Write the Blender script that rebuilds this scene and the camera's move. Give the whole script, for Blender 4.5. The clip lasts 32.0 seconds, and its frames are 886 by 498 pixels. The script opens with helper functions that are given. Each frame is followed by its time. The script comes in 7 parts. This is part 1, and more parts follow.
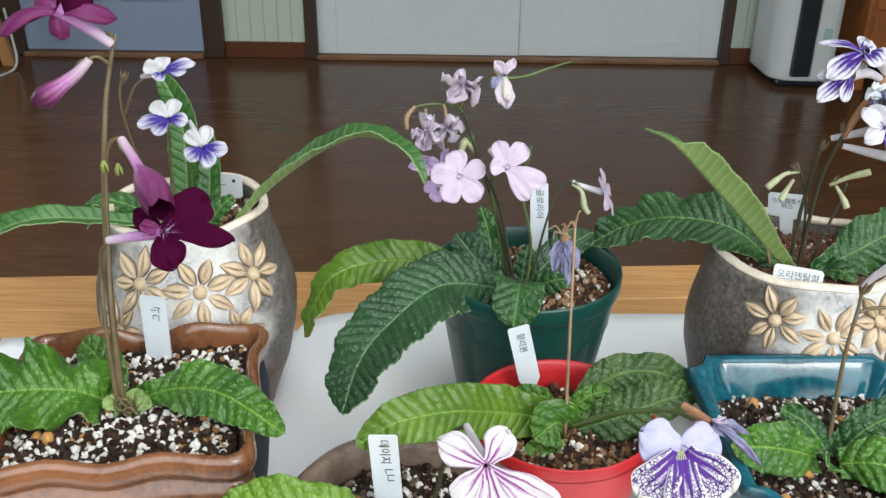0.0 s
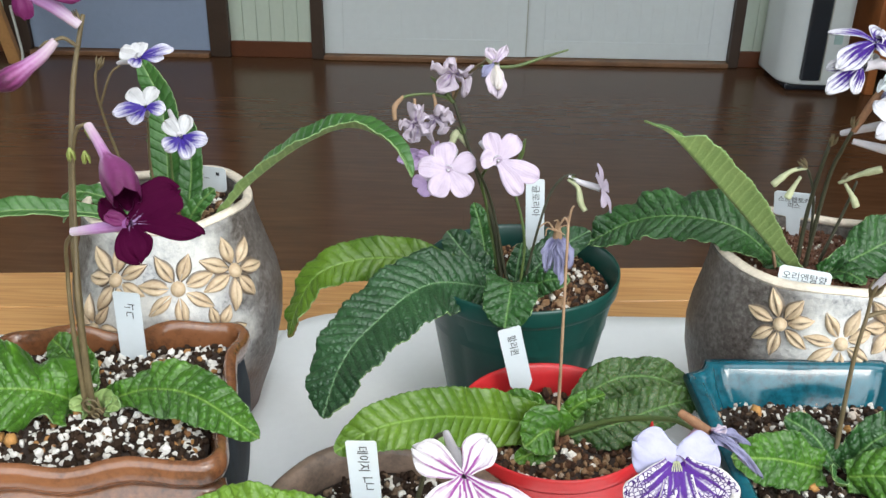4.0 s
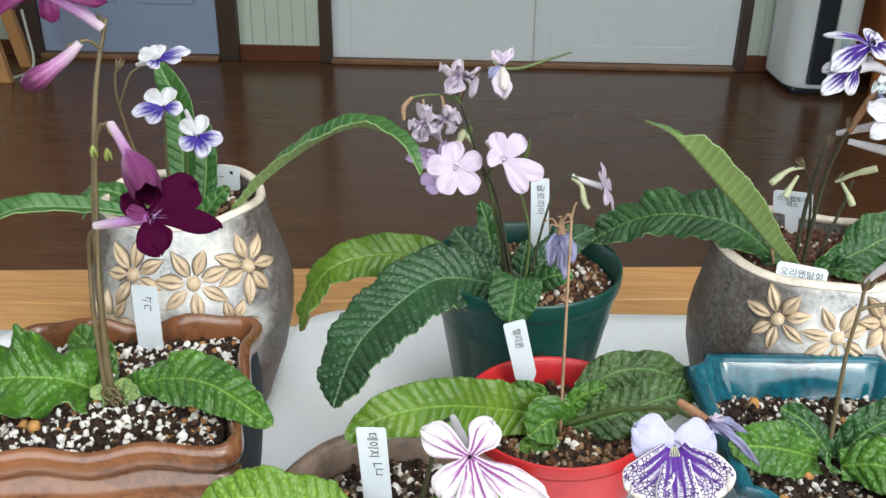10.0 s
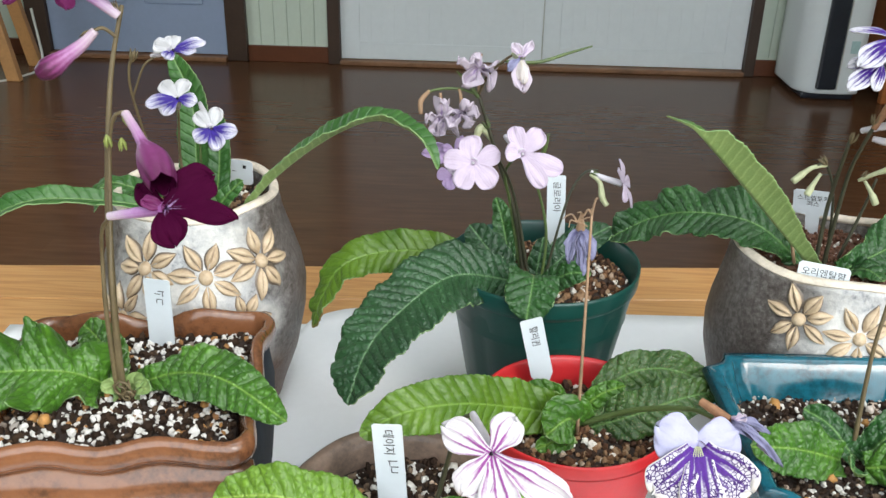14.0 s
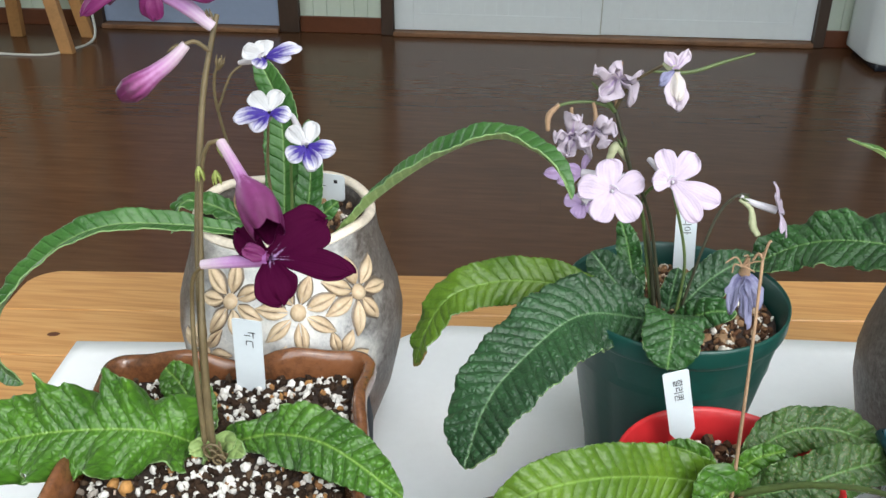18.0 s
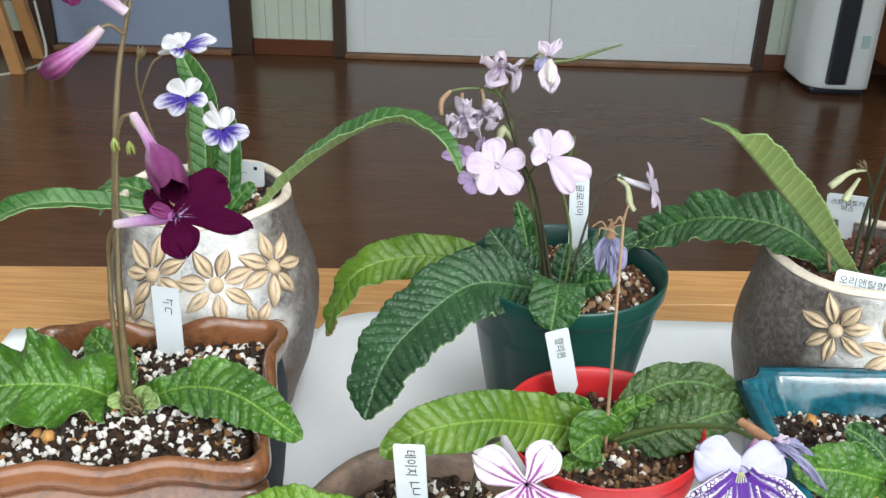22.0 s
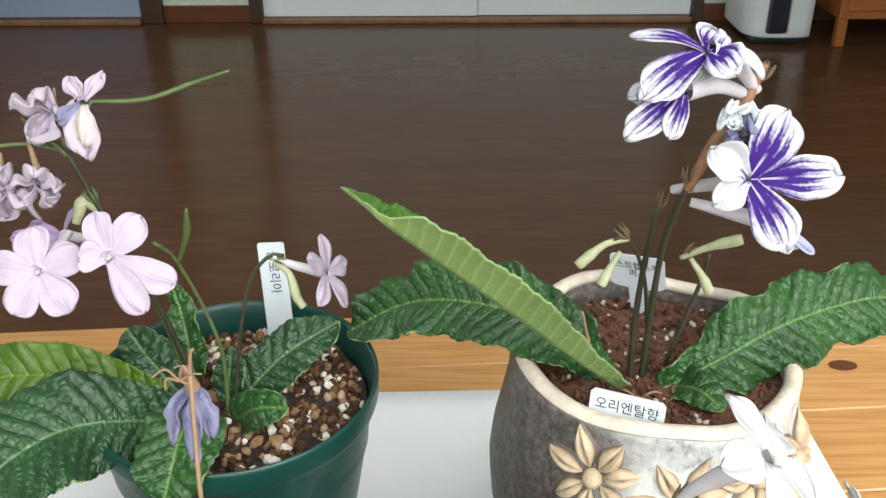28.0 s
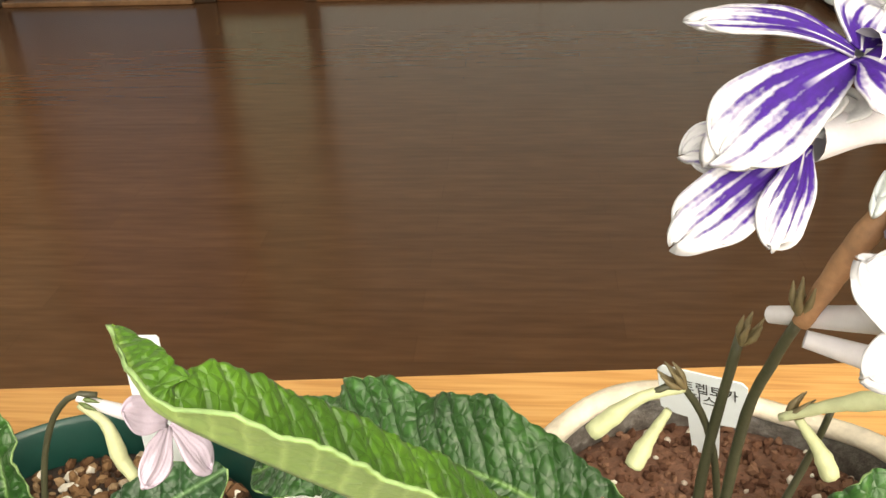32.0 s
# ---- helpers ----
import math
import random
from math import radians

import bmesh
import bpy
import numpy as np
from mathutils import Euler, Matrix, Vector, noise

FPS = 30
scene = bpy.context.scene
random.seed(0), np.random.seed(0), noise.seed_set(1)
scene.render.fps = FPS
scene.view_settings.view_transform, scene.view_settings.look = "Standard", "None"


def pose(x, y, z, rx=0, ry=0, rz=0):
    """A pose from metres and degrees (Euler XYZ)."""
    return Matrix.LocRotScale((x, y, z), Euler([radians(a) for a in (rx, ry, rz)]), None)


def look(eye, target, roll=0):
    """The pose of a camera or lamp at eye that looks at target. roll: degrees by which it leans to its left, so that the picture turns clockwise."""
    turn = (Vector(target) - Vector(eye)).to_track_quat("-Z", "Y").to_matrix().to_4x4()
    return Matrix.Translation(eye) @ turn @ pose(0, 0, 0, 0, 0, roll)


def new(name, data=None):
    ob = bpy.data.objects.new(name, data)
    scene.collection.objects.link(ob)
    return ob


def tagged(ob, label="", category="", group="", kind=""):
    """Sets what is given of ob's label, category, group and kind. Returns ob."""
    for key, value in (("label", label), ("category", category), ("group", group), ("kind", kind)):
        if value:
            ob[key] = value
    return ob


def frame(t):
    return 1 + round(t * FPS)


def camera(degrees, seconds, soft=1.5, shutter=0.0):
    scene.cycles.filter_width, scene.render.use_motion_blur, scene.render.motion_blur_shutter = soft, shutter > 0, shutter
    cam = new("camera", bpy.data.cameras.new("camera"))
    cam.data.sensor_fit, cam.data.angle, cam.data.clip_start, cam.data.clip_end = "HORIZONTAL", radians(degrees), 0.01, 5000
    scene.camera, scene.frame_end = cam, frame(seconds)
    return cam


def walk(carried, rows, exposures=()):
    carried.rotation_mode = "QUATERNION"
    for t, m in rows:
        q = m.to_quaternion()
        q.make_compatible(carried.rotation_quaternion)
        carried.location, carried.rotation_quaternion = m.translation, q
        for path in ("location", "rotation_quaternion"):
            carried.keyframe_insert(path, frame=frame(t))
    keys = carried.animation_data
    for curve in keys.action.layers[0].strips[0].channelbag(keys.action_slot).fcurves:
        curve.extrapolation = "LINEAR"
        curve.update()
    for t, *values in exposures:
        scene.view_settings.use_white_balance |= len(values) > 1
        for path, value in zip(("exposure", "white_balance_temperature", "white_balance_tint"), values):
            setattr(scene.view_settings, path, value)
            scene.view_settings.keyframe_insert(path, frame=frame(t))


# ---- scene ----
cam = camera(52.28, 32.0)
PATH = [
    (0.0, 0.0000, -0.0000, 1.2429, 64.13, -0.47, 1.36),
    (0.5, -0.0015, -0.0004, 1.2409, 64.19, -0.38, 1.28),
    (1.0, -0.0028, 0.0020, 1.2378, 64.25, -0.31, 1.22),
    (1.5, -0.0034, 0.0070, 1.2351, 64.31, -0.24, 1.26),
    (2.0, -0.0010, 0.0095, 1.2331, 64.36, -0.32, 1.33),
    (2.5, 0.0039, 0.0132, 1.2338, 64.38, -0.48, 1.53),
    (3.0, 0.0082, 0.0227, 1.2331, 64.35, -0.61, 1.64),
    (3.5, 0.0132, 0.0269, 1.2283, 64.32, -0.69, 1.83),
    (5.5, 0.0147, 0.0297, 1.2222, 64.30, -0.81, 2.38),
    (6.0, 0.0107, 0.0358, 1.2199, 64.30, -0.94, 2.28),
    (6.5, 0.0126, 0.0326, 1.2118, 64.25, -1.03, 2.24),
    (7.0, 0.0176, 0.0174, 1.2219, 64.32, -0.10, 1.83),
    (7.5, 0.0202, -0.0007, 1.2298, 64.37, -0.05, 1.68),
    (8.0, 0.0197, -0.0138, 1.2307, 64.53, -0.05, 1.69),
    (8.5, 0.0192, -0.0157, 1.2291, 64.58, -0.03, 1.76),
    (9.0, 0.0186, -0.0080, 1.2283, 64.55, -0.17, 2.06),
    (9.5, 0.0161, -0.0005, 1.2259, 64.57, -0.35, 2.26),
    (10.0, 0.0145, 0.0056, 1.2286, 64.56, -0.69, 2.49),
    (10.5, 0.0143, 0.0051, 1.2271, 64.58, -0.96, 2.74),
    (11.0, 0.0140, 0.0018, 1.2249, 64.61, -0.94, 2.81),
    (11.5, 0.0103, 0.0018, 1.2269, 64.64, -1.02, 2.90),
    (12.0, 0.0151, 0.0025, 1.2229, 64.67, -0.99, 2.92),
    (12.5, 0.0168, 0.0109, 1.2183, 64.64, -1.01, 3.06),
    (13.0, 0.0122, 0.0187, 1.2166, 64.61, -0.99, 3.13),
    (13.5, 0.0089, 0.0146, 1.2181, 64.68, -0.98, 3.03),
    (14.0, 0.0058, 0.0119, 1.2190, 64.76, -1.02, 3.00),
    (14.5, 0.0053, 0.0119, 1.2180, 64.78, -1.04, 2.98),
    (16.5, -0.0024, 0.0322, 1.2152, 64.39, -1.48, 3.42),
    (17.0, -0.0196, 0.0445, 1.2154, 63.16, -1.93, 4.22),
    (17.5, -0.0599, 0.0806, 1.2202, 62.91, -0.89, 7.05),
    (18.0, -0.0565, 0.1084, 1.2222, 62.67, -0.28, 5.67),
    (18.5, -0.0221, 0.1169, 1.2312, 62.33, 0.73, 3.51),
    (19.0, -0.0006, 0.1199, 1.2331, 62.18, 0.34, 0.56),
    (19.5, 0.0164, 0.1117, 1.2333, 63.35, 0.53, 0.74),
    (20.0, 0.0350, 0.1100, 1.2328, 64.40, 0.56, 0.85),
    (20.5, 0.0435, 0.1041, 1.2359, 64.60, 0.51, 1.05),
    (21.0, 0.0527, 0.0806, 1.2342, 64.48, 0.45, 1.29),
    (21.5, 0.0565, 0.0491, 1.2274, 64.27, -0.17, 1.88),
    (22.0, -0.0090, 0.0423, 1.2152, 64.34, -1.09, 3.25),
    (22.5, -0.0908, 0.0765, 1.2184, 64.15, -0.80, 4.53),
    (23.0, -0.1277, 0.1202, 1.2341, 64.12, -0.57, 3.97),
    (23.5, -0.1365, 0.1709, 1.2272, 64.55, -0.11, 3.20),
    (24.0, -0.1415, 0.1850, 1.2134, 64.66, -0.50, 1.23),
    (24.5, -0.1338, 0.1832, 1.2008, 64.35, 0.17, 0.08),
    (25.0, -0.1074, 0.1858, 1.2009, 64.29, 1.13, -0.09),
    (25.5, -0.0511, 0.2196, 1.1987, 63.96, 0.91, -0.11),
    (26.0, 0.0088, 0.2384, 1.1929, 63.43, 0.82, 0.34),
    (26.5, 0.0745, 0.2403, 1.1952, 62.06, 1.12, 0.16),
    (28.5, 0.1982, 0.3083, 1.1943, 61.52, 0.07, 1.01),
    (29.0, 0.2050, 0.3208, 1.1916, 62.00, 0.00, 1.67),
    (29.5, 0.2097, 0.3253, 1.1872, 61.80, 0.25, 2.41),
    (30.0, 0.2106, 0.3273, 1.1846, 61.58, 0.48, 3.02),
    (30.5, 0.2145, 0.3365, 1.1777, 61.24, 0.87, 3.62),
    (31.0, 0.2174, 0.3622, 1.1731, 60.91, 0.95, 4.03),
    (31.5, 0.2221, 0.4300, 1.1667, 60.24, 1.21, 4.60),
    (32.0, 0.2277, 0.4870, 1.1433, 60.13, 2.23, 4.53),
]
walk(cam, [(t, pose(x, y, z, rx, ry, rz)) for t, x, y, z, rx, ry, rz in PATH],
     exposures=[(0.0, -0.14, 6500, 10), (1.2, -0.12, 6500, 10), (2.0, -0.03, 6500, 10), (6.5, -0.03, 6500, 10), (9.0, -0.05, 6500, 10), (17.0, 0.02, 6500, 10), (19.0, 0.10, 6500, 10), (22.5, 0.06, 6500, 10), (23.0, 0.04, 6500, 10), (23.5, 0.28, 6600, 10), (24.5, 0.25, 6500, 10), (26.5, 0.12, 6500, 10), (28.5, 0.02, 6900, 10), (30.5, 0.05, 7150, 10), (31.2, 0.2, 7500, 10), (32.0, 0.55, 8500, 10)])

# ---- world and light ----
world = bpy.data.worlds.new("world")
scene.world = world
world.use_nodes = True
_nt = world.node_tree
_sky = _nt.nodes.new("ShaderNodeTexSky")
_sky.sky_type, _sky.sun_disc = "NISHITA", False
_sky.sun_elevation, _sky.sun_rotation = radians(40), radians(143)
_nt.links.new(_sky.outputs[0], _nt.nodes["Background"].inputs[0])
_nt.nodes["Background"].inputs[1].default_value = 0.12
sun = new("sun", bpy.data.lights.new("sun", "SUN"))
sun.data.energy, sun.data.angle, sun.data.color = 1.6, radians(20), (1.0, 0.96, 0.90)
sun.matrix_world = look((3.0, -4, 4.2), (0, 0, 0))
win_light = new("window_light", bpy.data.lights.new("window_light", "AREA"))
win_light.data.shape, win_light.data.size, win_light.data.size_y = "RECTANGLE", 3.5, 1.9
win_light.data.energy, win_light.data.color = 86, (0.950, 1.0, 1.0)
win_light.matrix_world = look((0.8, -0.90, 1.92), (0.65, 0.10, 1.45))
# Added top fill for the paper between pots; no roof source is known.
top_fill = new("added_top_fill", bpy.data.lights.new("added_top_fill", "AREA"))
top_fill.data.shape, top_fill.data.size, top_fill.data.size_y = "RECTANGLE", 1.7, 1.3
top_fill.data.energy, top_fill.data.color = 26, (0.965, 1.0, 1.0)
top_fill.matrix_world = look((0.6, 0.25, 2.98), (0.6, 0.251, 0.0))
# Added side fill that lifts the far doors; no window is known there.
side_fill = new("added_side_fill", bpy.data.lights.new("added_side_fill", "AREA"))
side_fill.data.shape, side_fill.data.size, side_fill.data.size_y = "RECTANGLE", 1.8, 1.2
side_fill.data.energy, side_fill.data.color = 36, (0.950, 1.0, 1.0)
side_fill.matrix_world = look((-3.82, 2.6, 1.6), (0.0, 2.6, 1.2))

# ---- node helpers ----


def node(nt, kind, **ins):
    n = nt.nodes.new("ShaderNode" + kind)
    for k, v in ins.items():
        k = k.replace("_", " ")
        if isinstance(v, bpy.types.NodeSocket):
            nt.links.new(v, n.inputs[k])
        else:
            n.inputs[k].default_value = v
    return n


def calc(nt, op, a, b=0.0, c=0.0):
    n = nt.nodes.new("ShaderNodeMath")
    n.operation = op
    for i, v in enumerate((a, b, c)):
        if isinstance(v, bpy.types.NodeSocket):
            nt.links.new(v, n.inputs[i])
        else:
            n.inputs[i].default_value = v
    return n.outputs[0]


def ramp(nt, fac, stops):
    n = nt.nodes.new("ShaderNodeValToRGB")
    nt.links.new(fac, n.inputs[0])
    el = n.color_ramp.elements
    while len(el) < len(stops):
        el.new(0.5)
    for e, (p, c) in zip(el, stops):
        e.position, e.color = p, (*c, 1.0)
    return n.outputs[0]


def blend(nt, fac, a, b, how="MIX"):
    n = nt.nodes.new("ShaderNodeMix")
    n.data_type, n.blend_type = "RGBA", how
    for k, v in ((0, fac), (6, a), (7, b)):
        if isinstance(v, bpy.types.NodeSocket):
            nt.links.new(v, n.inputs[k])
        else:
            n.inputs[k].default_value = v if k == 0 else (*v, 1.0)
    return n.outputs[2]


def noise_of(nt, vec, scale, detail=4.0, rough=0.55):
    n = node(nt, "TexNoise", Scale=scale, Detail=detail, Roughness=rough)
    if vec is not None:
        nt.links.new(vec, n.inputs["Vector"])
    return n.outputs[0]


def start(name):
    m = bpy.data.materials.new(name)
    m.use_nodes = True
    nt = m.node_tree
    return m, nt, nt.nodes["Principled BSDF"]


def finish(nt, bsdf, color, rough=0.5, height=None, depth=0.001, strength=0.6, **more):
    for k, v in (("Base Color", color), ("Roughness", rough), *((k.replace("_", " "), v) for k, v in more.items())):
        if isinstance(v, bpy.types.NodeSocket):
            nt.links.new(v, bsdf.inputs[k])
        else:
            bsdf.inputs[k].default_value = (*v, 1.0) if isinstance(v, tuple) and len(v) == 3 else v
    if height is not None:
        b = node(nt, "Bump", Height=height, Distance=depth, Strength=strength)
        nt.links.new(b.outputs[0], bsdf.inputs["Normal"])


def plain(name, color, rough=0.5, var=0.18, big=6.0, fine=90.0, depth=0.0004, **more):
    """Colour with variation at two scales and a fine relief."""
    m, nt, b = start(name)
    co = node(nt, "TexCoord").outputs["Object"]
    n1, n2 = noise_of(nt, co, big), noise_of(nt, co, fine)
    f = calc(nt, "ADD", calc(nt, "MULTIPLY", n1, 0.6), calc(nt, "MULTIPLY", n2, 0.4))
    lo = tuple(c * (1 - var) for c in color)
    hi = tuple(min(1.0, c * (1 + var)) for c in color)
    r = calc(nt, "ADD", rough - 0.06, calc(nt, "MULTIPLY", n2, 0.12))
    finish(nt, b, ramp(nt, f, [(0.3, lo), (0.7, hi)]), r, n2, depth, **more)
    return m


def leaf_material(name, dark, light, vein, rough=0.5, step=0.0085, cells=1.0, sheen=0.06, groove=1.0, dust=False):
    """Leaf with a pale midrib, slanting side veins and quilted cells; its UV runs in decimetres along and across the midrib."""
    m, nt, b = start(name)
    tc = node(nt, "TexCoord")
    uv = node(nt, "SeparateXYZ", Vector=tc.outputs["UV"])
    u, v = uv.outputs[0], uv.outputs[1]
    off = calc(nt, "ABSOLUTE", v)
    wob = calc(nt, "MULTIPLY", calc(nt, "SUBTRACT", noise_of(nt, tc.outputs["UV"], 9.0), 0.5), 0.5)
    ph = calc(nt, "FRACT", calc(nt, "ADD", calc(nt, "MULTIPLY", calc(nt, "SUBTRACT", u, calc(nt, "MULTIPLY", off, 0.62)), 0.1 / step), wob))
    tri = calc(nt, "ABSOLUTE", calc(nt, "SUBTRACT", ph, 0.5))
    side = calc(nt, "SMOOTH_MIN", calc(nt, "MULTIPLY", calc(nt, "SUBTRACT", 0.5, tri), 6.0), 1.0, 0.3)
    rib = calc(nt, "MINIMUM", calc(nt, "MULTIPLY", off, 75.0), 1.0)
    vor = nt.nodes.new("ShaderNodeTexVoronoi")
    vor.feature = "DISTANCE_TO_EDGE"
    vor.inputs["Scale"].default_value = 1.0
    nt.links.new(node(nt, "Mapping", Vector=tc.outputs["UV"], Scale=(27.0, 22.0, 1.0)).outputs[0], vor.inputs["Vector"])
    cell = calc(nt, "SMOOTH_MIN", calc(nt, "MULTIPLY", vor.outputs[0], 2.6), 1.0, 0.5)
    n1 = noise_of(nt, tc.outputs["Object"], 26.0)
    n2 = noise_of(nt, tc.outputs["UV"], 60.0)
    col = ramp(nt, calc(nt, "ADD", calc(nt, "MULTIPLY", n1, 0.7), calc(nt, "MULTIPLY", n2, 0.3)), [(0.32, dark), (0.68, light)])
    # Dark green plus painted crease shade, laid along cell edges and side veins.
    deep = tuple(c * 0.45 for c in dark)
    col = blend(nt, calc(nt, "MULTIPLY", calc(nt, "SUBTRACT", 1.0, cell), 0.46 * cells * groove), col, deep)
    if cells < 0.5:
        col = blend(nt, calc(nt, "MULTIPLY", calc(nt, "SUBTRACT", 1.0, side), 0.5), col, vein)
    else:
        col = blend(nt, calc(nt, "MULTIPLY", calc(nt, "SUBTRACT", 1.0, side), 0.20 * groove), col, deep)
    col = blend(nt, calc(nt, "MULTIPLY", calc(nt, "SUBTRACT", 1.0, rib), 0.75), col, vein)
    if dust:
        grit = noise_of(nt, tc.outputs["UV"], 95.0, 1.0)
        col = blend(nt, calc(nt, "MULTIPLY", calc(nt, "GREATER_THAN", grit, 0.66), 0.8), col, (0.20, 0.14, 0.075))
    h = calc(nt, "ADD", calc(nt, "MULTIPLY", cell, 0.50 * cells * groove), calc(nt, "ADD", calc(nt, "MULTIPLY", side, 0.45 * cells), calc(nt, "MULTIPLY", rib, 0.4)))
    finish(nt, b, col, rough, h, 0.0012, 0.9, Specular_IOR_Level=0.45, Sheen_Weight=sheen, Sheen_Roughness=0.45, Sheen_Tint=(0.75, 0.9, 0.7))
    return m


def petal_material(name, base, inner, reach=0.6, fan=13.0, soft=0.25, amount=1.0, wander=0.5, rough=0.55, net=0.0, comb=0.2, gloss=0.25, flank=0.6, core=0.0, rim=None):
    """Petal whose inner colour runs out from the throat in branching veins and leaves a pale margin."""
    m, nt, b = start(name)
    tc = node(nt, "TexCoord")
    uv = node(nt, "SeparateXYZ", Vector=tc.outputs["UV"])
    w, y = calc(nt, "MULTIPLY", calc(nt, "SUBTRACT", uv.outputs[0], 0.5), 2.0), uv.outputs[1]
    n1 = noise_of(nt, tc.outputs["Object"], 160.0, 3.0)
    n2 = noise_of(nt, tc.outputs["Object"], 560.0, 3.0)
    bend = calc(nt, "MULTIPLY", calc(nt, "SUBTRACT", n1, 0.5), wander * 9.0)
    s1 = calc(nt, "SINE", calc(nt, "ADD", calc(nt, "MULTIPLY", w, fan), bend))
    s2 = calc(nt, "SINE", calc(nt, "ADD", calc(nt, "MULTIPLY", w, fan * 2.3), calc(nt, "MULTIPLY", bend, 1.7)))
    streak = calc(nt, "ADD", calc(nt, "MULTIPLY", s1, 0.65), calc(nt, "MULTIPLY", s2, calc(nt, "MULTIPLY", y, 0.6)))
    fl = calc(nt, "MULTIPLY", w, flank)
    away = calc(nt, "SQRT", calc(nt, "ADD", calc(nt, "MULTIPLY", y, y), calc(nt, "MULTIPLY", fl, fl)))
    lead = calc(nt, "ADD", calc(nt, "SUBTRACT", reach, away), calc(nt, "MULTIPLY", streak, comb))
    lead = calc(nt, "ADD", lead, calc(nt, "MULTIPLY", calc(nt, "SUBTRACT", n2, 0.5), 0.35))
    mask = calc(nt, "MULTIPLY", calc(nt, "MINIMUM", calc(nt, "MAXIMUM", calc(nt, "DIVIDE", lead, soft), 0.0), 1.0), amount)
    shade = ramp(nt, n1, [(0.3, tuple(c * 0.90 for c in base)), (0.7, base)])
    tone = ramp(nt, n2, [(0.3, tuple(c * 0.7 for c in inner)), (0.7, inner)])
    if core:
        near = calc(nt, "MINIMUM", calc(nt, "MAXIMUM", calc(nt, "MULTIPLY", calc(nt, "SUBTRACT", core, y), 6.0), 0.0), 1.0)
        line = calc(nt, "MAXIMUM", calc(nt, "SUBTRACT", 1.0, calc(nt, "MULTIPLY", calc(nt, "ABSOLUTE", w), 9.0)), 0.0)
        mask = calc(nt, "MULTIPLY", mask, calc(nt, "SUBTRACT", 1.0, calc(nt, "MULTIPLY", calc(nt, "MINIMUM", calc(nt, "MULTIPLY", line, 2.0), 1.0), calc(nt, "MULTIPLY", near, 0.8))))
    col = blend(nt, mask, shade, tone)
    if net:
        vor = nt.nodes.new("ShaderNodeTexVoronoi")
        vor.feature = "DISTANCE_TO_EDGE"
        vor.inputs["Scale"].default_value = net
        nt.links.new(tc.outputs["Object"], vor.inputs["Vector"])
        line = calc(nt, "SUBTRACT", 1.0, calc(nt, "MINIMUM", calc(nt, "MULTIPLY", vor.outputs[0], 5.0), 1.0))
        inside = calc(nt, "LESS_THAN", calc(nt, "MAXIMUM", y, calc(nt, "ABSOLUTE", w)), 0.93)
        web = calc(nt, "MULTIPLY", calc(nt, "MINIMUM", calc(nt, "MAXIMUM", calc(nt, "MULTIPLY", calc(nt, "SUBTRACT", line, 0.42), 4.5), 0.0), 1.0), calc(nt, "MULTIPLY", inside, calc(nt, "MINIMUM", calc(nt, "MAXIMUM", calc(nt, "MULTIPLY", calc(nt, "SUBTRACT", away, 0.40), 4.0), 0.0), 1.0)))
        col = blend(nt, web, col, tuple(c * 0.45 for c in inner))
    if rim:
        col = blend(nt, calc(nt, "GREATER_THAN", calc(nt, "MAXIMUM", y, calc(nt, "ABSOLUTE", w)), 0.95), col, rim)
    finish(nt, b, col, rough, calc(nt, "ADD", n2, calc(nt, "MULTIPLY", streak, 0.5)), 0.0004, 0.6, Specular_IOR_Level=gloss)
    return m


def tube_material(name, stops):
    """Flower tube whose colour deepens from stalk to mouth."""
    m, nt, b = start(name)
    tc = node(nt, "TexCoord")
    uv = node(nt, "SeparateXYZ", Vector=tc.outputs["UV"])
    n2 = noise_of(nt, tc.outputs["Object"], 240.0, 3.0)
    streak = calc(nt, "SINE", calc(nt, "MULTIPLY", uv.outputs[0], 62.0))
    f = calc(nt, "ADD", uv.outputs[1], calc(nt, "ADD", calc(nt, "MULTIPLY", calc(nt, "SUBTRACT", n2, 0.5), 0.3), calc(nt, "MULTIPLY", streak, 0.06)))
    finish(nt, b, ramp(nt, f, stops), 0.5, n2, 0.0003, 0.5, Specular_IOR_Level=0.3)
    return m


# ---- materials ----
def floor_material():
    m, nt, b = start("dark_polished_floor")
    co = node(nt, "TexCoord").outputs["Object"]
    mp = node(nt, "Mapping", Vector=co, Scale=(1.2, 9.0, 1.0)).outputs[0]
    grain = noise_of(nt, mp, 5.0, 3.0, 0.5)
    br = nt.nodes.new("ShaderNodeTexBrick")
    nt.links.new(co, br.inputs["Vector"])
    for k, v in (("Scale", 1.0), ("Mortar Size", 0.0012), ("Brick Width", 0.9), ("Row Height", 0.095), ("Mortar Smooth", 0.2)):
        br.inputs[k].default_value = v
    br.inputs["Color1"].default_value, br.inputs["Color2"].default_value = (0.2, 0.2, 0.2, 1), (0.8, 0.8, 0.8, 1)
    br.inputs["Mortar"].default_value = (0, 0, 0, 1)
    f = calc(nt, "ADD", calc(nt, "MULTIPLY", grain, 0.75), calc(nt, "MULTIPLY", br.outputs[0], 0.25))
    col = ramp(nt, f, [(0.25, (0.079, 0.0345, 0.0165)), (0.5, (0.102, 0.046, 0.0225)), (0.75, (0.126, 0.059, 0.029))])
    scuff = noise_of(nt, co, 1.4, 2.0)
    finish(nt, b, col, calc(nt, "ADD", 0.17, calc(nt, "MULTIPLY", scuff, 0.08)), None, Specular_IOR_Level=0.17)
    return m


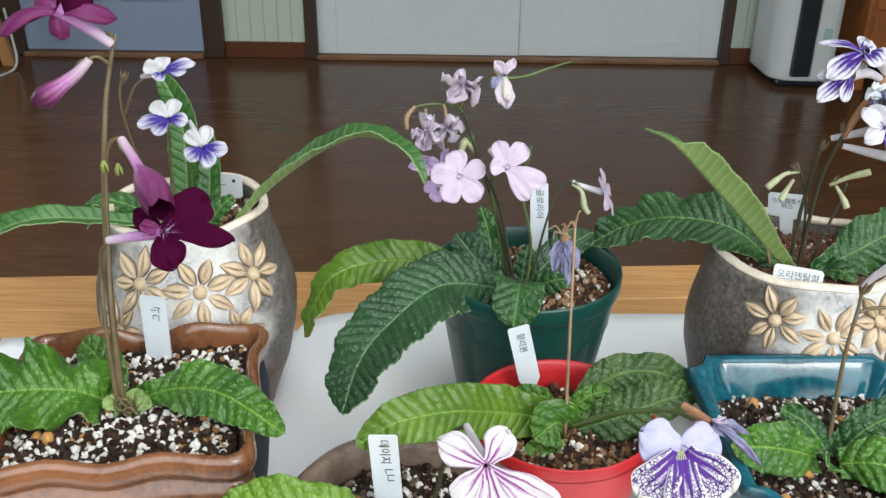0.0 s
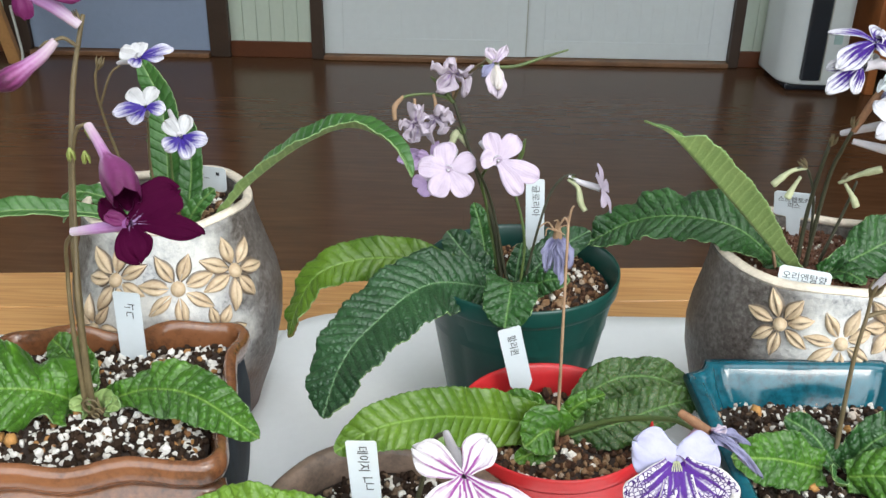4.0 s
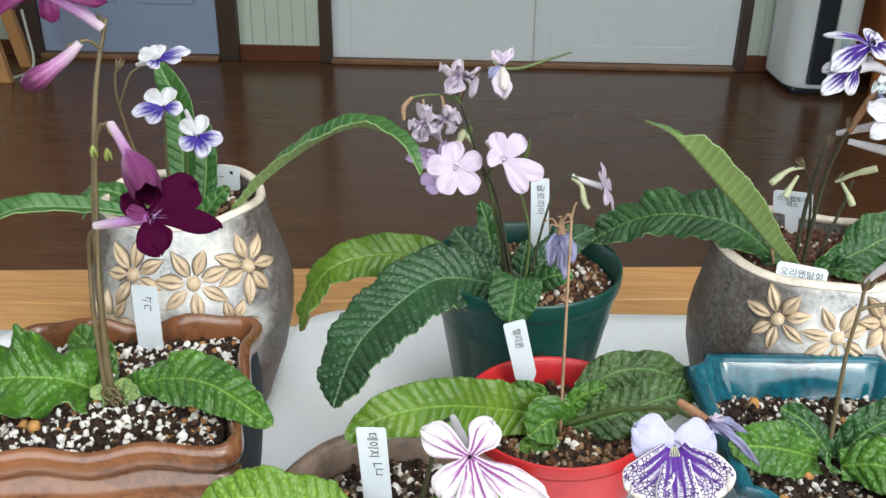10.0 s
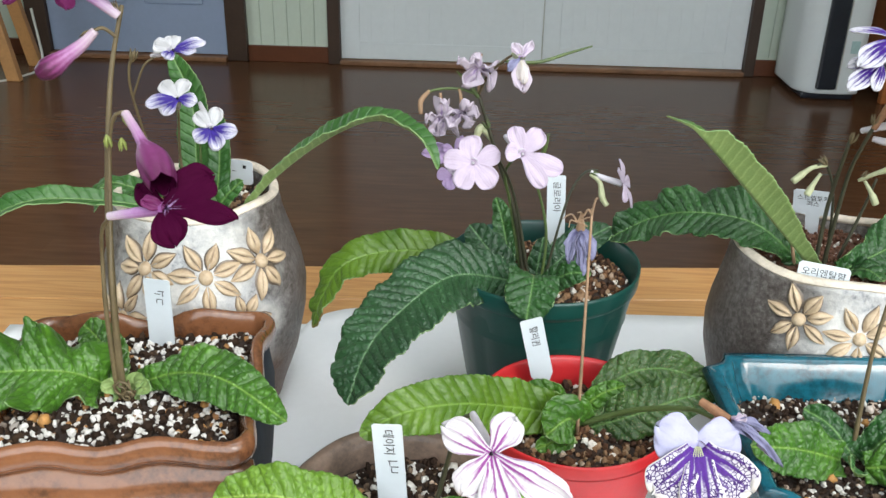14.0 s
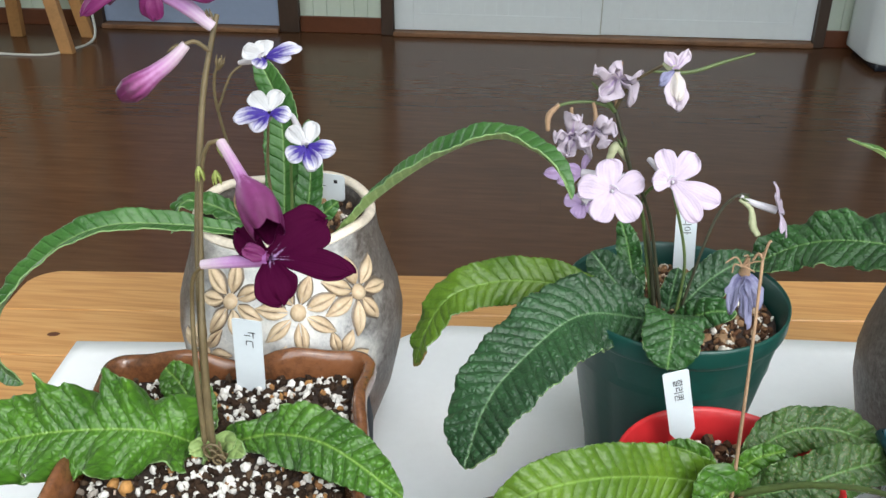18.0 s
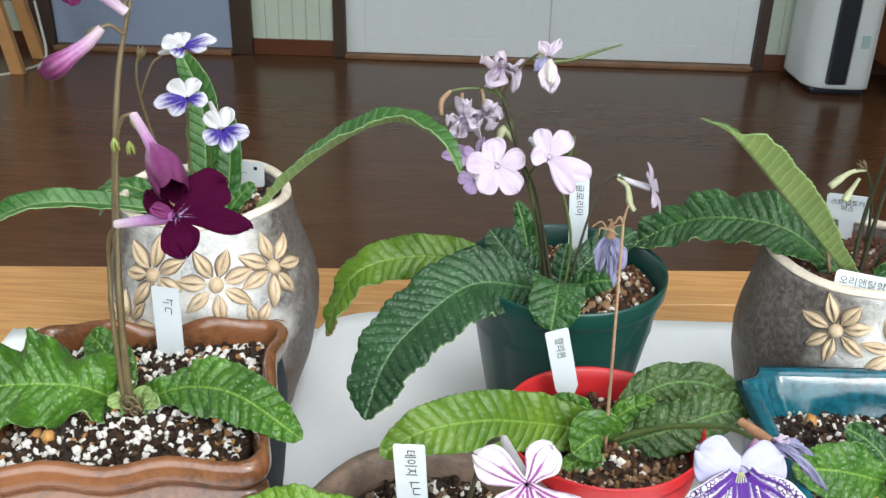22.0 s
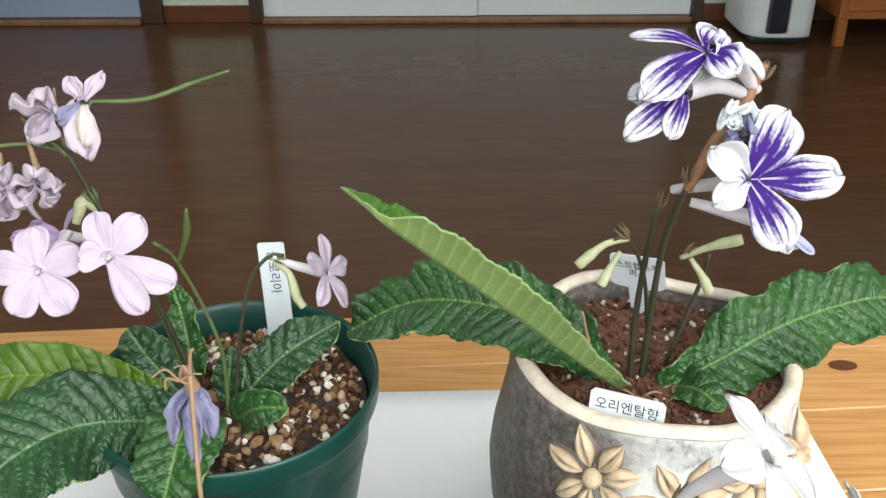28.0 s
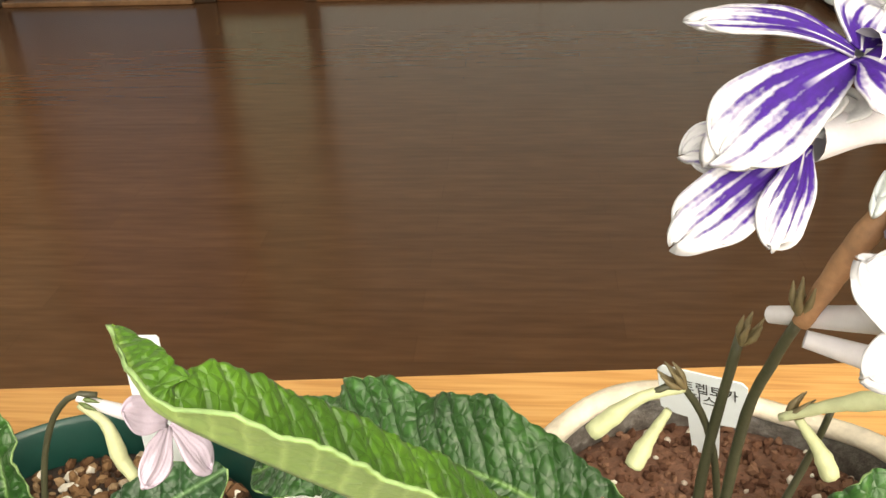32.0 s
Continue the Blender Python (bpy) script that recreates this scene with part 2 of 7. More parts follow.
def pine_material():
    m, nt, b = start("varnished_pine")
    co = node(nt, "TexCoord").outputs["Object"]
    rnd = node(nt, "ObjectInfo").outputs["Random"]
    sh = node(nt, "CombineXYZ", X=calc(nt, "MULTIPLY", rnd, 3.0), Y=calc(nt, "MULTIPLY", rnd, 7.0), Z=0.0).outputs[0]
    add = nt.nodes.new("ShaderNodeVectorMath")
    nt.links.new(co, add.inputs[0])
    nt.links.new(sh, add.inputs[1])
    mp = node(nt, "Mapping", Vector=add.outputs[0], Scale=(0.9, 14.0, 14.0)).outputs[0]
    wob = noise_of(nt, mp, 2.6, 3.0)
    fine = noise_of(nt, node(nt, "Mapping", Vector=add.outputs[0], Scale=(6.0, 260.0, 260.0)).outputs[0], 1.6, 4.0)
    ring = calc(nt, "SINE", calc(nt, "MULTIPLY", wob, 46.0))
    f = calc(nt, "ADD", calc(nt, "MULTIPLY", calc(nt, "ADD", ring, 1.0), 0.11), calc(nt, "MULTIPLY", fine, 0.62))
    f = calc(nt, "ADD", f, calc(nt, "MULTIPLY", rnd, 0.12))
    col = ramp(nt, f, [(0.15, (0.64, 0.37, 0.155)), (0.5, (0.54, 0.28, 0.10)), (0.85, (0.36, 0.15, 0.045))])
    finish(nt, b, col, 0.30, fine, 0.0003, 0.3)
    return m


def glaze_pot_material(name="weathered_glaze", lean=9.0, cutoff=0.42, slope=1.8):
    """White glaze on the front, grey on the flanks, bare brown clay towards the foot."""
    m, nt, b = start(name)
    co = node(nt, "TexCoord").outputs["Object"]
    s = node(nt, "SeparateXYZ", Vector=co)
    n1, n2, n3 = noise_of(nt, co, 28.0, 5.0), noise_of(nt, co, 210.0, 4.0, 0.7), noise_of(nt, co, 9.0)
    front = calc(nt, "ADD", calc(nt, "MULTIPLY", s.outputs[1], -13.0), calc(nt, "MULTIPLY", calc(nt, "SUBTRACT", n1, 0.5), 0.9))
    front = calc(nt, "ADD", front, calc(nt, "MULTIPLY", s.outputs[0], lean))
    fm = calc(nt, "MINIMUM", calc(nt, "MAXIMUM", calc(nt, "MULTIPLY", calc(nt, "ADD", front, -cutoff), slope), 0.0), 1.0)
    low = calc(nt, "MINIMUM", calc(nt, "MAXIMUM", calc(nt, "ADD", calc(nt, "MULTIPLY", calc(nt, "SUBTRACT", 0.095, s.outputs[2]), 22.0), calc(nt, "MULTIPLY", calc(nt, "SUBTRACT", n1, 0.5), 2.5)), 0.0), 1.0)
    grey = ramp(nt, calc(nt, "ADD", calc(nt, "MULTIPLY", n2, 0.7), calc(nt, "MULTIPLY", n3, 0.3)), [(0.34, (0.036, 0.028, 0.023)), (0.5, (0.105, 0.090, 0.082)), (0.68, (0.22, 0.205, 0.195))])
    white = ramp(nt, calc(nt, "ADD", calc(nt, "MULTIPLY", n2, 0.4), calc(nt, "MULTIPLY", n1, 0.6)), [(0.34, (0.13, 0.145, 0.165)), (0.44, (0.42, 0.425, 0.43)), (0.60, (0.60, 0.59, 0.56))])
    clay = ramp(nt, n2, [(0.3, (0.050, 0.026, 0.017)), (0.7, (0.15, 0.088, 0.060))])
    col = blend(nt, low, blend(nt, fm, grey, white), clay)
    finish(nt, b, col, calc(nt, "ADD", 0.3, calc(nt, "MULTIPLY", n2, 0.25)), calc(nt, "ADD", n2, calc(nt, "MULTIPLY", n1, 0.6)), 0.0016, 0.8)
    return m


def relief_material():
    """Cream clay petals, dark brown down the slit and along the edges."""
    m, nt, b = start("cream_relief_clay")
    tc = node(nt, "TexCoord")
    uv = node(nt, "SeparateXYZ", Vector=tc.outputs["UV"])
    n1, n2 = noise_of(nt, tc.outputs["Object"], 60.0), noise_of(nt, tc.outputs["Object"], 420.0)
    w = calc(nt, "ABSOLUTE", uv.outputs[1])
    wob = calc(nt, "MULTIPLY", calc(nt, "SUBTRACT", n1, 0.5), 0.35)
    slit = calc(nt, "MAXIMUM", calc(nt, "SUBTRACT", 1.0, calc(nt, "MULTIPLY", calc(nt, "ABSOLUTE", calc(nt, "ADD", uv.outputs[1], wob)), 7.0)), 0.0)
    mid = calc(nt, "MAXIMUM", calc(nt, "SUBTRACT", 1.0, calc(nt, "MULTIPLY", calc(nt, "ABSOLUTE", calc(nt, "SUBTRACT", uv.outputs[0], 0.5)), 2.6)), 0.0)
    rim = calc(nt, "MINIMUM", calc(nt, "MAXIMUM", calc(nt, "MULTIPLY", calc(nt, "SUBTRACT", w, 0.82), 8.0), 0.0), 1.0)
    dark = calc(nt, "MAXIMUM", calc(nt, "MULTIPLY", slit, calc(nt, "MULTIPLY", mid, 1.2)), calc(nt, "MULTIPLY", rim, 0.75))
    clay = ramp(nt, calc(nt, "ADD", calc(nt, "MULTIPLY", n1, 0.6), calc(nt, "MULTIPLY", n2, 0.4)), [(0.35, (0.40, 0.29, 0.18)), (0.65, (0.56, 0.44, 0.30))])
    finish(nt, b, blend(nt, calc(nt, "MINIMUM", dark, 0.9), clay, (0.10, 0.065, 0.04)), 0.5, n2, 0.0006, 0.6)
    return m


def worn_glaze(name, base, dark, rough=0.16, scale=60.0, coat=0.2, gloss=0.5, depth=0.0006):
    """Glossy glaze that breaks dark or bare in patches."""
    m, nt, b = start(name)
    co = node(nt, "TexCoord").outputs["Object"]
    n1, n2 = noise_of(nt, co, 14.0, 5.0), noise_of(nt, co, scale * 3, 4.0, 0.7)
    f = calc(nt, "ADD", calc(nt, "MULTIPLY", n1, 0.6), calc(nt, "MULTIPLY", n2, 0.4))
    col = ramp(nt, f, [(0.34, dark), (0.52, base), (0.74, tuple(min(1, c * 1.35) for c in base))])
    finish(nt, b, col, calc(nt, "ADD", rough, calc(nt, "MULTIPLY", n2, 0.15)), calc(nt, "ADD", n1, calc(nt, "MULTIPLY", n2, 0.4)), depth, 0.4, Coat_Weight=coat, Coat_Roughness=0.1, Specular_IOR_Level=gloss)
    return m


def island_material(name, stops, rough=0.85):
    """Grains, each of its own colour."""
    m, nt, b = start(name)
    rnd = node(nt, "NewGeometry").outputs["Random Per Island"]
    co = node(nt, "TexCoord").outputs["Object"]
    n2 = noise_of(nt, co, 600.0, 3.0)
    col = blend(nt, calc(nt, "MULTIPLY", n2, 0.3), ramp(nt, rnd, stops), (0.05, 0.03, 0.02), "MULTIPLY")
    finish(nt, b, col, rough, n2, 0.0008, 0.7, Specular_IOR_Level=0.15)
    return m


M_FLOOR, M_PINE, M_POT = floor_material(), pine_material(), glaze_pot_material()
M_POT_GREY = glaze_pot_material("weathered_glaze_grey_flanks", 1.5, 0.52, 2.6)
M_WALL = plain("pale_green_paint", (0.60, 0.68, 0.58), 0.6, 0.05, 2.0, 40.0)
M_CEIL = plain("ceiling_paper", (0.78, 0.77, 0.74), 0.8, 0.04)
M_WHITE = plain("white_door_paint", (0.80, 0.85, 0.88), 0.42, 0.04, 1.5, 30.0)
M_BLUE = plain("blue_grey_door_paint", (0.30, 0.37, 0.52), 0.45, 0.06, 2.0, 40.0)
M_FRAME = plain("dark_brown_frame", (0.055, 0.032, 0.022), 0.4, 0.25, 4.0, 80.0)
M_SKIRT = plain("red_brown_skirting", (0.13, 0.042, 0.018), 0.38, 0.22, 5.0, 90.0)
M_SILL = plain("worn_threshold_wood", (0.24, 0.12, 0.06), 0.45, 0.35, 8.0, 60.0)
M_ORANGE = plain("orange_stained_wood", (0.36, 0.115, 0.030), 0.4, 0.3, 5.0, 70.0)
M_EASEL = plain("honey_wood", (0.42, 0.215, 0.08), 0.45, 0.25, 6.0, 70.0)
M_PLASTIC = plain("white_appliance_plastic", (0.72, 0.76, 0.78), 0.3, 0.03)
M_BLACK = plain("black_plastic", (0.018, 0.021, 0.03), 0.22, 0.2)
M_TEALMARK = plain("pale_teal_print", (0.40, 0.56, 0.56), 0.4, 0.15)
M_CORD = plain("grey_cord", (0.55, 0.56, 0.52), 0.5, 0.1)
M_PAPER = plain("white_paper", (0.87, 0.895, 0.925), 0.7, 0.03, 5.0, 120.0, 0.0002)
M_GREENPOT = plain("green_plastic", (0.005, 0.046, 0.037), 0.34, 0.18, 12.0, 160.0, 0.0002)
M_REDPOT = plain("red_plastic", (0.46, 0.018, 0.022), 0.36, 0.12, 10.0, 140.0, 0.0002)
M_BROWNGLAZE = worn_glaze("brown_glaze", (0.165, 0.066, 0.028), (0.032, 0.015, 0.009), 0.14)
M_SLATE = worn_glaze("slate_blue_glaze", (0.022, 0.030, 0.040), (0.008, 0.009, 0.011), 0.6, 40.0, 0.0, 0.15, 0.002)
M_TEAL = worn_glaze("teal_glaze", (0.005, 0.090, 0.130), (0.003, 0.016, 0.024), 0.05)
M_TEALEDGE = worn_glaze("dark_worn_teal_edge", (0.008, 0.050, 0.070), (0.010, 0.012, 0.014), 0.35, 90.0, 0.0, 0.4, 0.002)
M_UMBER = worn_glaze("umber_clay", (0.17, 0.115, 0.085), (0.07, 0.05, 0.038), 0.5)
M_RELIEF = relief_material()
M_OUTLINE = plain("dark_petal_outline", (0.13, 0.10, 0.075), 0.4, 0.5, 60.0, 400.0, 0.0006)
M_RIM = plain("cream_rim_glaze", (0.60, 0.53, 0.44), 0.55, 0.35, 40.0, 250.0, 0.0008)
M_SOIL = plain("dark_potting_soil", (0.028, 0.017, 0.012), 0.95, 0.6, 80.0, 420.0, 0.003)
M_REDSOIL = plain("red_brown_soil", (0.120, 0.054, 0.033), 0.95, 0.6, 80.0, 420.0, 0.003)
M_PERLITE = island_material("perlite_grains", [(0.0, (0.020, 0.012, 0.008)), (0.52, (0.045, 0.026, 0.016)), (0.60, (0.12, 0.08, 0.05)), (0.63, (0.66, 0.64, 0.60)), (0.955, (0.80, 0.79, 0.76)), (0.965, (0.42, 0.22, 0.08)), (1.0, (0.26, 0.13, 0.06))])
M_GRAVEL = island_material("brown_gravel", [(0.0, (0.035, 0.020, 0.014)), (0.38, (0.10, 0.048, 0.026)), (0.62, (0.24, 0.135, 0.07)), (0.86, (0.34, 0.23, 0.14)), (0.9, (0.70, 0.66, 0.60)), (1.0, (0.75, 0.72, 0.66))])
M_CRUMB = island_material("red_soil_crumbs", [(0.0, (0.07, 0.030, 0.019)), (0.5, (0.13, 0.060, 0.037)), (0.93, (0.19, 0.10, 0.065)), (0.95, (0.6, 0.56, 0.5)), (1.0, (0.6, 0.56, 0.5))])
M_GRIT = island_material("grit_and_perlite", [(0.0, (0.018, 0.011, 0.008)), (0.50, (0.045, 0.026, 0.017)), (0.55, (0.13, 0.085, 0.055)), (0.74, (0.20, 0.15, 0.11)), (0.77, (0.62, 0.60, 0.56)), (0.95, (0.78, 0.77, 0.74)), (1.0, (0.40, 0.20, 0.07))])
M_PEBBLE = plain("ochre_clay_pebble", (0.42, 0.21, 0.06), 0.7, 0.45, 120.0, 500.0, 0.001)
M_LABEL = plain("white_label_plastic", (0.62, 0.67, 0.71), 0.35, 0.04, 20.0, 200.0, 0.0001)
M_INK = plain("black_ink", (0.012, 0.012, 0.014), 0.5, 0.1)
M_REDINK = plain("red_ink", (0.5, 0.02, 0.02), 0.5, 0.1)
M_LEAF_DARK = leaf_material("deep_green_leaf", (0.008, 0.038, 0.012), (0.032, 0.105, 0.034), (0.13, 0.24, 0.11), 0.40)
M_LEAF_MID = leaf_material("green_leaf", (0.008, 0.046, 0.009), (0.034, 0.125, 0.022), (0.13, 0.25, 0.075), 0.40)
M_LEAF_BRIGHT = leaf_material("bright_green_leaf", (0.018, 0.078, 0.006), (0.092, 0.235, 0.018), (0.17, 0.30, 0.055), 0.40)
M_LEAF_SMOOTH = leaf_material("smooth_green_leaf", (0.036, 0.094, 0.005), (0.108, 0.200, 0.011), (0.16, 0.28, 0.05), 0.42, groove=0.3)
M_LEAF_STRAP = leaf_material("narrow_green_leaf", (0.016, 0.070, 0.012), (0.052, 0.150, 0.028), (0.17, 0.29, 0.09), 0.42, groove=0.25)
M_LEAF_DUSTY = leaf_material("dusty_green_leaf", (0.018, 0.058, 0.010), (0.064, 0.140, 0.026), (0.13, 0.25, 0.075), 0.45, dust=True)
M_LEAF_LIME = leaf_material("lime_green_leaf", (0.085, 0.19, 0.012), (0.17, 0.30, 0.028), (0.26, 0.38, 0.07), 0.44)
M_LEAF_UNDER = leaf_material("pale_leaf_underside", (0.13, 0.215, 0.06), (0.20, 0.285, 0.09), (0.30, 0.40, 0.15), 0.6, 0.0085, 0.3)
M_LEAF_EDGE = plain("downy_leaf_edge", (0.19, 0.30, 0.12), 0.7, 0.3, 60.0, 500.0)
M_LEAF_DRYTIP = plain("browned_leaf_tip", (0.20, 0.135, 0.045), 0.6, 0.4, 60.0, 300.0)
M_STEM_GREEN = plain("green_stem", (0.070, 0.105, 0.030), 0.5, 0.3, 60.0, 400.0)
M_STEM_OLIVE = plain("olive_brown_stem", (0.115, 0.086, 0.042), 0.55, 0.3, 60.0, 400.0)
M_STEM_DARK = plain("dark_purple_stem", (0.032, 0.032, 0.016), 0.55, 0.35, 60.0, 400.0)
M_STEM_DRY = plain("dry_straw_stalk", (0.27, 0.17, 0.10), 0.7, 0.3, 60.0, 400.0)
M_STEM_TAN = plain("withered_tan_stalk", (0.25, 0.125, 0.065), 0.7, 0.4, 90.0, 400.0)
M_CALYX = plain("yellow_green_calyx", (0.22, 0.26, 0.06), 0.55, 0.3, 60.0, 400.0)
M_P_WHITE = petal_material("white_petal", (0.50, 0.50, 0.52), (0.38, 0.36, 0.46), 0.25, 9.0, 0.4, 0.3)
M_P_VIOLET = petal_material("white_petal_with_violet_throat", (0.50, 0.49, 0.58), (0.030, 0.010, 0.22), 0.92, 9.0, 0.48, 0.98, 0.3, comb=0.14, flank=0.40)
M_P_PINK = petal_material("pale_pink_petal", (0.45, 0.375, 0.475), (0.36, 0.26, 0.41), 0.30, 11.0, 0.6, 0.45, comb=0.25)
M_P_LILAC = petal_material("lilac_petal", (0.42, 0.30, 0.51), (0.29, 0.17, 0.43), 0.5, 10.0, 0.7, 0.5)
M_P_WILT = petal_material("faded_lilac_petal", (0.43, 0.37, 0.44), (0.22, 0.13, 0.31), 0.55, 9.0, 0.5, 0.75, 0.9, comb=0.4)
M_P_CREAM = petal_material("faded_cream_petal", (0.48, 0.44, 0.43), (0.46, 0.40, 0.22), 0.5, 9.0, 0.7, 0.6, 0.9, comb=0.3)
M_P_BLUEWILT = petal_material("shrivelled_blue_petal", (0.19, 0.19, 0.30), (0.06, 0.055, 0.15), 0.6, 5.0, 0.7, 0.9, 1.2, comb=0.4)
M_P_BLUE = petal_material("white_petal_with_purple_veins", (0.49, 0.485, 0.53), (0.034, 0.003, 0.165), 0.88, 15.0, 0.30, 0.98, 0.34, comb=0.20, gloss=0.08, flank=0.66, core=0.40)
M_P_BLUEPALE = petal_material("white_petal_with_faint_purple_base", (0.49, 0.485, 0.53), (0.05, 0.015, 0.19), 0.26, 9.0, 0.12, 0.9, 0.6, comb=0.2)
M_P_STRIPE = petal_material("white_petal_with_magenta_stripes", (0.49, 0.465, 0.49), (0.20, 0.010, 0.19), 0.50, 11.0, 0.40, 0.95, 0.30, comb=0.50, flank=0.5)
M_P_PANSY = petal_material("white_petal_netted_purple", (0.46, 0.445, 0.49), (0.060, 0.006, 0.19), 0.74, 15.0, 0.26, 1.0, 0.22, 0.55, 420.0, 0.34, flank=0.72, rim=(0.50, 0.48, 0.46))
M_P_LAVENDER = petal_material("lavender_white_petal", (0.36, 0.36, 0.52), (0.17, 0.12, 0.40), 0.30, 9.0, 0.5, 0.7, comb=0.12)
M_P_WINE = petal_material("velvet_burgundy_petal", (0.036, 0.0010, 0.0165), (0.022, 0.0005, 0.007), 0.55, 8.0, 0.5, 0.8, rough=0.75, comb=0.25, gloss=0.04)
M_P_THROAT = petal_material("burgundy_petal_with_streaked_throat", (0.036, 0.0010, 0.0165), (0.34, 0.22, 0.42), 0.17, 14.0, 0.18, 0.9, 0.2, rough=0.75, comb=0.16, gloss=0.04)
M_P_MAGENTA = petal_material("magenta_petal", (0.115, 0.012, 0.075), (0.24, 0.095, 0.23), 0.28, 9.0, 0.5, 0.8, comb=0.3)
M_TUBE_MAGENTA = tube_material("lilac_magenta_tube", [(0.0, (0.46, 0.36, 0.42)), (0.30, (0.34, 0.16, 0.34)), (0.62, (0.21, 0.055, 0.18)), (0.85, (0.12, 0.016, 0.085)), (1.0, (0.06, 0.006, 0.035))])
M_TUBE_BUD = tube_material("bud_tube", [(0.0, (0.45, 0.38, 0.42)), (0.42, (0.36, 0.17, 0.34)), (0.66, (0.20, 0.045, 0.15)), (0.88, (0.065, 0.009, 0.04))])
M_TUBE_BELL = tube_material("bell_tube", [(0.0, (0.46, 0.36, 0.42)), (0.40, (0.33, 0.15, 0.33)), (0.56, (0.17, 0.035, 0.13)), (1.0, (0.085, 0.011, 0.055))])
M_TUBE_LILAC = tube_material("pale_lilac_tube", [(0.0, (0.47, 0.40, 0.46)), (0.5, (0.36, 0.19, 0.40)), (1.0, (0.22, 0.07, 0.22))])
M_TUBE_WHITE = plain("white_violet_tube", (0.49, 0.465, 0.51), 0.5, 0.12, 60.0, 300.0)
M_TUBE_CREAM = plain("cream_green_bud", (0.36, 0.38, 0.23), 0.55, 0.25, 60.0, 300.0)

# ---- mesh helpers ----
TABLE = 0.726


def thing(name, at, label, category, group="", kind=""):
    """An Empty at a thing's base."""
    ob = new(name)
    ob.location = at
    ob.empty_display_size = 0.02
    return tagged(ob, label, category, group, kind)


def world_of(ob):
    m = Matrix()
    while ob is not None:
        m = ob.matrix_parent_inverse @ Matrix.Translation(ob.location) @ m if ob.parent else Matrix.Translation(ob.location) @ m
        ob = ob.parent
    return m


def mesh_ob(name, data, parent=None, label="", local=False):
    """Links a mesh under a thing or part; its points are in world metres, or from the parent's base if local."""
    ob = new(name, data)
    if parent is not None:
        ob.parent = parent
        if not local:
            ob.matrix_parent_inverse = world_of(parent).inverted()
    return tagged(ob, label)


def from_lists(name, verts, faces, mats, uvs=None, smooth=True):
    me = bpy.data.meshes.new(name)
    me.from_pydata(verts, [], faces)
    for m in mats if isinstance(mats, (list, tuple)) else [mats]:
        me.materials.append(m)
    if uvs is not None:
        lay = me.uv_layers.new(name="UVMap")
        idx = np.empty(len(me.loops), dtype=np.int32)
        me.loops.foreach_get("vertex_index", idx)
        lay.data.foreach_set("uv", np.asarray(uvs, dtype=np.float32)[idx].ravel())
    if smooth:
        me.polygons.foreach_set("use_smooth", [True] * len(me.polygons))
    me.update()
    return me


def part(name, bm, material, parent, label=""):
    me = bpy.data.meshes.new(name)
    bm.to_mesh(me)
    bm.free()
    me.materials.append(material)
    return mesh_ob(name, me, parent, label)


def box_bm(x0, x1, y0, y1, z0, z1, bevel=0.003, segs=2, m=None):
    bm = bmesh.new()
    bmesh.ops.create_cube(bm, size=1.0)
    for v in bm.verts:
        v.co = Vector((x0 + (v.co.x + 0.5) * (x1 - x0), y0 + (v.co.y + 0.5) * (y1 - y0), z0 + (v.co.z + 0.5) * (z1 - z0)))
    if bevel:
        bmesh.ops.bevel(bm, geom=bm.edges[:], offset=bevel, segments=segs, profile=0.5, affect="EDGES")
    if m is not None:
        bm.transform(m)
    return bm


def grid_faces(nu, nv, wrap=False, flip=False):
    f = []
    for i in range(nu - 1):
        for j in range(nv if wrap else nv - 1):
            a, b = i * nv + j, i * nv + (j + 1) % nv
            q = (a, b, b + nv, a + nv)
            f.append(q[::-1] if flip else q)
    return f


def spline(pts, n):
    """Points along a smooth curve through pts, evenly spaced."""
    P = [np.array(p, float) for p in pts]
    P = [2 * P[0] - P[1]] + P + [2 * P[-1] - P[-2]]
    out = []
    for k in range(1, len(P) - 2):
        for s in np.linspace(0, 1, 24, endpoint=False):
            a, b, c, d = P[k - 1:k + 3]
            out.append(0.5 * (2 * b + (c - a) * s + (2 * a - 5 * b + 4 * c - d) * s * s + (3 * b - a - 3 * c + d) * s ** 3))
    out.append(P[-2])
    out = np.array(out)
    d = np.r_[0, np.cumsum(np.linalg.norm(np.diff(out, axis=0), axis=1))]
    t = np.linspace(0, d[-1], n)
    return np.stack([np.interp(t, d, out[:, k]) for k in range(3)], 1), d[-1]


def unit(v):
    v = np.asarray(v, float)
    return v / (np.linalg.norm(v) + 1e-12)


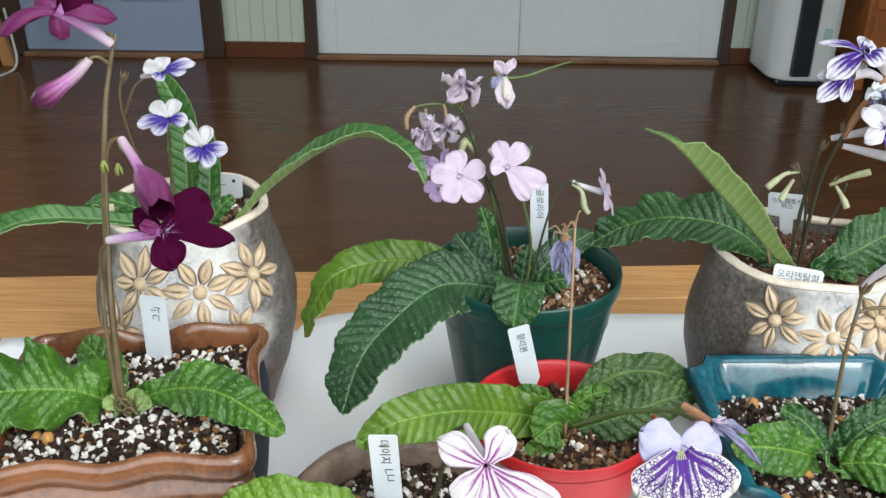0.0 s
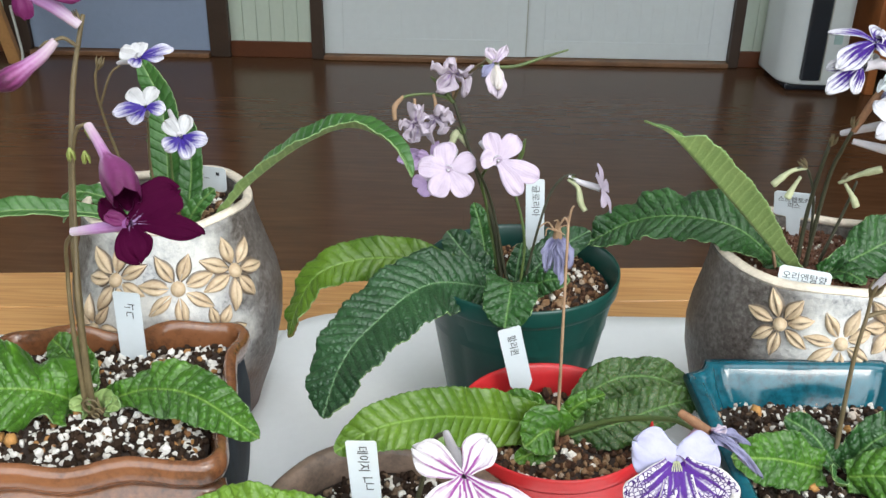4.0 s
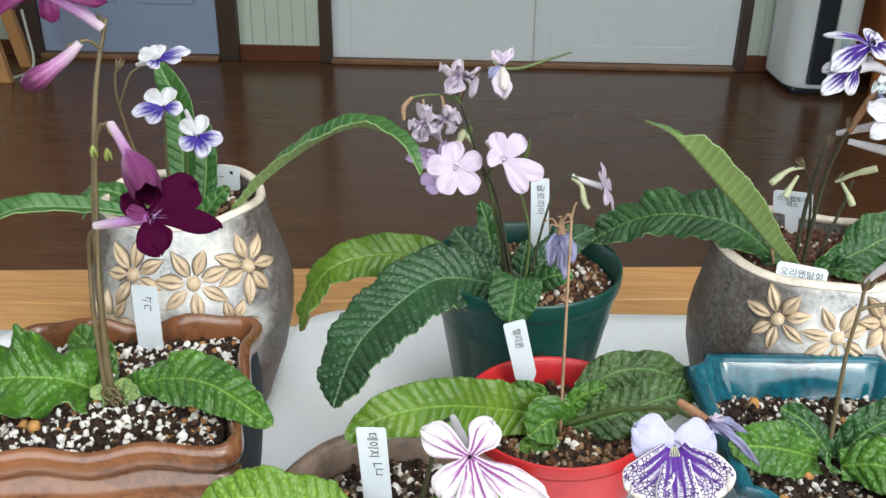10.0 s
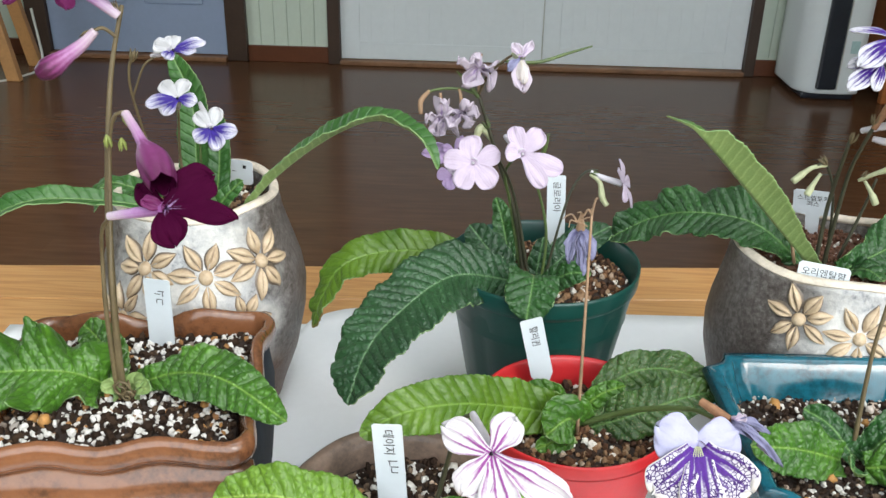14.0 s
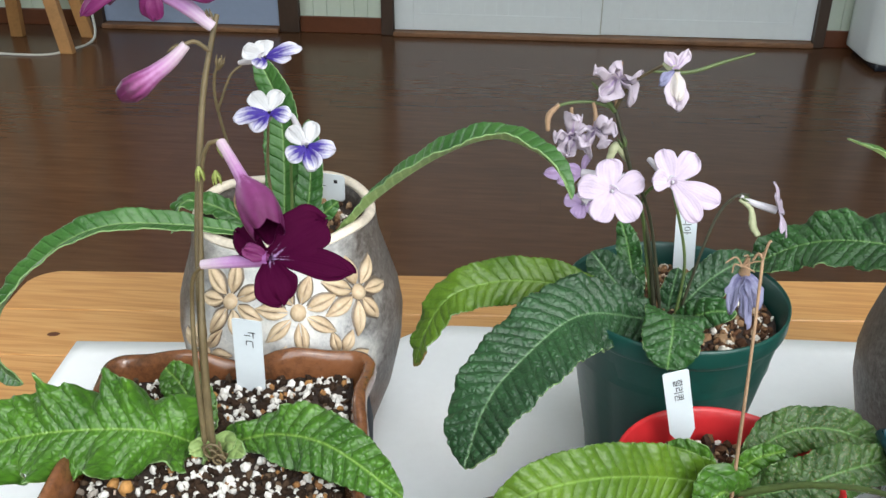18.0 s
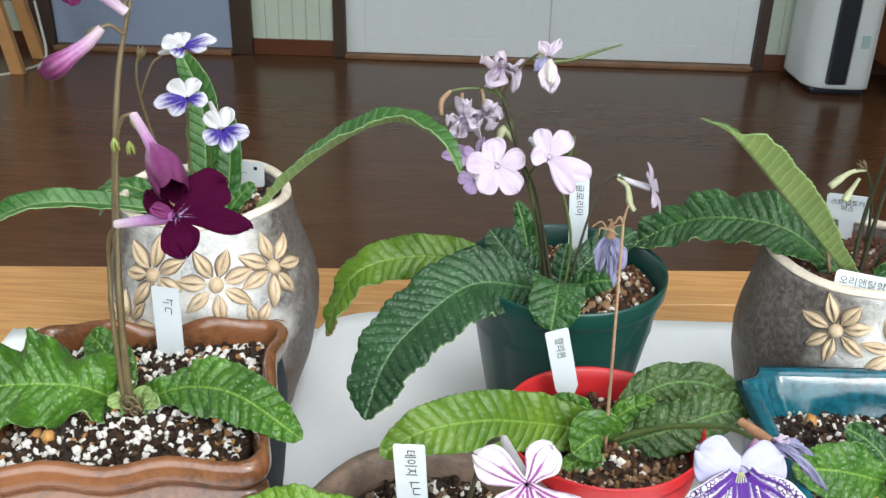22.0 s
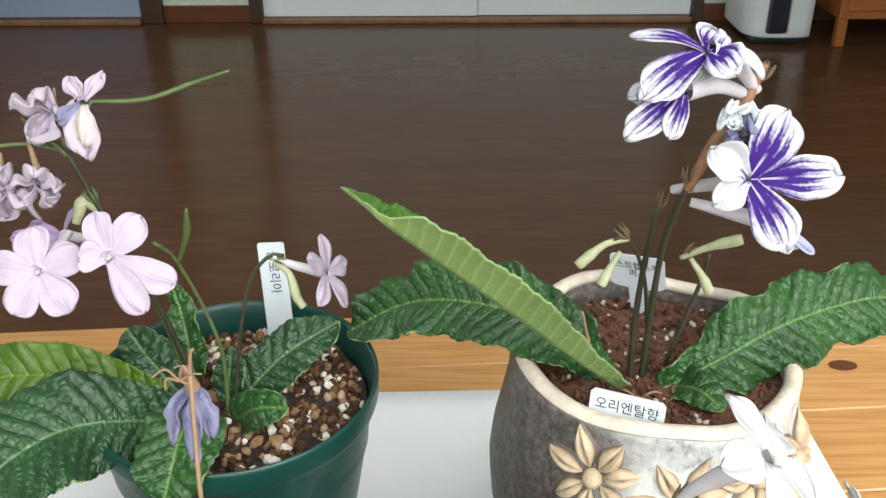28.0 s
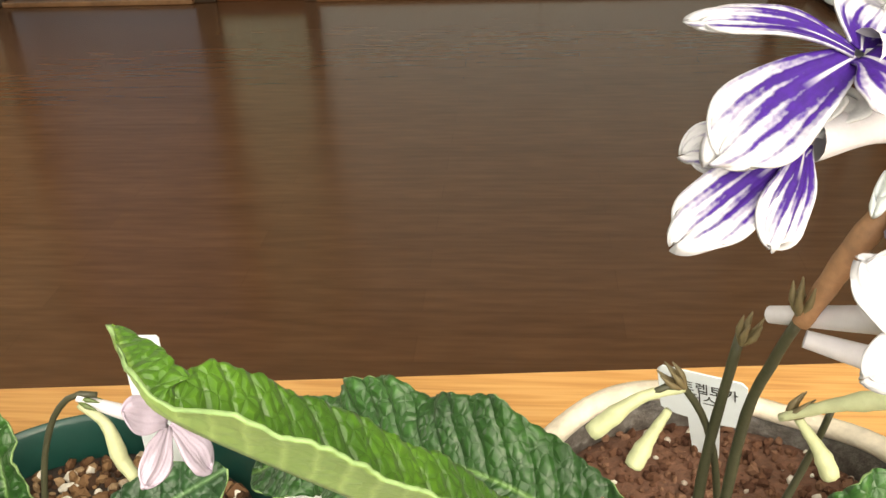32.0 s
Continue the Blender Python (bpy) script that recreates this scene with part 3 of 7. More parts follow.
def tube_mesh(name, pts, radii, mat, sides=10, n=None, knobs=0.0, cap=True):
    """A round stem or tube along a curve, its radius following radii."""
    n = n or max(8, 5 * len(pts))
    C, L = spline(pts, n)
    T = np.gradient(C, axis=0)
    ref = np.array((0.13, 0.31, 0.94))
    if abs(unit(T[0]) @ ref) > 0.9:
        ref = np.array((1.0, 0.1, 0.0))
    verts, uvs = [], []
    r = np.interp(np.linspace(0, 1, n), np.linspace(0, 1, len(radii)), radii)
    side = unit(np.cross(unit(T[0]), ref))
    for i in range(n):
        t = unit(T[i])
        side = unit(side - t * (side @ t))
        up = np.cross(t, side)
        rr = r[i] * (1 + knobs * math.sin(i * 2.1))
        for k in range(sides):
            a = 2 * math.pi * k / sides
            verts.append(C[i] + rr * (math.cos(a) * side + math.sin(a) * up))
            uvs.append((k / sides, i / (n - 1)))
    faces = grid_faces(n, sides, wrap=True)
    if cap:
        faces += [tuple(range(sides))[::-1], tuple((n - 1) * sides + k for k in range(sides))]
    return from_lists(name, [tuple(v) for v in verts], faces, mat, uvs)


def stem(parent, pts, radii, mat, name="stem", label="", sides=8, knobs=0.04):
    return mesh_ob(name, tube_mesh(name, pts, radii, mat, sides, knobs=knobs), parent, label)


def leaf(parent, pts, hw, n0, n1, mats, fold=12, ruffle=0.002, base=0.35, blunt=5.0, peak=0.35, quilt=0.0012, seed=0, wave=0.032, notch=0.05, label="", lopsided=0.0, snout=0.0, drytip=0.0):
    """A strap leaf: a curved midrib, a blade folded along it, wavy scalloped edges and quilted flesh between the side veins."""
    rnd = random.Random(seed + 17)
    nv = 31
    _, L = spline(pts, 20)
    nu = int(min(150, max(40, L / 0.0012)))
    C, L = spline(pts, nu)
    T = np.gradient(C, axis=0)
    ph = [rnd.uniform(0, 6.28) for _ in range(10)]
    hsh = [rnd.uniform(0, 6.28) for _ in range(64)]
    verts, uvs = [], []
    fa = radians(fold)
    for i in range(nu):
        u = i / (nu - 1)
        t = unit(T[i])
        hint = np.array(n0) * (1 - u) + np.array(n1) * u
        side = unit(np.cross(t, hint))
        nrm = np.cross(side, t)
        grow = min(1.0, u / peak)
        w0 = hw * (base + (1 - base) * (grow * grow * (3 - 2 * grow))) * max(0.0, 1 - u ** blunt) ** 0.55
        cut = 1.0
        if snout:
            q = min(1.0, max(0.0, (u - 0.81) / 0.05))
            cut = 1 - (1 - snout) * q * q * (3 - 2 * q)
        full = min(1, w0 / 0.008)
        for j in range(nv):
            s = -1 + 2 * j / (nv - 1)
            k = 0 if s < 0 else 1
            w = w0 * (1 + lopsided * (1 if s > 0 else -1)) * (cut if s < 0 else 0.6 + 0.4 * cut)
            x = u * L
            scallop = abs(math.sin(math.pi * x / 0.0047 + ph[k])) - 0.6
            w *= 1 + notch * math.sin(2 * math.pi * x / 0.041 + ph[2 + k]) + 0.5 * notch * math.sin(2 * math.pi * x / 0.019 + ph[6 + k])
            w += 0.0009 * scallop * min(1.0, w0 / 0.018)
            a = abs(s)
            y = a * w
            edge = ruffle * a * a * (math.sin(2 * math.pi * x / wave + ph[4 + k]) + 0.45 * math.sin(2 * math.pi * x / (wave * 0.43) + ph[8 + k])) * full
            f = (x - 0.62 * y) / 0.0085
            pillow = abs(math.sin(math.pi * f)) ** 0.55
            cross = abs(math.sin(math.pi * y / 0.0048 + hsh[int(f) % 64])) ** 0.6
            rise = edge + quilt * full * min(1.0, 4.0 * a) * (1.4 * (pillow - 0.6) + 0.8 * (cross - 0.6) * pillow)
            rise -= 0.10 * w * a * a * (1 if fold > 0 else 0)
            p = C[i] + side * (s * w * math.cos(fa)) + nrm * (a * w * math.sin(fa) + rise)
            verts.append(tuple(p))
            uvs.append((x * 10, s * w * 10))
    me = from_lists("leaf", verts, grid_faces(nu, nv, flip=False), mats, uvs)
    if drytip:
        me.materials.append(M_LEAF_DRYTIP)
        for f in me.polygons:
            i, j = divmod(f.index, nv - 1)
            d = (nu - 1 - i) / (nu - 1) * L - drytip * (0.6 + 0.5 * math.sin(j * 0.7 + seed) * math.sin(j * 0.23))
            if d < 0 or (j < 2 and d < drytip * 2.5):
                f.material_index = 3
    ob = mesh_ob("leaf", me, parent, label)
    so = ob.modifiers.new("thickness", "SOLIDIFY")
    so.thickness, so.offset, so.material_offset, so.material_offset_rim = 0.0010, -1.0, 1, 2
    return ob


def leaf_mats(top):
    return [top, M_LEAF_UNDER, M_LEAF_EDGE]


def petal_mesh(o, f, r, u, ang, length, width, r0, bend, cup, mat, rnd, ripple=0.0006, neck=0.5):
    """One rounded lobe that spreads from the throat at o; f is where the flower faces."""
    a = radians(ang)
    d = math.sin(a) * r + math.cos(a) * u
    x = math.cos(a) * r - math.sin(a) * u
    ns, nw = 16, 13
    p1, p2, p3 = (rnd.uniform(0, 6.28) for _ in range(3))
    verts, uvs = [], []
    for i in range(ns):
        s = 1 - (1 - i / (ns - 1)) ** 1.6
        if s < 0.6:
            k = s / 0.6
            h = neck + (1 - neck) * (k * k * (3 - 2 * k))
        else:
            h = math.sqrt(max(0.0, 1 - ((s - 0.6) / 0.4) ** 2.4))
        h = max(h, 0.03)
        for j in range(nw):
            w = -1 + 2 * j / (nw - 1)
            edge = 1 + 0.035 * math.sin(7 * w + p1) + 0.02 * math.sin(15 * w + p3)
            p = o + d * (r0 + s * length * edge) + x * (w * h * width * 0.5)
            z = bend * length * s ** 1.6 + cup * width * w * w * h - 0.10 * length * (1 - s) ** 3
            z += ripple * (math.sin(5.5 * w + p2 + 3 * s) + math.sin(9 * s + p3)) * s
            verts.append(tuple(p + f * z))
            uvs.append((0.5 + 0.5 * w, s))
    me = from_lists("petal", verts, grid_faces(ns, nw, flip=True), mat, uvs)
    return me


def flower(parent, at, face, up, lobes, back, tube_mat, tube_r=(0.0018, 0.0024, 0.0045), r0=0.0025, name="flower", label="", seed=1, eye=None, neck=0.5):
    """A trumpet flower: a curved tube that runs back to its stalk, five lobes and a small eye."""
    rnd = random.Random(seed)
    o, f = np.array(at, float), unit(face)
    u = unit(np.array(up, float) - f * (np.array(up, float) @ f))
    r = np.cross(-f, u)
    back = np.array(back, float)
    mid = 0.5 * (o + back) + 0.18 * np.linalg.norm(o - back) * (-f) + 0.10 * np.linalg.norm(o - back) * u * 0.4
    fl = mesh_ob(name, tube_mesh(name, [back, mid, o - f * 0.0035], (tube_r[0], tube_r[1], tube_r[2] * 0.8), tube_mat, 14, n=16, cap=False), parent, label)
    for ang, length, width, bend, cup, mat in lobes:
        ob = mesh_ob("petal", petal_mesh(o, f, r, u, ang + rnd.uniform(-4, 4), length, width, r0, bend, cup, mat, rnd, neck=neck), fl)
        so = ob.modifiers.new("thickness", "SOLIDIFY")
        so.thickness, so.offset = 0.0005, 0.0
    if eye is not None:
        pts = [o - f * 0.004, o - f * 0.001 + u * 0.0006, o + f * 0.0012]
        mesh_ob("stamen", tube_mesh("stamen", pts, (0.0009, 0.0010, 0.0005), eye, 8), fl)
    return fl


VIEW_UP, VIEW_OUT = np.array((0, 0.46, 0.888)), np.array((0, -0.888, 0.46))


def offset(r, u, c=0.0):
    """Millimetres to the right, up the slope and out towards the room's south side, as a vector in metres."""
    return (np.array((1.0, 0, 0)) * r + VIEW_UP * u + VIEW_OUT * c) * 0.001


def lobe_mesh(o, tip, width, face, mat, rnd, arch=0.1, cup=0.05, neck=0.35, r0=0.001, ripple=0.0007, frill=0.03, blunt=3.2):
    """One lobe that runs from the throat o to o + tip; arch bows it outwards, cup lifts its sides."""
    L = float(np.linalg.norm(tip))
    d = unit(tip)
    n = unit(np.array(face, float) - d * (np.array(face, float) @ d))
    x = np.cross(d, n)
    ns, nw = 22, 17
    p1, p2, p3, p4 = (rnd.uniform(0, 6.28) for _ in range(4))
    verts, uvs = [], []
    for i in range(ns):
        s = 1 - (1 - i / (ns - 1)) ** 1.5
        if s < 0.62:
            k = s / 0.62
            h = neck + (1 - neck) * (k * k * (3 - 2 * k))
        else:
            h = math.sqrt(max(0.0, 1 - ((s - 0.62) / 0.38) ** blunt))
        h = max(h, 0.05)
        for j in range(nw):
            w = -1 + 2 * j / (nw - 1)
            edge = 1 + frill * (math.sin(6 * w + p1) + 0.6 * math.sin(14 * w + p3)) * s
            sway = 0.05 * width * math.sin(3 * s + p4) * s
            side = 1 + frill * math.sin(11 * s + (p2 if w > 0 else p3)) * abs(w)
            p = o + d * (r0 + s * (L - r0) * edge) + x * (w * h * width * 0.5 * side + sway)
            z = arch * L * 4 * s * (1 - s) + cup * width * w * w * h
            z += ripple * s * (math.sin(4.5 * w + p2 + 3 * s) + 0.7 * math.sin(9 * w + p1) * abs(w) + 0.6 * math.sin(9 * s + p3))
            verts.append(tuple(p + n * z))
            uvs.append((0.5 + 0.5 * w, s))
    return from_lists("petal", verts, grid_faces(ns, nw, flip=True), mat, uvs)


def spread_flower(parent, at, back, lobes, tube_mat, tube_r=(0.0018, 0.0026, 0.0042), name="flower", label="", seed=1, sag=0.0, neck=0.35, frill=0.03):
    """A flower whose lobes are given one by one as (right, up, out, width, material[, face, arch, cup]) in millimetres, with a tube to its stalk."""
    rnd = random.Random(seed)
    o, back = np.array(at, float), np.array(back, float)
    mid = 0.5 * (o + back) + np.array((0, 0, sag))
    fl = mesh_ob(name, tube_mesh(name, [back, mid, o], tube_r, tube_mat, 14, n=18, cap=False), parent, label)
    for lb in lobes:
        r, u, c, width, mat = lb[:5]
        face = lb[5] if len(lb) > 5 else VIEW_OUT
        arch, cup = lb[6:8] if len(lb) > 6 else (0.08, 0.04)
        me = lobe_mesh(o, offset(r, u, c), width * 0.001, face, mat, rnd, arch, cup, neck, frill=frill)
        ob = mesh_ob("petal", me, fl)
        so = ob.modifiers.new("thickness", "SOLIDIFY")
        so.thickness, so.offset = 0.0005, 0.0
    return fl


def bell(parent, pts, radii, depth, mat, inner, name, label, seed=1):
    """A half-open flower: a tube that swells to a hooded mouth with five lobes closing over a dark throat."""
    rnd = random.Random(seed)
    n, sides = 26, 40
    C, L = spline(pts, n)
    T = np.gradient(C, axis=0)
    r = np.interp(np.linspace(0, 1, n), np.linspace(0, 1, len(radii)), radii)
    side = unit(np.cross(unit(T[0]), (1.0, 0.1, 0)))
    shells = [[], []]
    uvs = []
    for i in range(n):
        t = unit(T[i])
        side = unit(side - t * (side @ t))
        up = np.cross(t, side)
        q = max(0.0, (i / (n - 1) - 0.6) / 0.4)
        for k in range(sides):
            a = 2 * math.pi * k / sides
            petal = abs(math.sin(2.5 * a + 0.4))
            rr = r[i] * (1 + 0.16 * q * (petal - 0.6))
            p = C[i] + t * (depth * q * q * (petal - 0.5)) + rr * (math.cos(a) * side + math.sin(a) * up)
            shells[0].append(tuple(p))
            shells[1].append(tuple(C[i] + (p - C[i]) * 0.93))
            uvs.append((k / sides, i / (n - 1)))
    fl = mesh_ob(name, from_lists(name, shells[0], grid_faces(n, sides, wrap=True), mat, uvs), parent, label)
    mesh_ob("throat", from_lists("throat", shells[1], grid_faces(n, sides, wrap=True, flip=True), inner, uvs), fl, "dark throat")
    return fl


def five(size, top, low, wtop=0.62, wlow=0.66, bend=-0.12, cup=0.02, spread=38, low_len=1.12):
    """Two upper and three lower lobes."""
    return [(-spread, size, size * wtop * 1.15, bend, cup, top), (spread, size, size * wtop * 1.15, bend, cup, top),
            (-108, size * low_len, size * wlow, bend, cup, low), (108, size * low_len, size * wlow, bend, cup, low), (180, size * low_len * 1.05, size * wlow * 1.1, bend, cup, low)]


def wilted(parent, at, size, mats, seed, label, back, squash=(1, 1, 1.15), hang=False):
    """A faded flower: crumpled hanging lobes."""
    rnd = random.Random(seed)
    o = np.array(at, float)
    fl = stem(parent, [back, 0.5 * (np.array(back) + o) + np.array((0, 0, 0.003)), o], (0.0011, 0.0014, 0.0026), mats[1], "faded_flower", label, sides=8)
    for k in range(6):
        a = k * 60 + rnd.uniform(-20, 20)
        d = unit((math.sin(radians(a)), -0.55 + rnd.uniform(-0.3, 0.2), math.cos(radians(a)) * 0.8 - 0.35))
        d = d * np.array(squash)
        if hang:
            d = unit((0.55 * math.sin(radians(a)), 0.5 * math.cos(radians(a)), -0.9 + 0.55 * math.sin(k * 2.1)))
        up = unit(rnd.uniform(-1, 1) * np.array((1, 0, 0)) + np.array((0, rnd.uniform(-0.6, 0.6), 1)))
        f = unit(np.cross(d, np.cross(up, d)))
        rr = unit(np.cross(d, f))
        me = petal_mesh(o, f, rr, unit(d), 0, size * rnd.uniform(0.7, 1.1), size * rnd.uniform(0.6, 0.9), 0.001, rnd.uniform(-0.5, 0.3), rnd.uniform(0.1, 0.4), mats[0], rnd, 0.0026)
        ob = mesh_ob("petal", me, fl)
        so = ob.modifiers.new("thickness", "SOLIDIFY")
        so.thickness, so.offset = 0.0005, 0.0
    return fl


def calyx(parent, at, along, size, mat, n=5):
    """Narrow pointed sepals round a stalk's end."""
    o, t = np.array(at, float), unit(along)
    s = unit(np.cross(t, (0.3, 0.8, 0.2)))
    b = np.cross(t, s)
    for k in range(n):
        a = 2 * math.pi * k / n
        d = math.cos(a) * s + math.sin(a) * b
        stem(parent, [o, o + d * size * 0.22 + t * size * 0.45, o + d * size * 0.3 + t * size], (size * 0.10, size * 0.12, size * 0.02), mat, "sepal", sides=6)


# ---- pots ----
def lathe(name, prof, at, mat, segs=72, wobble=None, close=True):
    """Turns a profile of (radius, height) round the vertical through at."""
    verts = []
    for k, (r, z) in enumerate(prof):
        for j in range(segs):
            a = 2 * math.pi * j / segs
            rr, zz = r, z
            if wobble:
                rr, zz = wobble(a, r, z, k)
            verts.append((rr * math.cos(a), rr * math.sin(a), zz))
    faces = grid_faces(len(prof), segs, wrap=True)
    if close:
        faces += [tuple(range(segs))[::-1]]
    return from_lists(name, verts, faces, mat)


def soil(at, r, z, mat, label, grains, seed, shape=None, n=420, size=(0.0016, 0.0042), mound=0.004, grain_name="perlite", square=None, stones=0):
    """A mound of soil with loose grains on it."""
    rnd = random.Random(seed)
    cx, cy = at

    def inside():
        while True:
            if square:
                w, d, rot = square
                x, y = rnd.uniform(-w, w), rnd.uniform(-d, d)
                c, s = math.cos(radians(rot)), math.sin(radians(rot))
                return cx + x * c - y * s, cy + x * s + y * c, max(abs(x) / w, abs(y) / d)
            x, y = rnd.uniform(-r, r), rnd.uniform(-r, r)
            if x * x + y * y < r * r:
                return cx + x, cy + y, math.hypot(x, y) / r

    def top(x, y, e):
        return z + mound * (1 - e * e) + 0.0018 * noise.noise(Vector((x * 120, y * 120, seed)))

    verts, faces, nr, na = [], [], 12, 48
    for i in range(nr):
        for j in range(na):
            e, a = i / (nr - 1), 2 * math.pi * j / na
            if square:
                w, d, rot = square
                ca, sa = math.cos(a), math.sin(a)
                k = 1 / max(abs(ca), abs(sa))
                x0, y0 = ca * k * e * w, sa * k * e * d
                c, s = math.cos(radians(rot)), math.sin(radians(rot))
                x, y = x0 * c - y0 * s, x0 * s + y0 * c
            else:
                x, y = e * r * math.cos(a), e * r * math.sin(a)
            verts.append((cx + x, cy + y, top(cx + x, cy + y, e)))
    faces = grid_faces(nr, na, wrap=True)
    ring = len(verts)
    for j in range(na):
        v = verts[(nr - 1) * na + j]
        verts.append((v[0], v[1], v[2] - 0.012))
    faces += [((nr - 1) * na + j, (nr - 1) * na + (j + 1) % na, ring + (j + 1) % na, ring + j) for j in range(na)]
    ob = mesh_ob("potting_soil", from_lists("potting_soil", verts, faces, mat))
    tagged(ob, label, "soil")
    bm = bmesh.new()
    bmesh.ops.create_icosphere(bm, subdivisions=1, radius=1.0)
    base = [v.co.copy() for v in bm.verts]
    tris = [tuple(v.index for v in f.verts) for f in bm.faces]
    bm.free()
    gv, gf = [], []
    for _ in range(n):
        x, y, e = inside()
        if e > 0.97:
            continue
        g = rnd.uniform(*size) * (1.5 if rnd.random() < 0.06 else 1.0)
        q = Euler((rnd.uniform(0, 6), rnd.uniform(0, 6), rnd.uniform(0, 6))).to_matrix()
        sx, sy, sz = g * rnd.uniform(0.7, 1.25), g * rnd.uniform(0.7, 1.1), g * rnd.uniform(0.55, 0.9)
        zz = top(x, y, e) + g * rnd.uniform(0.1, 0.55)
        o = len(gv)
        for b in base:
            k = 1 + rnd.uniform(-0.22, 0.22)
            p = q @ Vector((b.x * sx * k, b.y * sy * k, b.z * sz * k))
            gv.append((x + p.x, y + p.y, zz + p.z))
        gf += [(a + o, b + o, c + o) for a, b, c in tris]
    g = mesh_ob(grain_name, from_lists(grain_name, gv, gf, grains, smooth=False), ob)
    tagged(g, kind="stuff")
    for k in range(stones):
        x, y, e = inside()
        x, y = cx + (x - cx) * 0.8, cy + (y - cy) * 0.8
        size_ = rnd.uniform(0.0034, 0.0056)
        q = Euler((rnd.uniform(0, 6), rnd.uniform(0, 6), rnd.uniform(0, 6))).to_matrix()
        pv = []
        for b in base:
            p = q @ Vector((b.x * size_ * 1.2, b.y * size_ * 0.9, b.z * size_ * 0.75)) * (1 + rnd.uniform(-0.1, 0.1))
            pv.append((x + p.x, y + p.y, top(x, y, e) + size_ * 0.5 + p.z))
        mesh_ob("pebble", from_lists("pebble", pv, tris, M_PEBBLE), ob, "ochre clay pebble")
    return ob


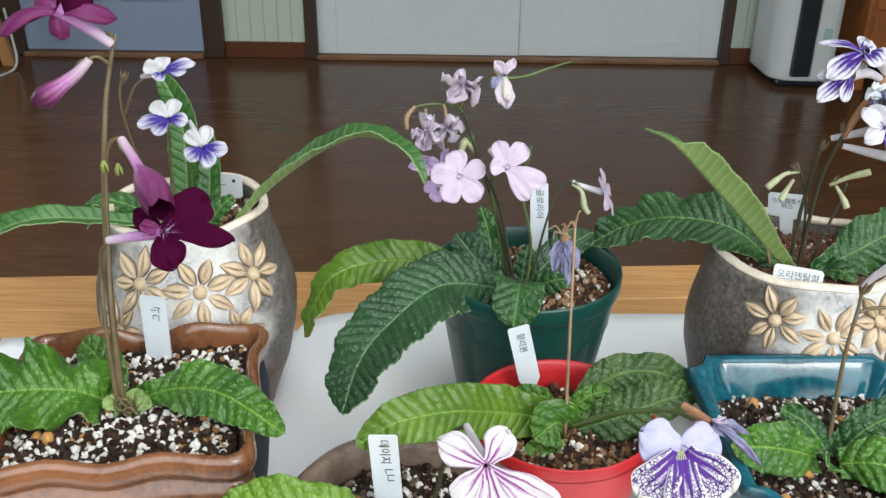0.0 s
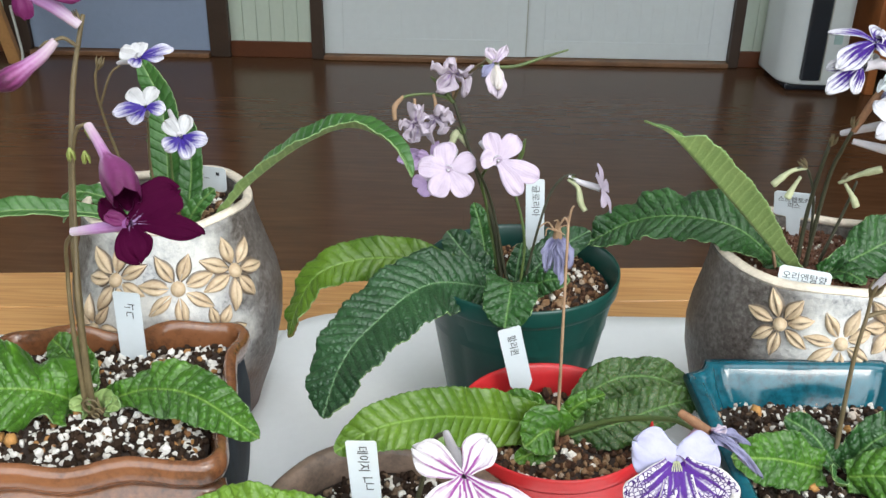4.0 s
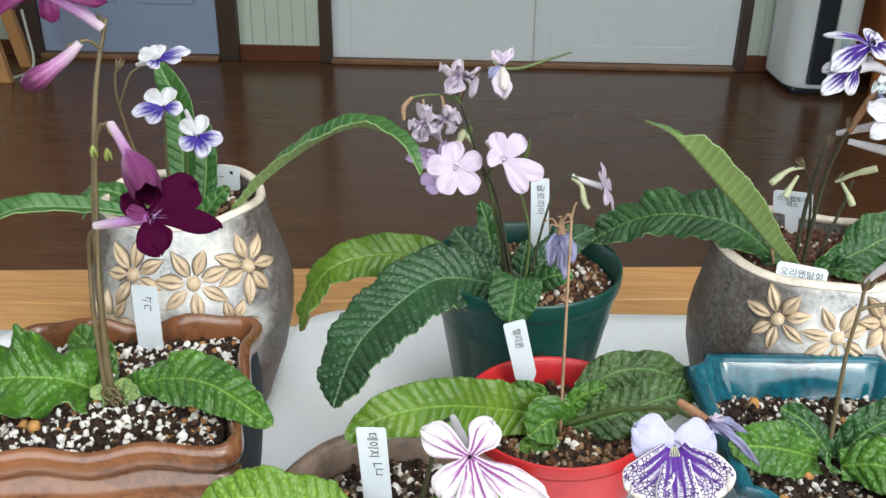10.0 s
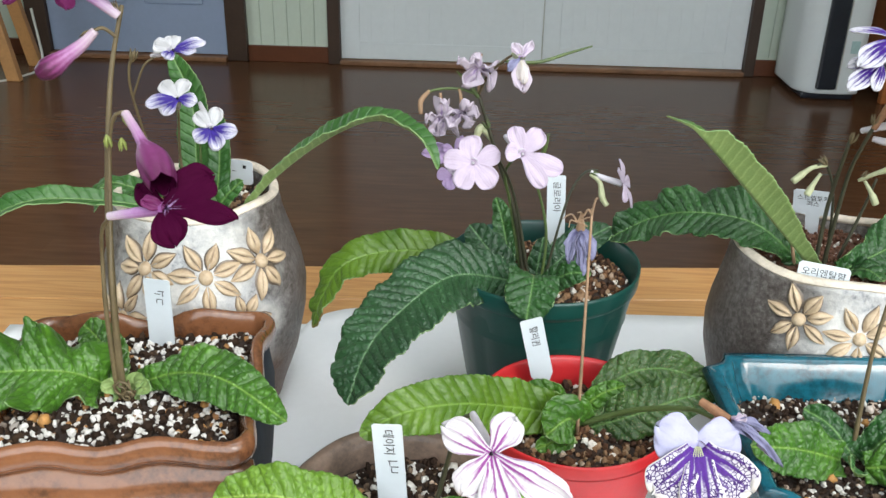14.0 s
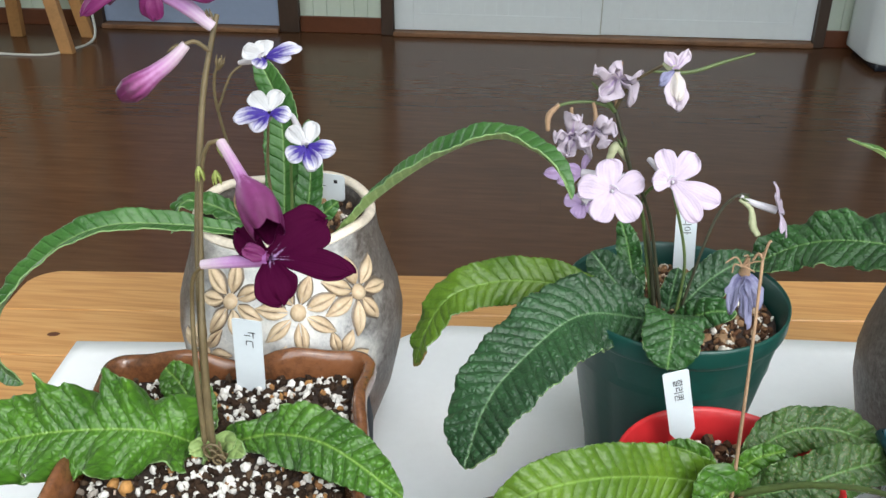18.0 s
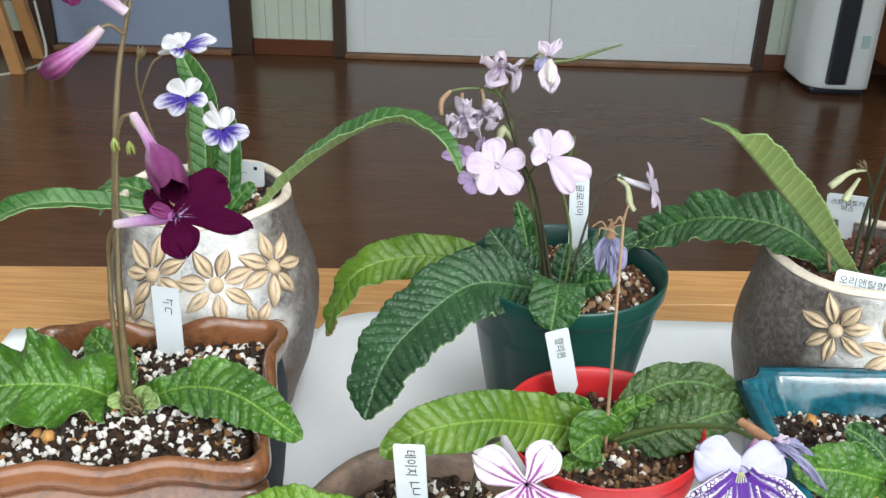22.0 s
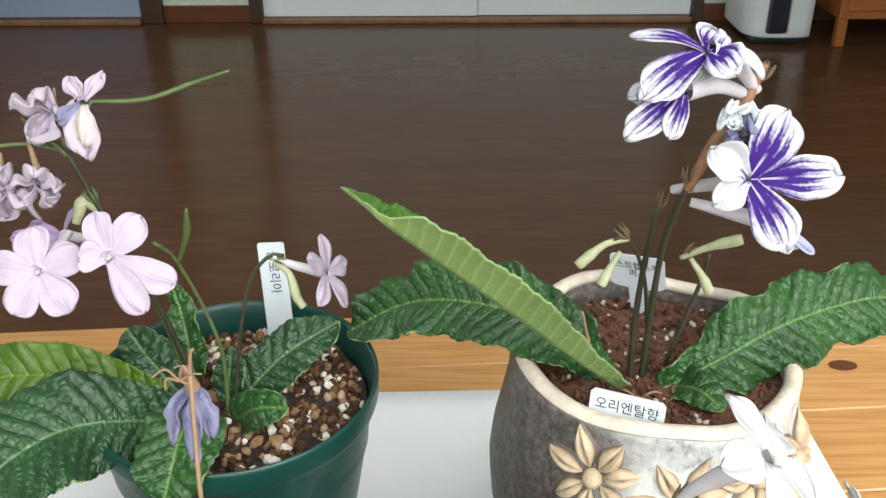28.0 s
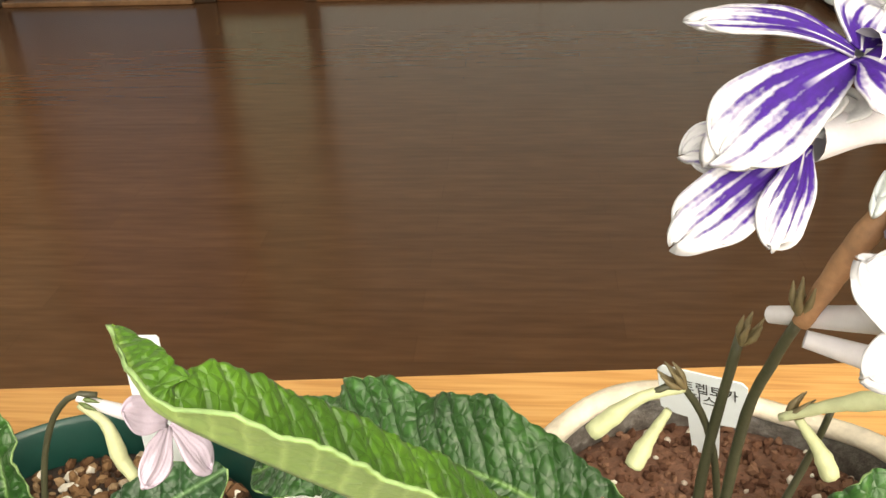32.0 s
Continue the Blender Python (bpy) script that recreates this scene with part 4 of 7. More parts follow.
def relief_pot(at, rim_r, body_r, foot_r, height, label, rows, seed, glaze, turn=0.0):
    """Barrel-shaped stoneware pot with raised flowers round its front."""
    rnd = random.Random(seed)
    zs = [q * 0.19 for q in (0, 0.015, 0.06, 0.26, 0.45, 0.58, 0.68, 0.79, 0.90, 1.0)]
    k = height / 0.19
    gap = body_r - rim_r
    rs = [foot_r * 0.94, foot_r, foot_r * 1.04, foot_r + (body_r - foot_r) * 0.62, body_r * 0.98, body_r, body_r - gap * 0.14, body_r - gap * 0.48, rim_r + gap * 0.17, rim_r]

    def outer(z):
        return float(np.interp(z, [q * k for q in zs], rs))

    prof = [(float(np.interp(z, zs, rs)), z * k) for z in sorted(set(list(np.linspace(0, 0.186, 26)) + zs))]
    prof += [(rim_r * 0.965, height + 0.001), (rim_r * 0.92, height - 0.002), (rim_r * 0.90, height - 0.012), (rim_r * 0.92, height - 0.035)]

    def wob(a, r, z, i):
        s = noise.noise(Vector((math.cos(a) * 1.5 + seed, math.sin(a) * 1.5, z * 18)))
        h = noise.noise(Vector((math.cos(a) * 1.2, math.sin(a) * 1.2 + seed, 4.0)))
        return r * (1 + 0.022 * s), z + (0.007 * h if z > height * 0.8 else 0.0)

    root = thing("flower_pot", (at[0], at[1], TABLE), label, "pot")
    body = mesh_ob("body", lathe("body", prof, at, glaze, wobble=wob), root, local=True)
    lip = [(rim_r * (0.948 + 0.060 * math.cos(t)), height + 0.0012 + 0.0038 * math.sin(t)) for t in np.linspace(0, 2 * math.pi, 10)]
    mesh_ob("rim", lathe("rim", lip, at, M_RIM, wobble=lambda a, r, z, i: (r, z + 0.007 * noise.noise(Vector((math.cos(a) * 1.2, math.sin(a) * 1.2 + seed, 4.0)))), close=False), root, "worn cream rim", local=True)

    def on(ang, z, h):
        r = outer(z) + h
        return (r * math.cos(ang), r * math.sin(ang), z)

    def almond(ang0, z0, turn_, length, width, high, mat=M_RELIEF):
        verts, uvs, n, mm = [], [], 11, 9
        for i in range(n):
            s = i / (n - 1)
            hwid = width * 0.5 * math.sin(math.pi * min(0.97, max(0.03, s ** 0.85)))
            for j in range(mm):
                w = -1 + 2 * j / (mm - 1)
                h = high * (1 - w * w) ** 0.5 * math.sin(math.pi * min(0.98, max(0.02, s))) ** 0.5
                h -= high * 0.8 * max(0.0, 1 - abs(w) * 3.2)
                a2, b2 = s * length, w * hwid
                x2, y2 = a2 * math.cos(turn_) - b2 * math.sin(turn_), a2 * math.sin(turn_) + b2 * math.cos(turn_)
                z = z0 + y2
                verts.append(on(ang0 + x2 / outer(z), z, h - 0.0006))
                uvs.append((s, w))
        return from_lists("petal", verts, grid_faces(n, mm), mat, uvs)

    for ang, z, size in rows:
        a0 = radians(ang + turn)
        bv, bf = [], []
        for i in range(6):
            for j in range(12):
                e, t = i / 5, 2 * math.pi * j / 12
                rr = 0.2 * size * math.sin(e * math.pi / 2)
                bv.append(on(a0 + rr * math.cos(t) / outer(z), z + rr * math.sin(t), 0.0055 * math.cos(e * math.pi / 2)))
        fl = mesh_ob("relief_flower", from_lists("relief_flower", bv, grid_faces(6, 12, wrap=True, flip=True), M_RELIEF, [(0.0, 0.3)] * len(bv)), root, local=True)
        t0 = rnd.uniform(0, 1)
        for q in range(7):
            tt = t0 + 2 * math.pi * q / 7 + rnd.uniform(-0.1, 0.1)
            zc, ac = z + math.sin(tt) * size * 0.22, a0 + math.cos(tt) * size * 0.22 / outer(z)
            if zc + math.sin(tt) * size * 0.8 > height * 0.99:
                continue
            pl, pw = size * rnd.uniform(0.7, 0.92), size * rnd.uniform(0.36, 0.44)
            mesh_ob("petal", almond(ac, zc, tt, pl, pw, 0.0062), fl, local=True)
            zb, ab = z + math.sin(tt) * size * 0.15, a0 + math.cos(tt) * size * 0.15 / outer(z)
            mesh_ob("petal_outline", almond(ab, zb, tt, pl + size * 0.13, pw * 1.26, 0.0016, M_OUTLINE), fl, local=True)
    return root


def plastic_pot(at, r_top, r_low, height, mat, label, lip=0.012, ribs=0, step=0.045):
    root = thing("plastic_pot", (at[0], at[1], TABLE), label, "pot")
    t = 0.0022
    prof = [(r_low * 0.9, 0.0), (r_low, 0.001), (r_low + 0.001, 0.004)]
    for s in np.linspace(0, 1, 10)[1:]:
        prof.append((r_low + (r_top * (1 - step) - r_low) * s, 0.004 + (height - lip - 0.006) * s))
    inner = [(r_top - t * 1.2, height - 0.003), (r_top * 0.955 - t, height - lip), (r_top * 0.93 - t, height - lip - 0.03)]
    mesh_ob("body", lathe("body", prof, at, mat, wobble=(lambda a, r, z, i: (r - (0.0018 if ribs and (a * ribs / (2 * math.pi)) % 1 < 0.14 and 0.02 < z < height * 0.8 else 0), z))), root, local=True)
    rim = [(r_top * (0.975 - step), height - lip - 0.004), (r_top * (1 - step * 0.33), height - lip), (r_top * 0.995, height - lip + 0.003), (r_top, height - 0.003), (r_top * 0.998, height - 0.0006), (r_top * 0.985, height)] + inner
    mesh_ob("rim", lathe("rim", rim, at, mat, close=False), root, local=True)
    return root


def rect_loop(w, d, rc, n=12, cut=0.0):
    """Outline of a rectangle with rounded corners, and for each point how near to a corner it is."""
    out = []
    for q, (sx, sy) in enumerate(((1, 1), (-1, 1), (-1, -1), (1, -1))):
        for k in range(n + 1):
            a = math.pi / 2 * (q + k / n)
            ca, sa = math.cos(a), math.sin(a)
            if cut:
                f = k / n
                ca = math.cos(math.pi / 2 * q) * (1 - f) + math.cos(math.pi / 2 * (q + 1)) * f
                sa = math.sin(math.pi / 2 * q) * (1 - f) + math.sin(math.pi / 2 * (q + 1)) * f
                ca -= sx * cut * math.sin(math.pi * f)
                sa -= sy * cut * math.sin(math.pi * f)
            out.append((sx * (w - rc) + rc * ca, sy * (d - rc) + rc * sa, 1.0))
        nx, ny = ((-1, 1), (-1, -1), (1, -1), (1, 1))[q]
        x0, y0 = sx * (w - rc) + rc * math.cos(math.pi / 2 * (q + 1)), sy * (d - rc) + rc * math.sin(math.pi / 2 * (q + 1))
        x1, y1 = nx * (w - rc) + rc * math.cos(math.pi / 2 * (q + 1)), ny * (d - rc) + rc * math.sin(math.pi / 2 * (q + 1))
        for k in range(1, 12):
            s = k / 12
            out.append((x0 + (x1 - x0) * s, y0 + (y1 - y0) * s, abs(2 * s - 1)))
    return out


def tray_pot(name, at, w, d, rot, levels, mats, label, rc, wave=0.0, waist=0.0, cut=0.0):
    """A rectangular pot built of rings: levels are (inset, height, wave share), split into parts."""
    root = thing(name, (at[0], at[1], TABLE), label, "pot")
    c, s = math.cos(radians(rot)), math.sin(radians(rot))
    for part_name, rings, mat, close in levels:
        verts, n = [], 0
        for inset, z, share in rings:
            loop = rect_loop(w - inset, d - inset, max(0.004, rc - inset * 0.6), cut=cut)
            n = len(loop)
            for x, y, corner in loop:
                dip = wave * share * (0.5 + 0.5 * math.cos(2 * math.pi * (1 - corner))) * (0.55 + 0.45 * (1 - corner))
                pinch = 1 - waist * share * (0.5 - 0.5 * math.cos(2 * math.pi * (1 - corner))) - waist * share * max(0.0, 0.6 - corner)
                if wave and y < -0.8 * d:
                    dip *= 0.4
                zz = z - dip
                verts.append((x * pinch * c - y * pinch * s, x * pinch * s + y * pinch * c, zz))
        faces = grid_faces(len(rings), n, wrap=True)
        if part_name == "panel":
            front = [y < -0.8 * d for x, y, corner in rect_loop(w, d, rc, cut=cut)]
            faces = [f for f in faces if all(front[k % n] for k in f)]
        if close:
            faces.append(tuple(range(n))[::-1])
        mesh_ob(part_name, from_lists(part_name, verts, faces, mat), root, local=True)
    return root


def writing(parent, text, size, m, mat, vertical=False):
    """Letters as flat geometry, placed by m in world space."""
    cu = bpy.data.curves.new("writing", "FONT")
    cu.body, cu.size, cu.extrude, cu.align_x, cu.align_y = text, size, 0.00008, "CENTER", "CENTER"
    cu.resolution_u = 3
    cu.space_line = 0.95
    tmp = bpy.data.objects.new("writing_curve", cu)
    me = bpy.data.meshes.new_from_object(tmp)
    me.name = "writing"
    bpy.data.objects.remove(tmp)
    bpy.data.curves.remove(cu)
    me.materials.clear()
    me.materials.append(mat)
    me.transform(m)
    return mesh_ob("writing", me, parent)


def plant_label(top_left, top_right, low_mid, width, length, text, label, text_turn=-90, text_size=0.009, at=0.35, head=None, strokes=(), ink=None):
    """A flat plastic tag stuck into the soil; its upper edge runs from top_left to top_right, its foot points at low_mid."""
    a, b, lo = (Vector(p) for p in (top_left, top_right, low_mid))
    x = (b - a).normalized()
    mid = (a + b) / 2
    y = (mid - lo)
    y = (y - x * y.dot(x)).normalized()
    z = x.cross(y)
    m = Matrix((x, y, z)).transposed().to_4x4()
    m.translation = mid
    root = thing("plant_label", tuple(mid - y * length), label, "plant label", "plant labels")
    bm = bmesh.new()
    if head:
        hw_, hl = head
        outline = [(-hw_, -0.002), (-hw_ + 0.002, 0), (hw_ - 0.002, 0), (hw_, -0.002), (hw_, -hl + 0.002), (hw_ - 0.002, -hl), (width / 2, -hl - 0.001), (width / 2 * 0.7, -length), (-width / 2 * 0.7, -length), (-width / 2, -hl - 0.001), (-hw_ + 0.002, -hl), (-hw_, -hl + 0.002)]
    else:
        w = width / 2
        outline = [(-w, -0.0012), (-w + 0.0012, 0), (w - 0.0012, 0), (w, -0.0012), (w, -length * 0.8), (0.2 * w, -length), (-0.2 * w, -length), (-w, -length * 0.8)]
    vs = [bm.verts.new((px_, py_, 0.0)) for px_, py_ in outline]
    f = bm.faces.new(vs)
    ex = bmesh.ops.extrude_face_region(bm, geom=[f])
    bmesh.ops.translate(bm, verts=[v for v in ex["geom"] if isinstance(v, bmesh.types.BMVert)], vec=(0, 0, -0.0007))
    bmesh.ops.recalc_face_normals(bm, faces=bm.faces[:])
    bm.transform(m)
    tag = part("tag", bm, M_LABEL, root)
    if text:
        writing(root, text, text_size, m @ Matrix.Translation((0, -at * length, 0.0002)) @ pose(0, 0, 0, 0, 0, text_turn), M_INK)
    for px_, py_, w, h in strokes:
        part("mark", box_bm(px_ - w / 2, px_ + w / 2, py_ - h / 2, py_ + h / 2, 0.0001, 0.0003, 0.0, m=m), ink or M_INK, root)
    return root


# ---- the room ----
def wall_box(name, x0, x1, y0, y1, z0, z1, mat, label="", bevel=0.0):
    return tagged(part(name, box_bm(x0, x1, y0, y1, z0, z1, bevel), mat, None), label, kind="structure")


X0, X1, Y0, Y1, HIGH = -3.9, 3.4, -1.0, 4.97, 3.0
wall_box("floor", X0 - 0.15, X1 + 0.15, Y0 - 0.15, Y1 + 0.15, -0.1, 0.0, M_FLOOR, "dark brown polished wood floor")
# The hole left in the ceiling is invented for the added top fill.
bm = bmesh.new()
for a, b, c, d in ((X0, -0.3, Y0, Y1), (1.5, X1, Y0, Y1), (-0.3, 1.5, Y0, -0.45), (-0.3, 1.5, 0.95, Y1)):
    piece = box_bm(a, b, c, d, HIGH, HIGH + 0.1, 0)
    me = bpy.data.meshes.new("piece")
    piece.to_mesh(me)
    piece.free()
    bm.from_mesh(me)
    bpy.data.meshes.remove(me)
tagged(part("ceiling", bm, M_CEIL, None), "plain off-white ceiling with an opening added for top light", kind="structure")
# Unseen frame, made up to hold the top fill.
roof = thing("added_roof_window", (0.6, 0.25, HIGH), "added unseen roof window with a pale wooden frame", "window", kind="structure")
for a, b, c, d in ((-0.3, 1.5, -0.45, -0.40), (-0.3, 1.5, 0.90, 0.95), (-0.3, -0.25, -0.40, 0.90), (1.45, 1.5, -0.40, 0.90)):
    part("window_frame", box_bm(a + 0.001, b - 0.001, c + 0.001, d - 0.001, HIGH + 0.01, HIGH + 0.09, 0.004), M_WHITE, roof)
# The gap in the west wall is invented for the side fill.
for a, b, c, d in ((Y0 - 0.15, 1.6, 0.0, HIGH + 0.1), (3.6, Y1 + 0.15, 0.0, HIGH + 0.1), (1.6, 3.6, 0.0, 0.9), (1.6, 3.6, 2.3, HIGH + 0.1)):
    wall_box("wall_west", X0 - 0.15, X0, a, b, c, d, M_WALL)
wall_box("wall_east", X1, X1 + 0.15, Y0 - 0.15, Y1 + 0.15, 0.0, HIGH + 0.1, M_WALL)
north = tagged(part("wall_north", box_bm(X0, X1, Y1 + 0.03, Y1 + 0.15, 0, HIGH, 0), M_WALL, None), "pale green panelled wall", kind="structure")
for nm, a, b, c, d in (("wall_south", X0, -1.0, 0, HIGH), ("wall_south", 2.6, X1, 0, HIGH), ("wall_south", -1.0, 2.6, 0, 0.9), ("wall_south", -1.0, 2.6, 2.92, HIGH)):
    wall_box(nm, a, b, Y0 - 0.15, Y0, c, d, M_WALL)
wall_box("ground", -400, 400, -400, 400, -0.6, -0.25, plain("outdoor_ground", (0.12, 0.13, 0.08), 0.9, 0.3, 0.3, 4.0), "ground outside the house")


def bead_panels(x0, x1):
    """Grooved boards above a skirting board."""
    n = max(1, round((x1 - x0) / 0.075))
    w = (x1 - x0) / n
    for k in range(n):
        mesh = box_bm(x0 + k * w + 0.0008, x0 + (k + 1) * w - 0.0008, Y1 + 0.004, Y1 + 0.03, 0.085, HIGH, 0.0025, 1)
        part("board", mesh, M_WALL, north)
    wall_box("baseboard", x0, x1, Y1 - 0.008, Y1 + 0.03, 0.0, 0.088, M_SKIRT, "red-brown skirting board", 0.004)


bead_panels(X0, -2.545)
bead_panels(-1.318, -0.868)
bead_panels(1.462, X1)


def blue_door():
    root = thing("door_1", (-1.93, Y1, 0), "closed blue-grey panelled door in a dark brown frame", "door", kind="structure")
    slab = part("leaf_panel", box_bm(-2.425, -1.432, Y1 - 0.005, Y1 + 0.03, 0.03, 2.05, 0.003), M_BLUE, root)
    for x0, x1 in ((-2.30, -1.98), (-1.87, -1.55)):
        for z0, z1 in ((0.30, 0.92), (1.05, 1.9)):
            part("moulding", box_bm(x0, x1, Y1 - 0.013, Y1 - 0.004, z0, z1, 0.008), M_BLUE, root)
            part("raised_panel", box_bm(x0 + 0.04, x1 - 0.04, Y1 - 0.022, Y1 - 0.012, z0 + 0.04, z1 - 0.04, 0.009), M_BLUE, root)
    for x0, x1 in ((-2.545, -2.427), (-1.430, -1.318)):
        part("frame", box_bm(x0, x1, Y1 - 0.03, Y1 + 0.03, 0.0, 2.09, 0.006), M_FRAME, root)
    part("frame", box_bm(-2.545, -1.318, Y1 - 0.032, Y1 + 0.03, 2.053, 2.16, 0.006), M_FRAME, root)
    part("threshold", box_bm(-2.43, -1.43, Y1 - 0.06, Y1 + 0.02, 0.0, 0.026, 0.005), M_SILL, root)
    part("door_handle", box_bm(-1.52, -1.50, Y1 - 0.06, Y1 - 0.006, 0.98, 1.12, 0.008), M_FRAME, root)


def white_doors():
    root = thing("door_2", (0.31, Y1, 0), "pair of closed white sliding doors with grooved panels", "door", kind="structure")
    for x0, x1, off in ((-0.797, 0.305, 0.0), (0.299, 1.402, 0.012)):
        y0 = Y1 - 0.006 + off
        leafp = part("door_leaf", box_bm(x0, x1, y0 + 0.008, y0 + 0.022, 0.032, 2.0, 0.0), M_WHITE, root)
        for a, b, c, d in ((x0, x0 + 0.105, 0.03, 2.0), (x1 - 0.105, x1, 0.03, 2.0), (x0 + 0.105, x1 - 0.105, 0.03, 0.12), (x0 + 0.105, x1 - 0.105, 1.9, 2.0)):
            part("rail", box_bm(a, b, y0, y0 + 0.008, c, d, 0.0025), M_WHITE, leafp)
        n = 14
        w = (x1 - x0 - 0.21) / n
        for k in range(n):
            part("slat", box_bm(x0 + 0.105 + k * w + 0.0002, x0 + 0.105 + (k + 1) * w - 0.0002, y0 + 0.004, y0 + 0.0085, 0.12, 1.9, 0.0007, 1), M_WHITE, leafp)
    for x0, x1 in ((-0.866, -0.799), (1.404, 1.460)):
        part("frame", box_bm(x0, x1, Y1 - 0.035, Y1 + 0.03, 0.0, 2.05, 0.006), M_FRAME, root)
    part("frame", box_bm(-0.866, 1.460, Y1 - 0.037, Y1 + 0.03, 2.012, 2.11, 0.006), M_FRAME, root)
    part("meeting_edge", box_bm(0.3052, 0.3110, Y1 - 0.002, Y1 + 0.01, 0.035, 1.99, 0.001), M_CORD, root)
    part("track", box_bm(-0.80, 1.404, Y1 - 0.05, Y1 + 0.03, 0.0, 0.027, 0.006), M_SILL, root)


blue_door()
white_doors()


def window():
    root = thing("window_1", (0.8, Y0, 0.9), "tall wide window with a pale wooden frame", "window", kind="structure")
    for a, b, c, d in ((-1.0, 2.6, 0.9, 0.96), (-1.0, 2.6, 2.86, 2.92), (-1.0, -0.94, 0.96, 2.86), (2.54, 2.6, 0.96, 2.86), (0.77, 0.83, 0.96, 2.86)):
        part("window_frame", box_bm(a, b, Y0 - 0.1, Y0 - 0.04, c, d, 0.005), M_WHITE, root)
    # Invented west window that carries the added side fill.
    root = thing("added_side_window", (X0, 2.6, 0.9), "added unseen side window with a pale wooden frame", "window", kind="structure")
    for a, b, c, d in ((1.6, 3.6, 0.9, 0.96), (1.6, 3.6, 2.24, 2.3), (1.6, 1.66, 0.96, 2.24), (3.54, 3.6, 0.96, 2.24), (2.57, 2.63, 0.96, 2.24)):
        part("window_frame", box_bm(X0 - 0.1, X0 - 0.04, a, b, c, d, 0.005), M_WHITE, root)


window()


def appliance():
    """A standing air conditioner with a black front strip."""
    root = thing("air_conditioner", (1.73, 4.75, 0), "white standing air conditioner with a black front strip", "air conditioner")
    n, verts = 28, []
    loop = [(1.557, 4.90), (1.557, 4.62), (1.57, 4.56), (1.60, 4.52), (1.65, 4.50), (1.77, 4.495), (1.84, 4.51), (1.862, 4.56), (1.867, 4.90)]
    C, _ = spline([(x, y, 0) for x, y in loop], n)
    zs = [0.035, 0.042, 0.06, 0.5, 1.0, 1.5, 1.72, 1.74, 1.75]
    for z in zs:
        k = 0.985 if z in (0.035, 1.75) else 1.0
        for p in C:
            verts.append((1.71 + (p[0] - 1.71) * k, 4.69 + (p[1] - 4.69) * k, z))
    faces = grid_faces(len(zs), n, wrap=True, flip=True) + [tuple((len(zs) - 1) * n + k for k in range(n))[::-1], tuple(range(n))]
    mesh_ob("body", from_lists("body", verts, faces, M_PLASTIC), root)
    part("base", box_bm(1.585, 1.845, 4.52, 4.89, 0.0, 0.036, 0.012), M_BLACK, root)
    part("front_strip", box_bm(1.640, 1.735, 4.478, 4.51, 0.06, 1.6, 0.010, 3), M_BLACK, root, "glossy black front strip")
    part("sticker", box_bm(1.775, 1.815, 4.4905, 4.4985, 0.24, 0.30, 0.002), M_TEALMARK, root, "small pale teal sticker")
    part("side_seam", box_bm(1.738, 1.743, 4.485, 4.50, 0.06, 1.6, 0.001), M_CORD, root)


def chest():
    root = thing("chest_of_drawers", (2.25, 4.7, 0), "orange-stained wooden chest of drawers on short legs", "chest of drawers")
    part("body", box_bm(1.955, 2.75, 4.46, 4.93, 0.13, 0.85, 0.006), M_ORANGE, root)
    part("top", box_bm(1.935, 2.77, 4.44, 4.94, 0.85, 0.88, 0.008), M_ORANGE, root)
    for z in (0.17, 0.40, 0.63):
        dr = part("drawer_front", box_bm(1.985, 2.72, 4.446, 4.46, z, z + 0.2, 0.006), M_ORANGE, root)
        for x in (2.15, 2.55):
            part("knob", box_bm(x - 0.015, x + 0.015, 4.42, 4.446, z + 0.085, z + 0.115, 0.008, 3), M_FRAME, dr)
    for x in (1.958, 2.70):
        for y in (4.462, 4.88):
            part("leg", box_bm(x, x + 0.045, y, y + 0.045, 0.0, 0.13, 0.005), M_ORANGE, root)


def easel():
    root = thing("wooden_easel", (-2.55, 4.6, 0), "honey-coloured wooden stand with splayed legs", "easel")
    for (x, y), (tx, ty) in (((-2.375, 4.40), (-2.62, 4.52)), ((-2.415, 4.72), (-2.60, 4.66)), ((-2.80, 4.70), (-2.72, 4.62)), ((-2.93, 4.42), (-2.78, 4.52))):
        bm = box_bm(-0.034, 0.034, -0.02, 0.02, 0.0, 1.1, 0.004)
        for v in bm.verts:
            s = v.co.z / 1.1
            v.co.x += x + (tx - x) * s
            v.co.y += y + (ty - y) * s
        part("leg", bm, M_EASEL, root)
    part("seat_board", box_bm(-2.90, -2.46, 4.44, 4.74, 1.09, 1.125, 0.006), M_EASEL, root)
    cord = stem(None, [(-2.40, 4.735, 0.30), (-2.37, 4.70, 0.16), (-2.345, 4.66, 0.05), (-2.35, 4.60, 0.005), (-2.38, 4.46, 0.004), (-2.45, 4.35, 0.004), (-2.6, 4.33, 0.004), (-2.85, 4.36, 0.004)], (0.007, 0.007), M_CORD, "power_cord", knobs=0)
    tagged(cord, "pale grey electric cord lying on the floor", "cord")


appliance()
chest()
easel()

# ---- the table ----
TURN = radians(4.5)


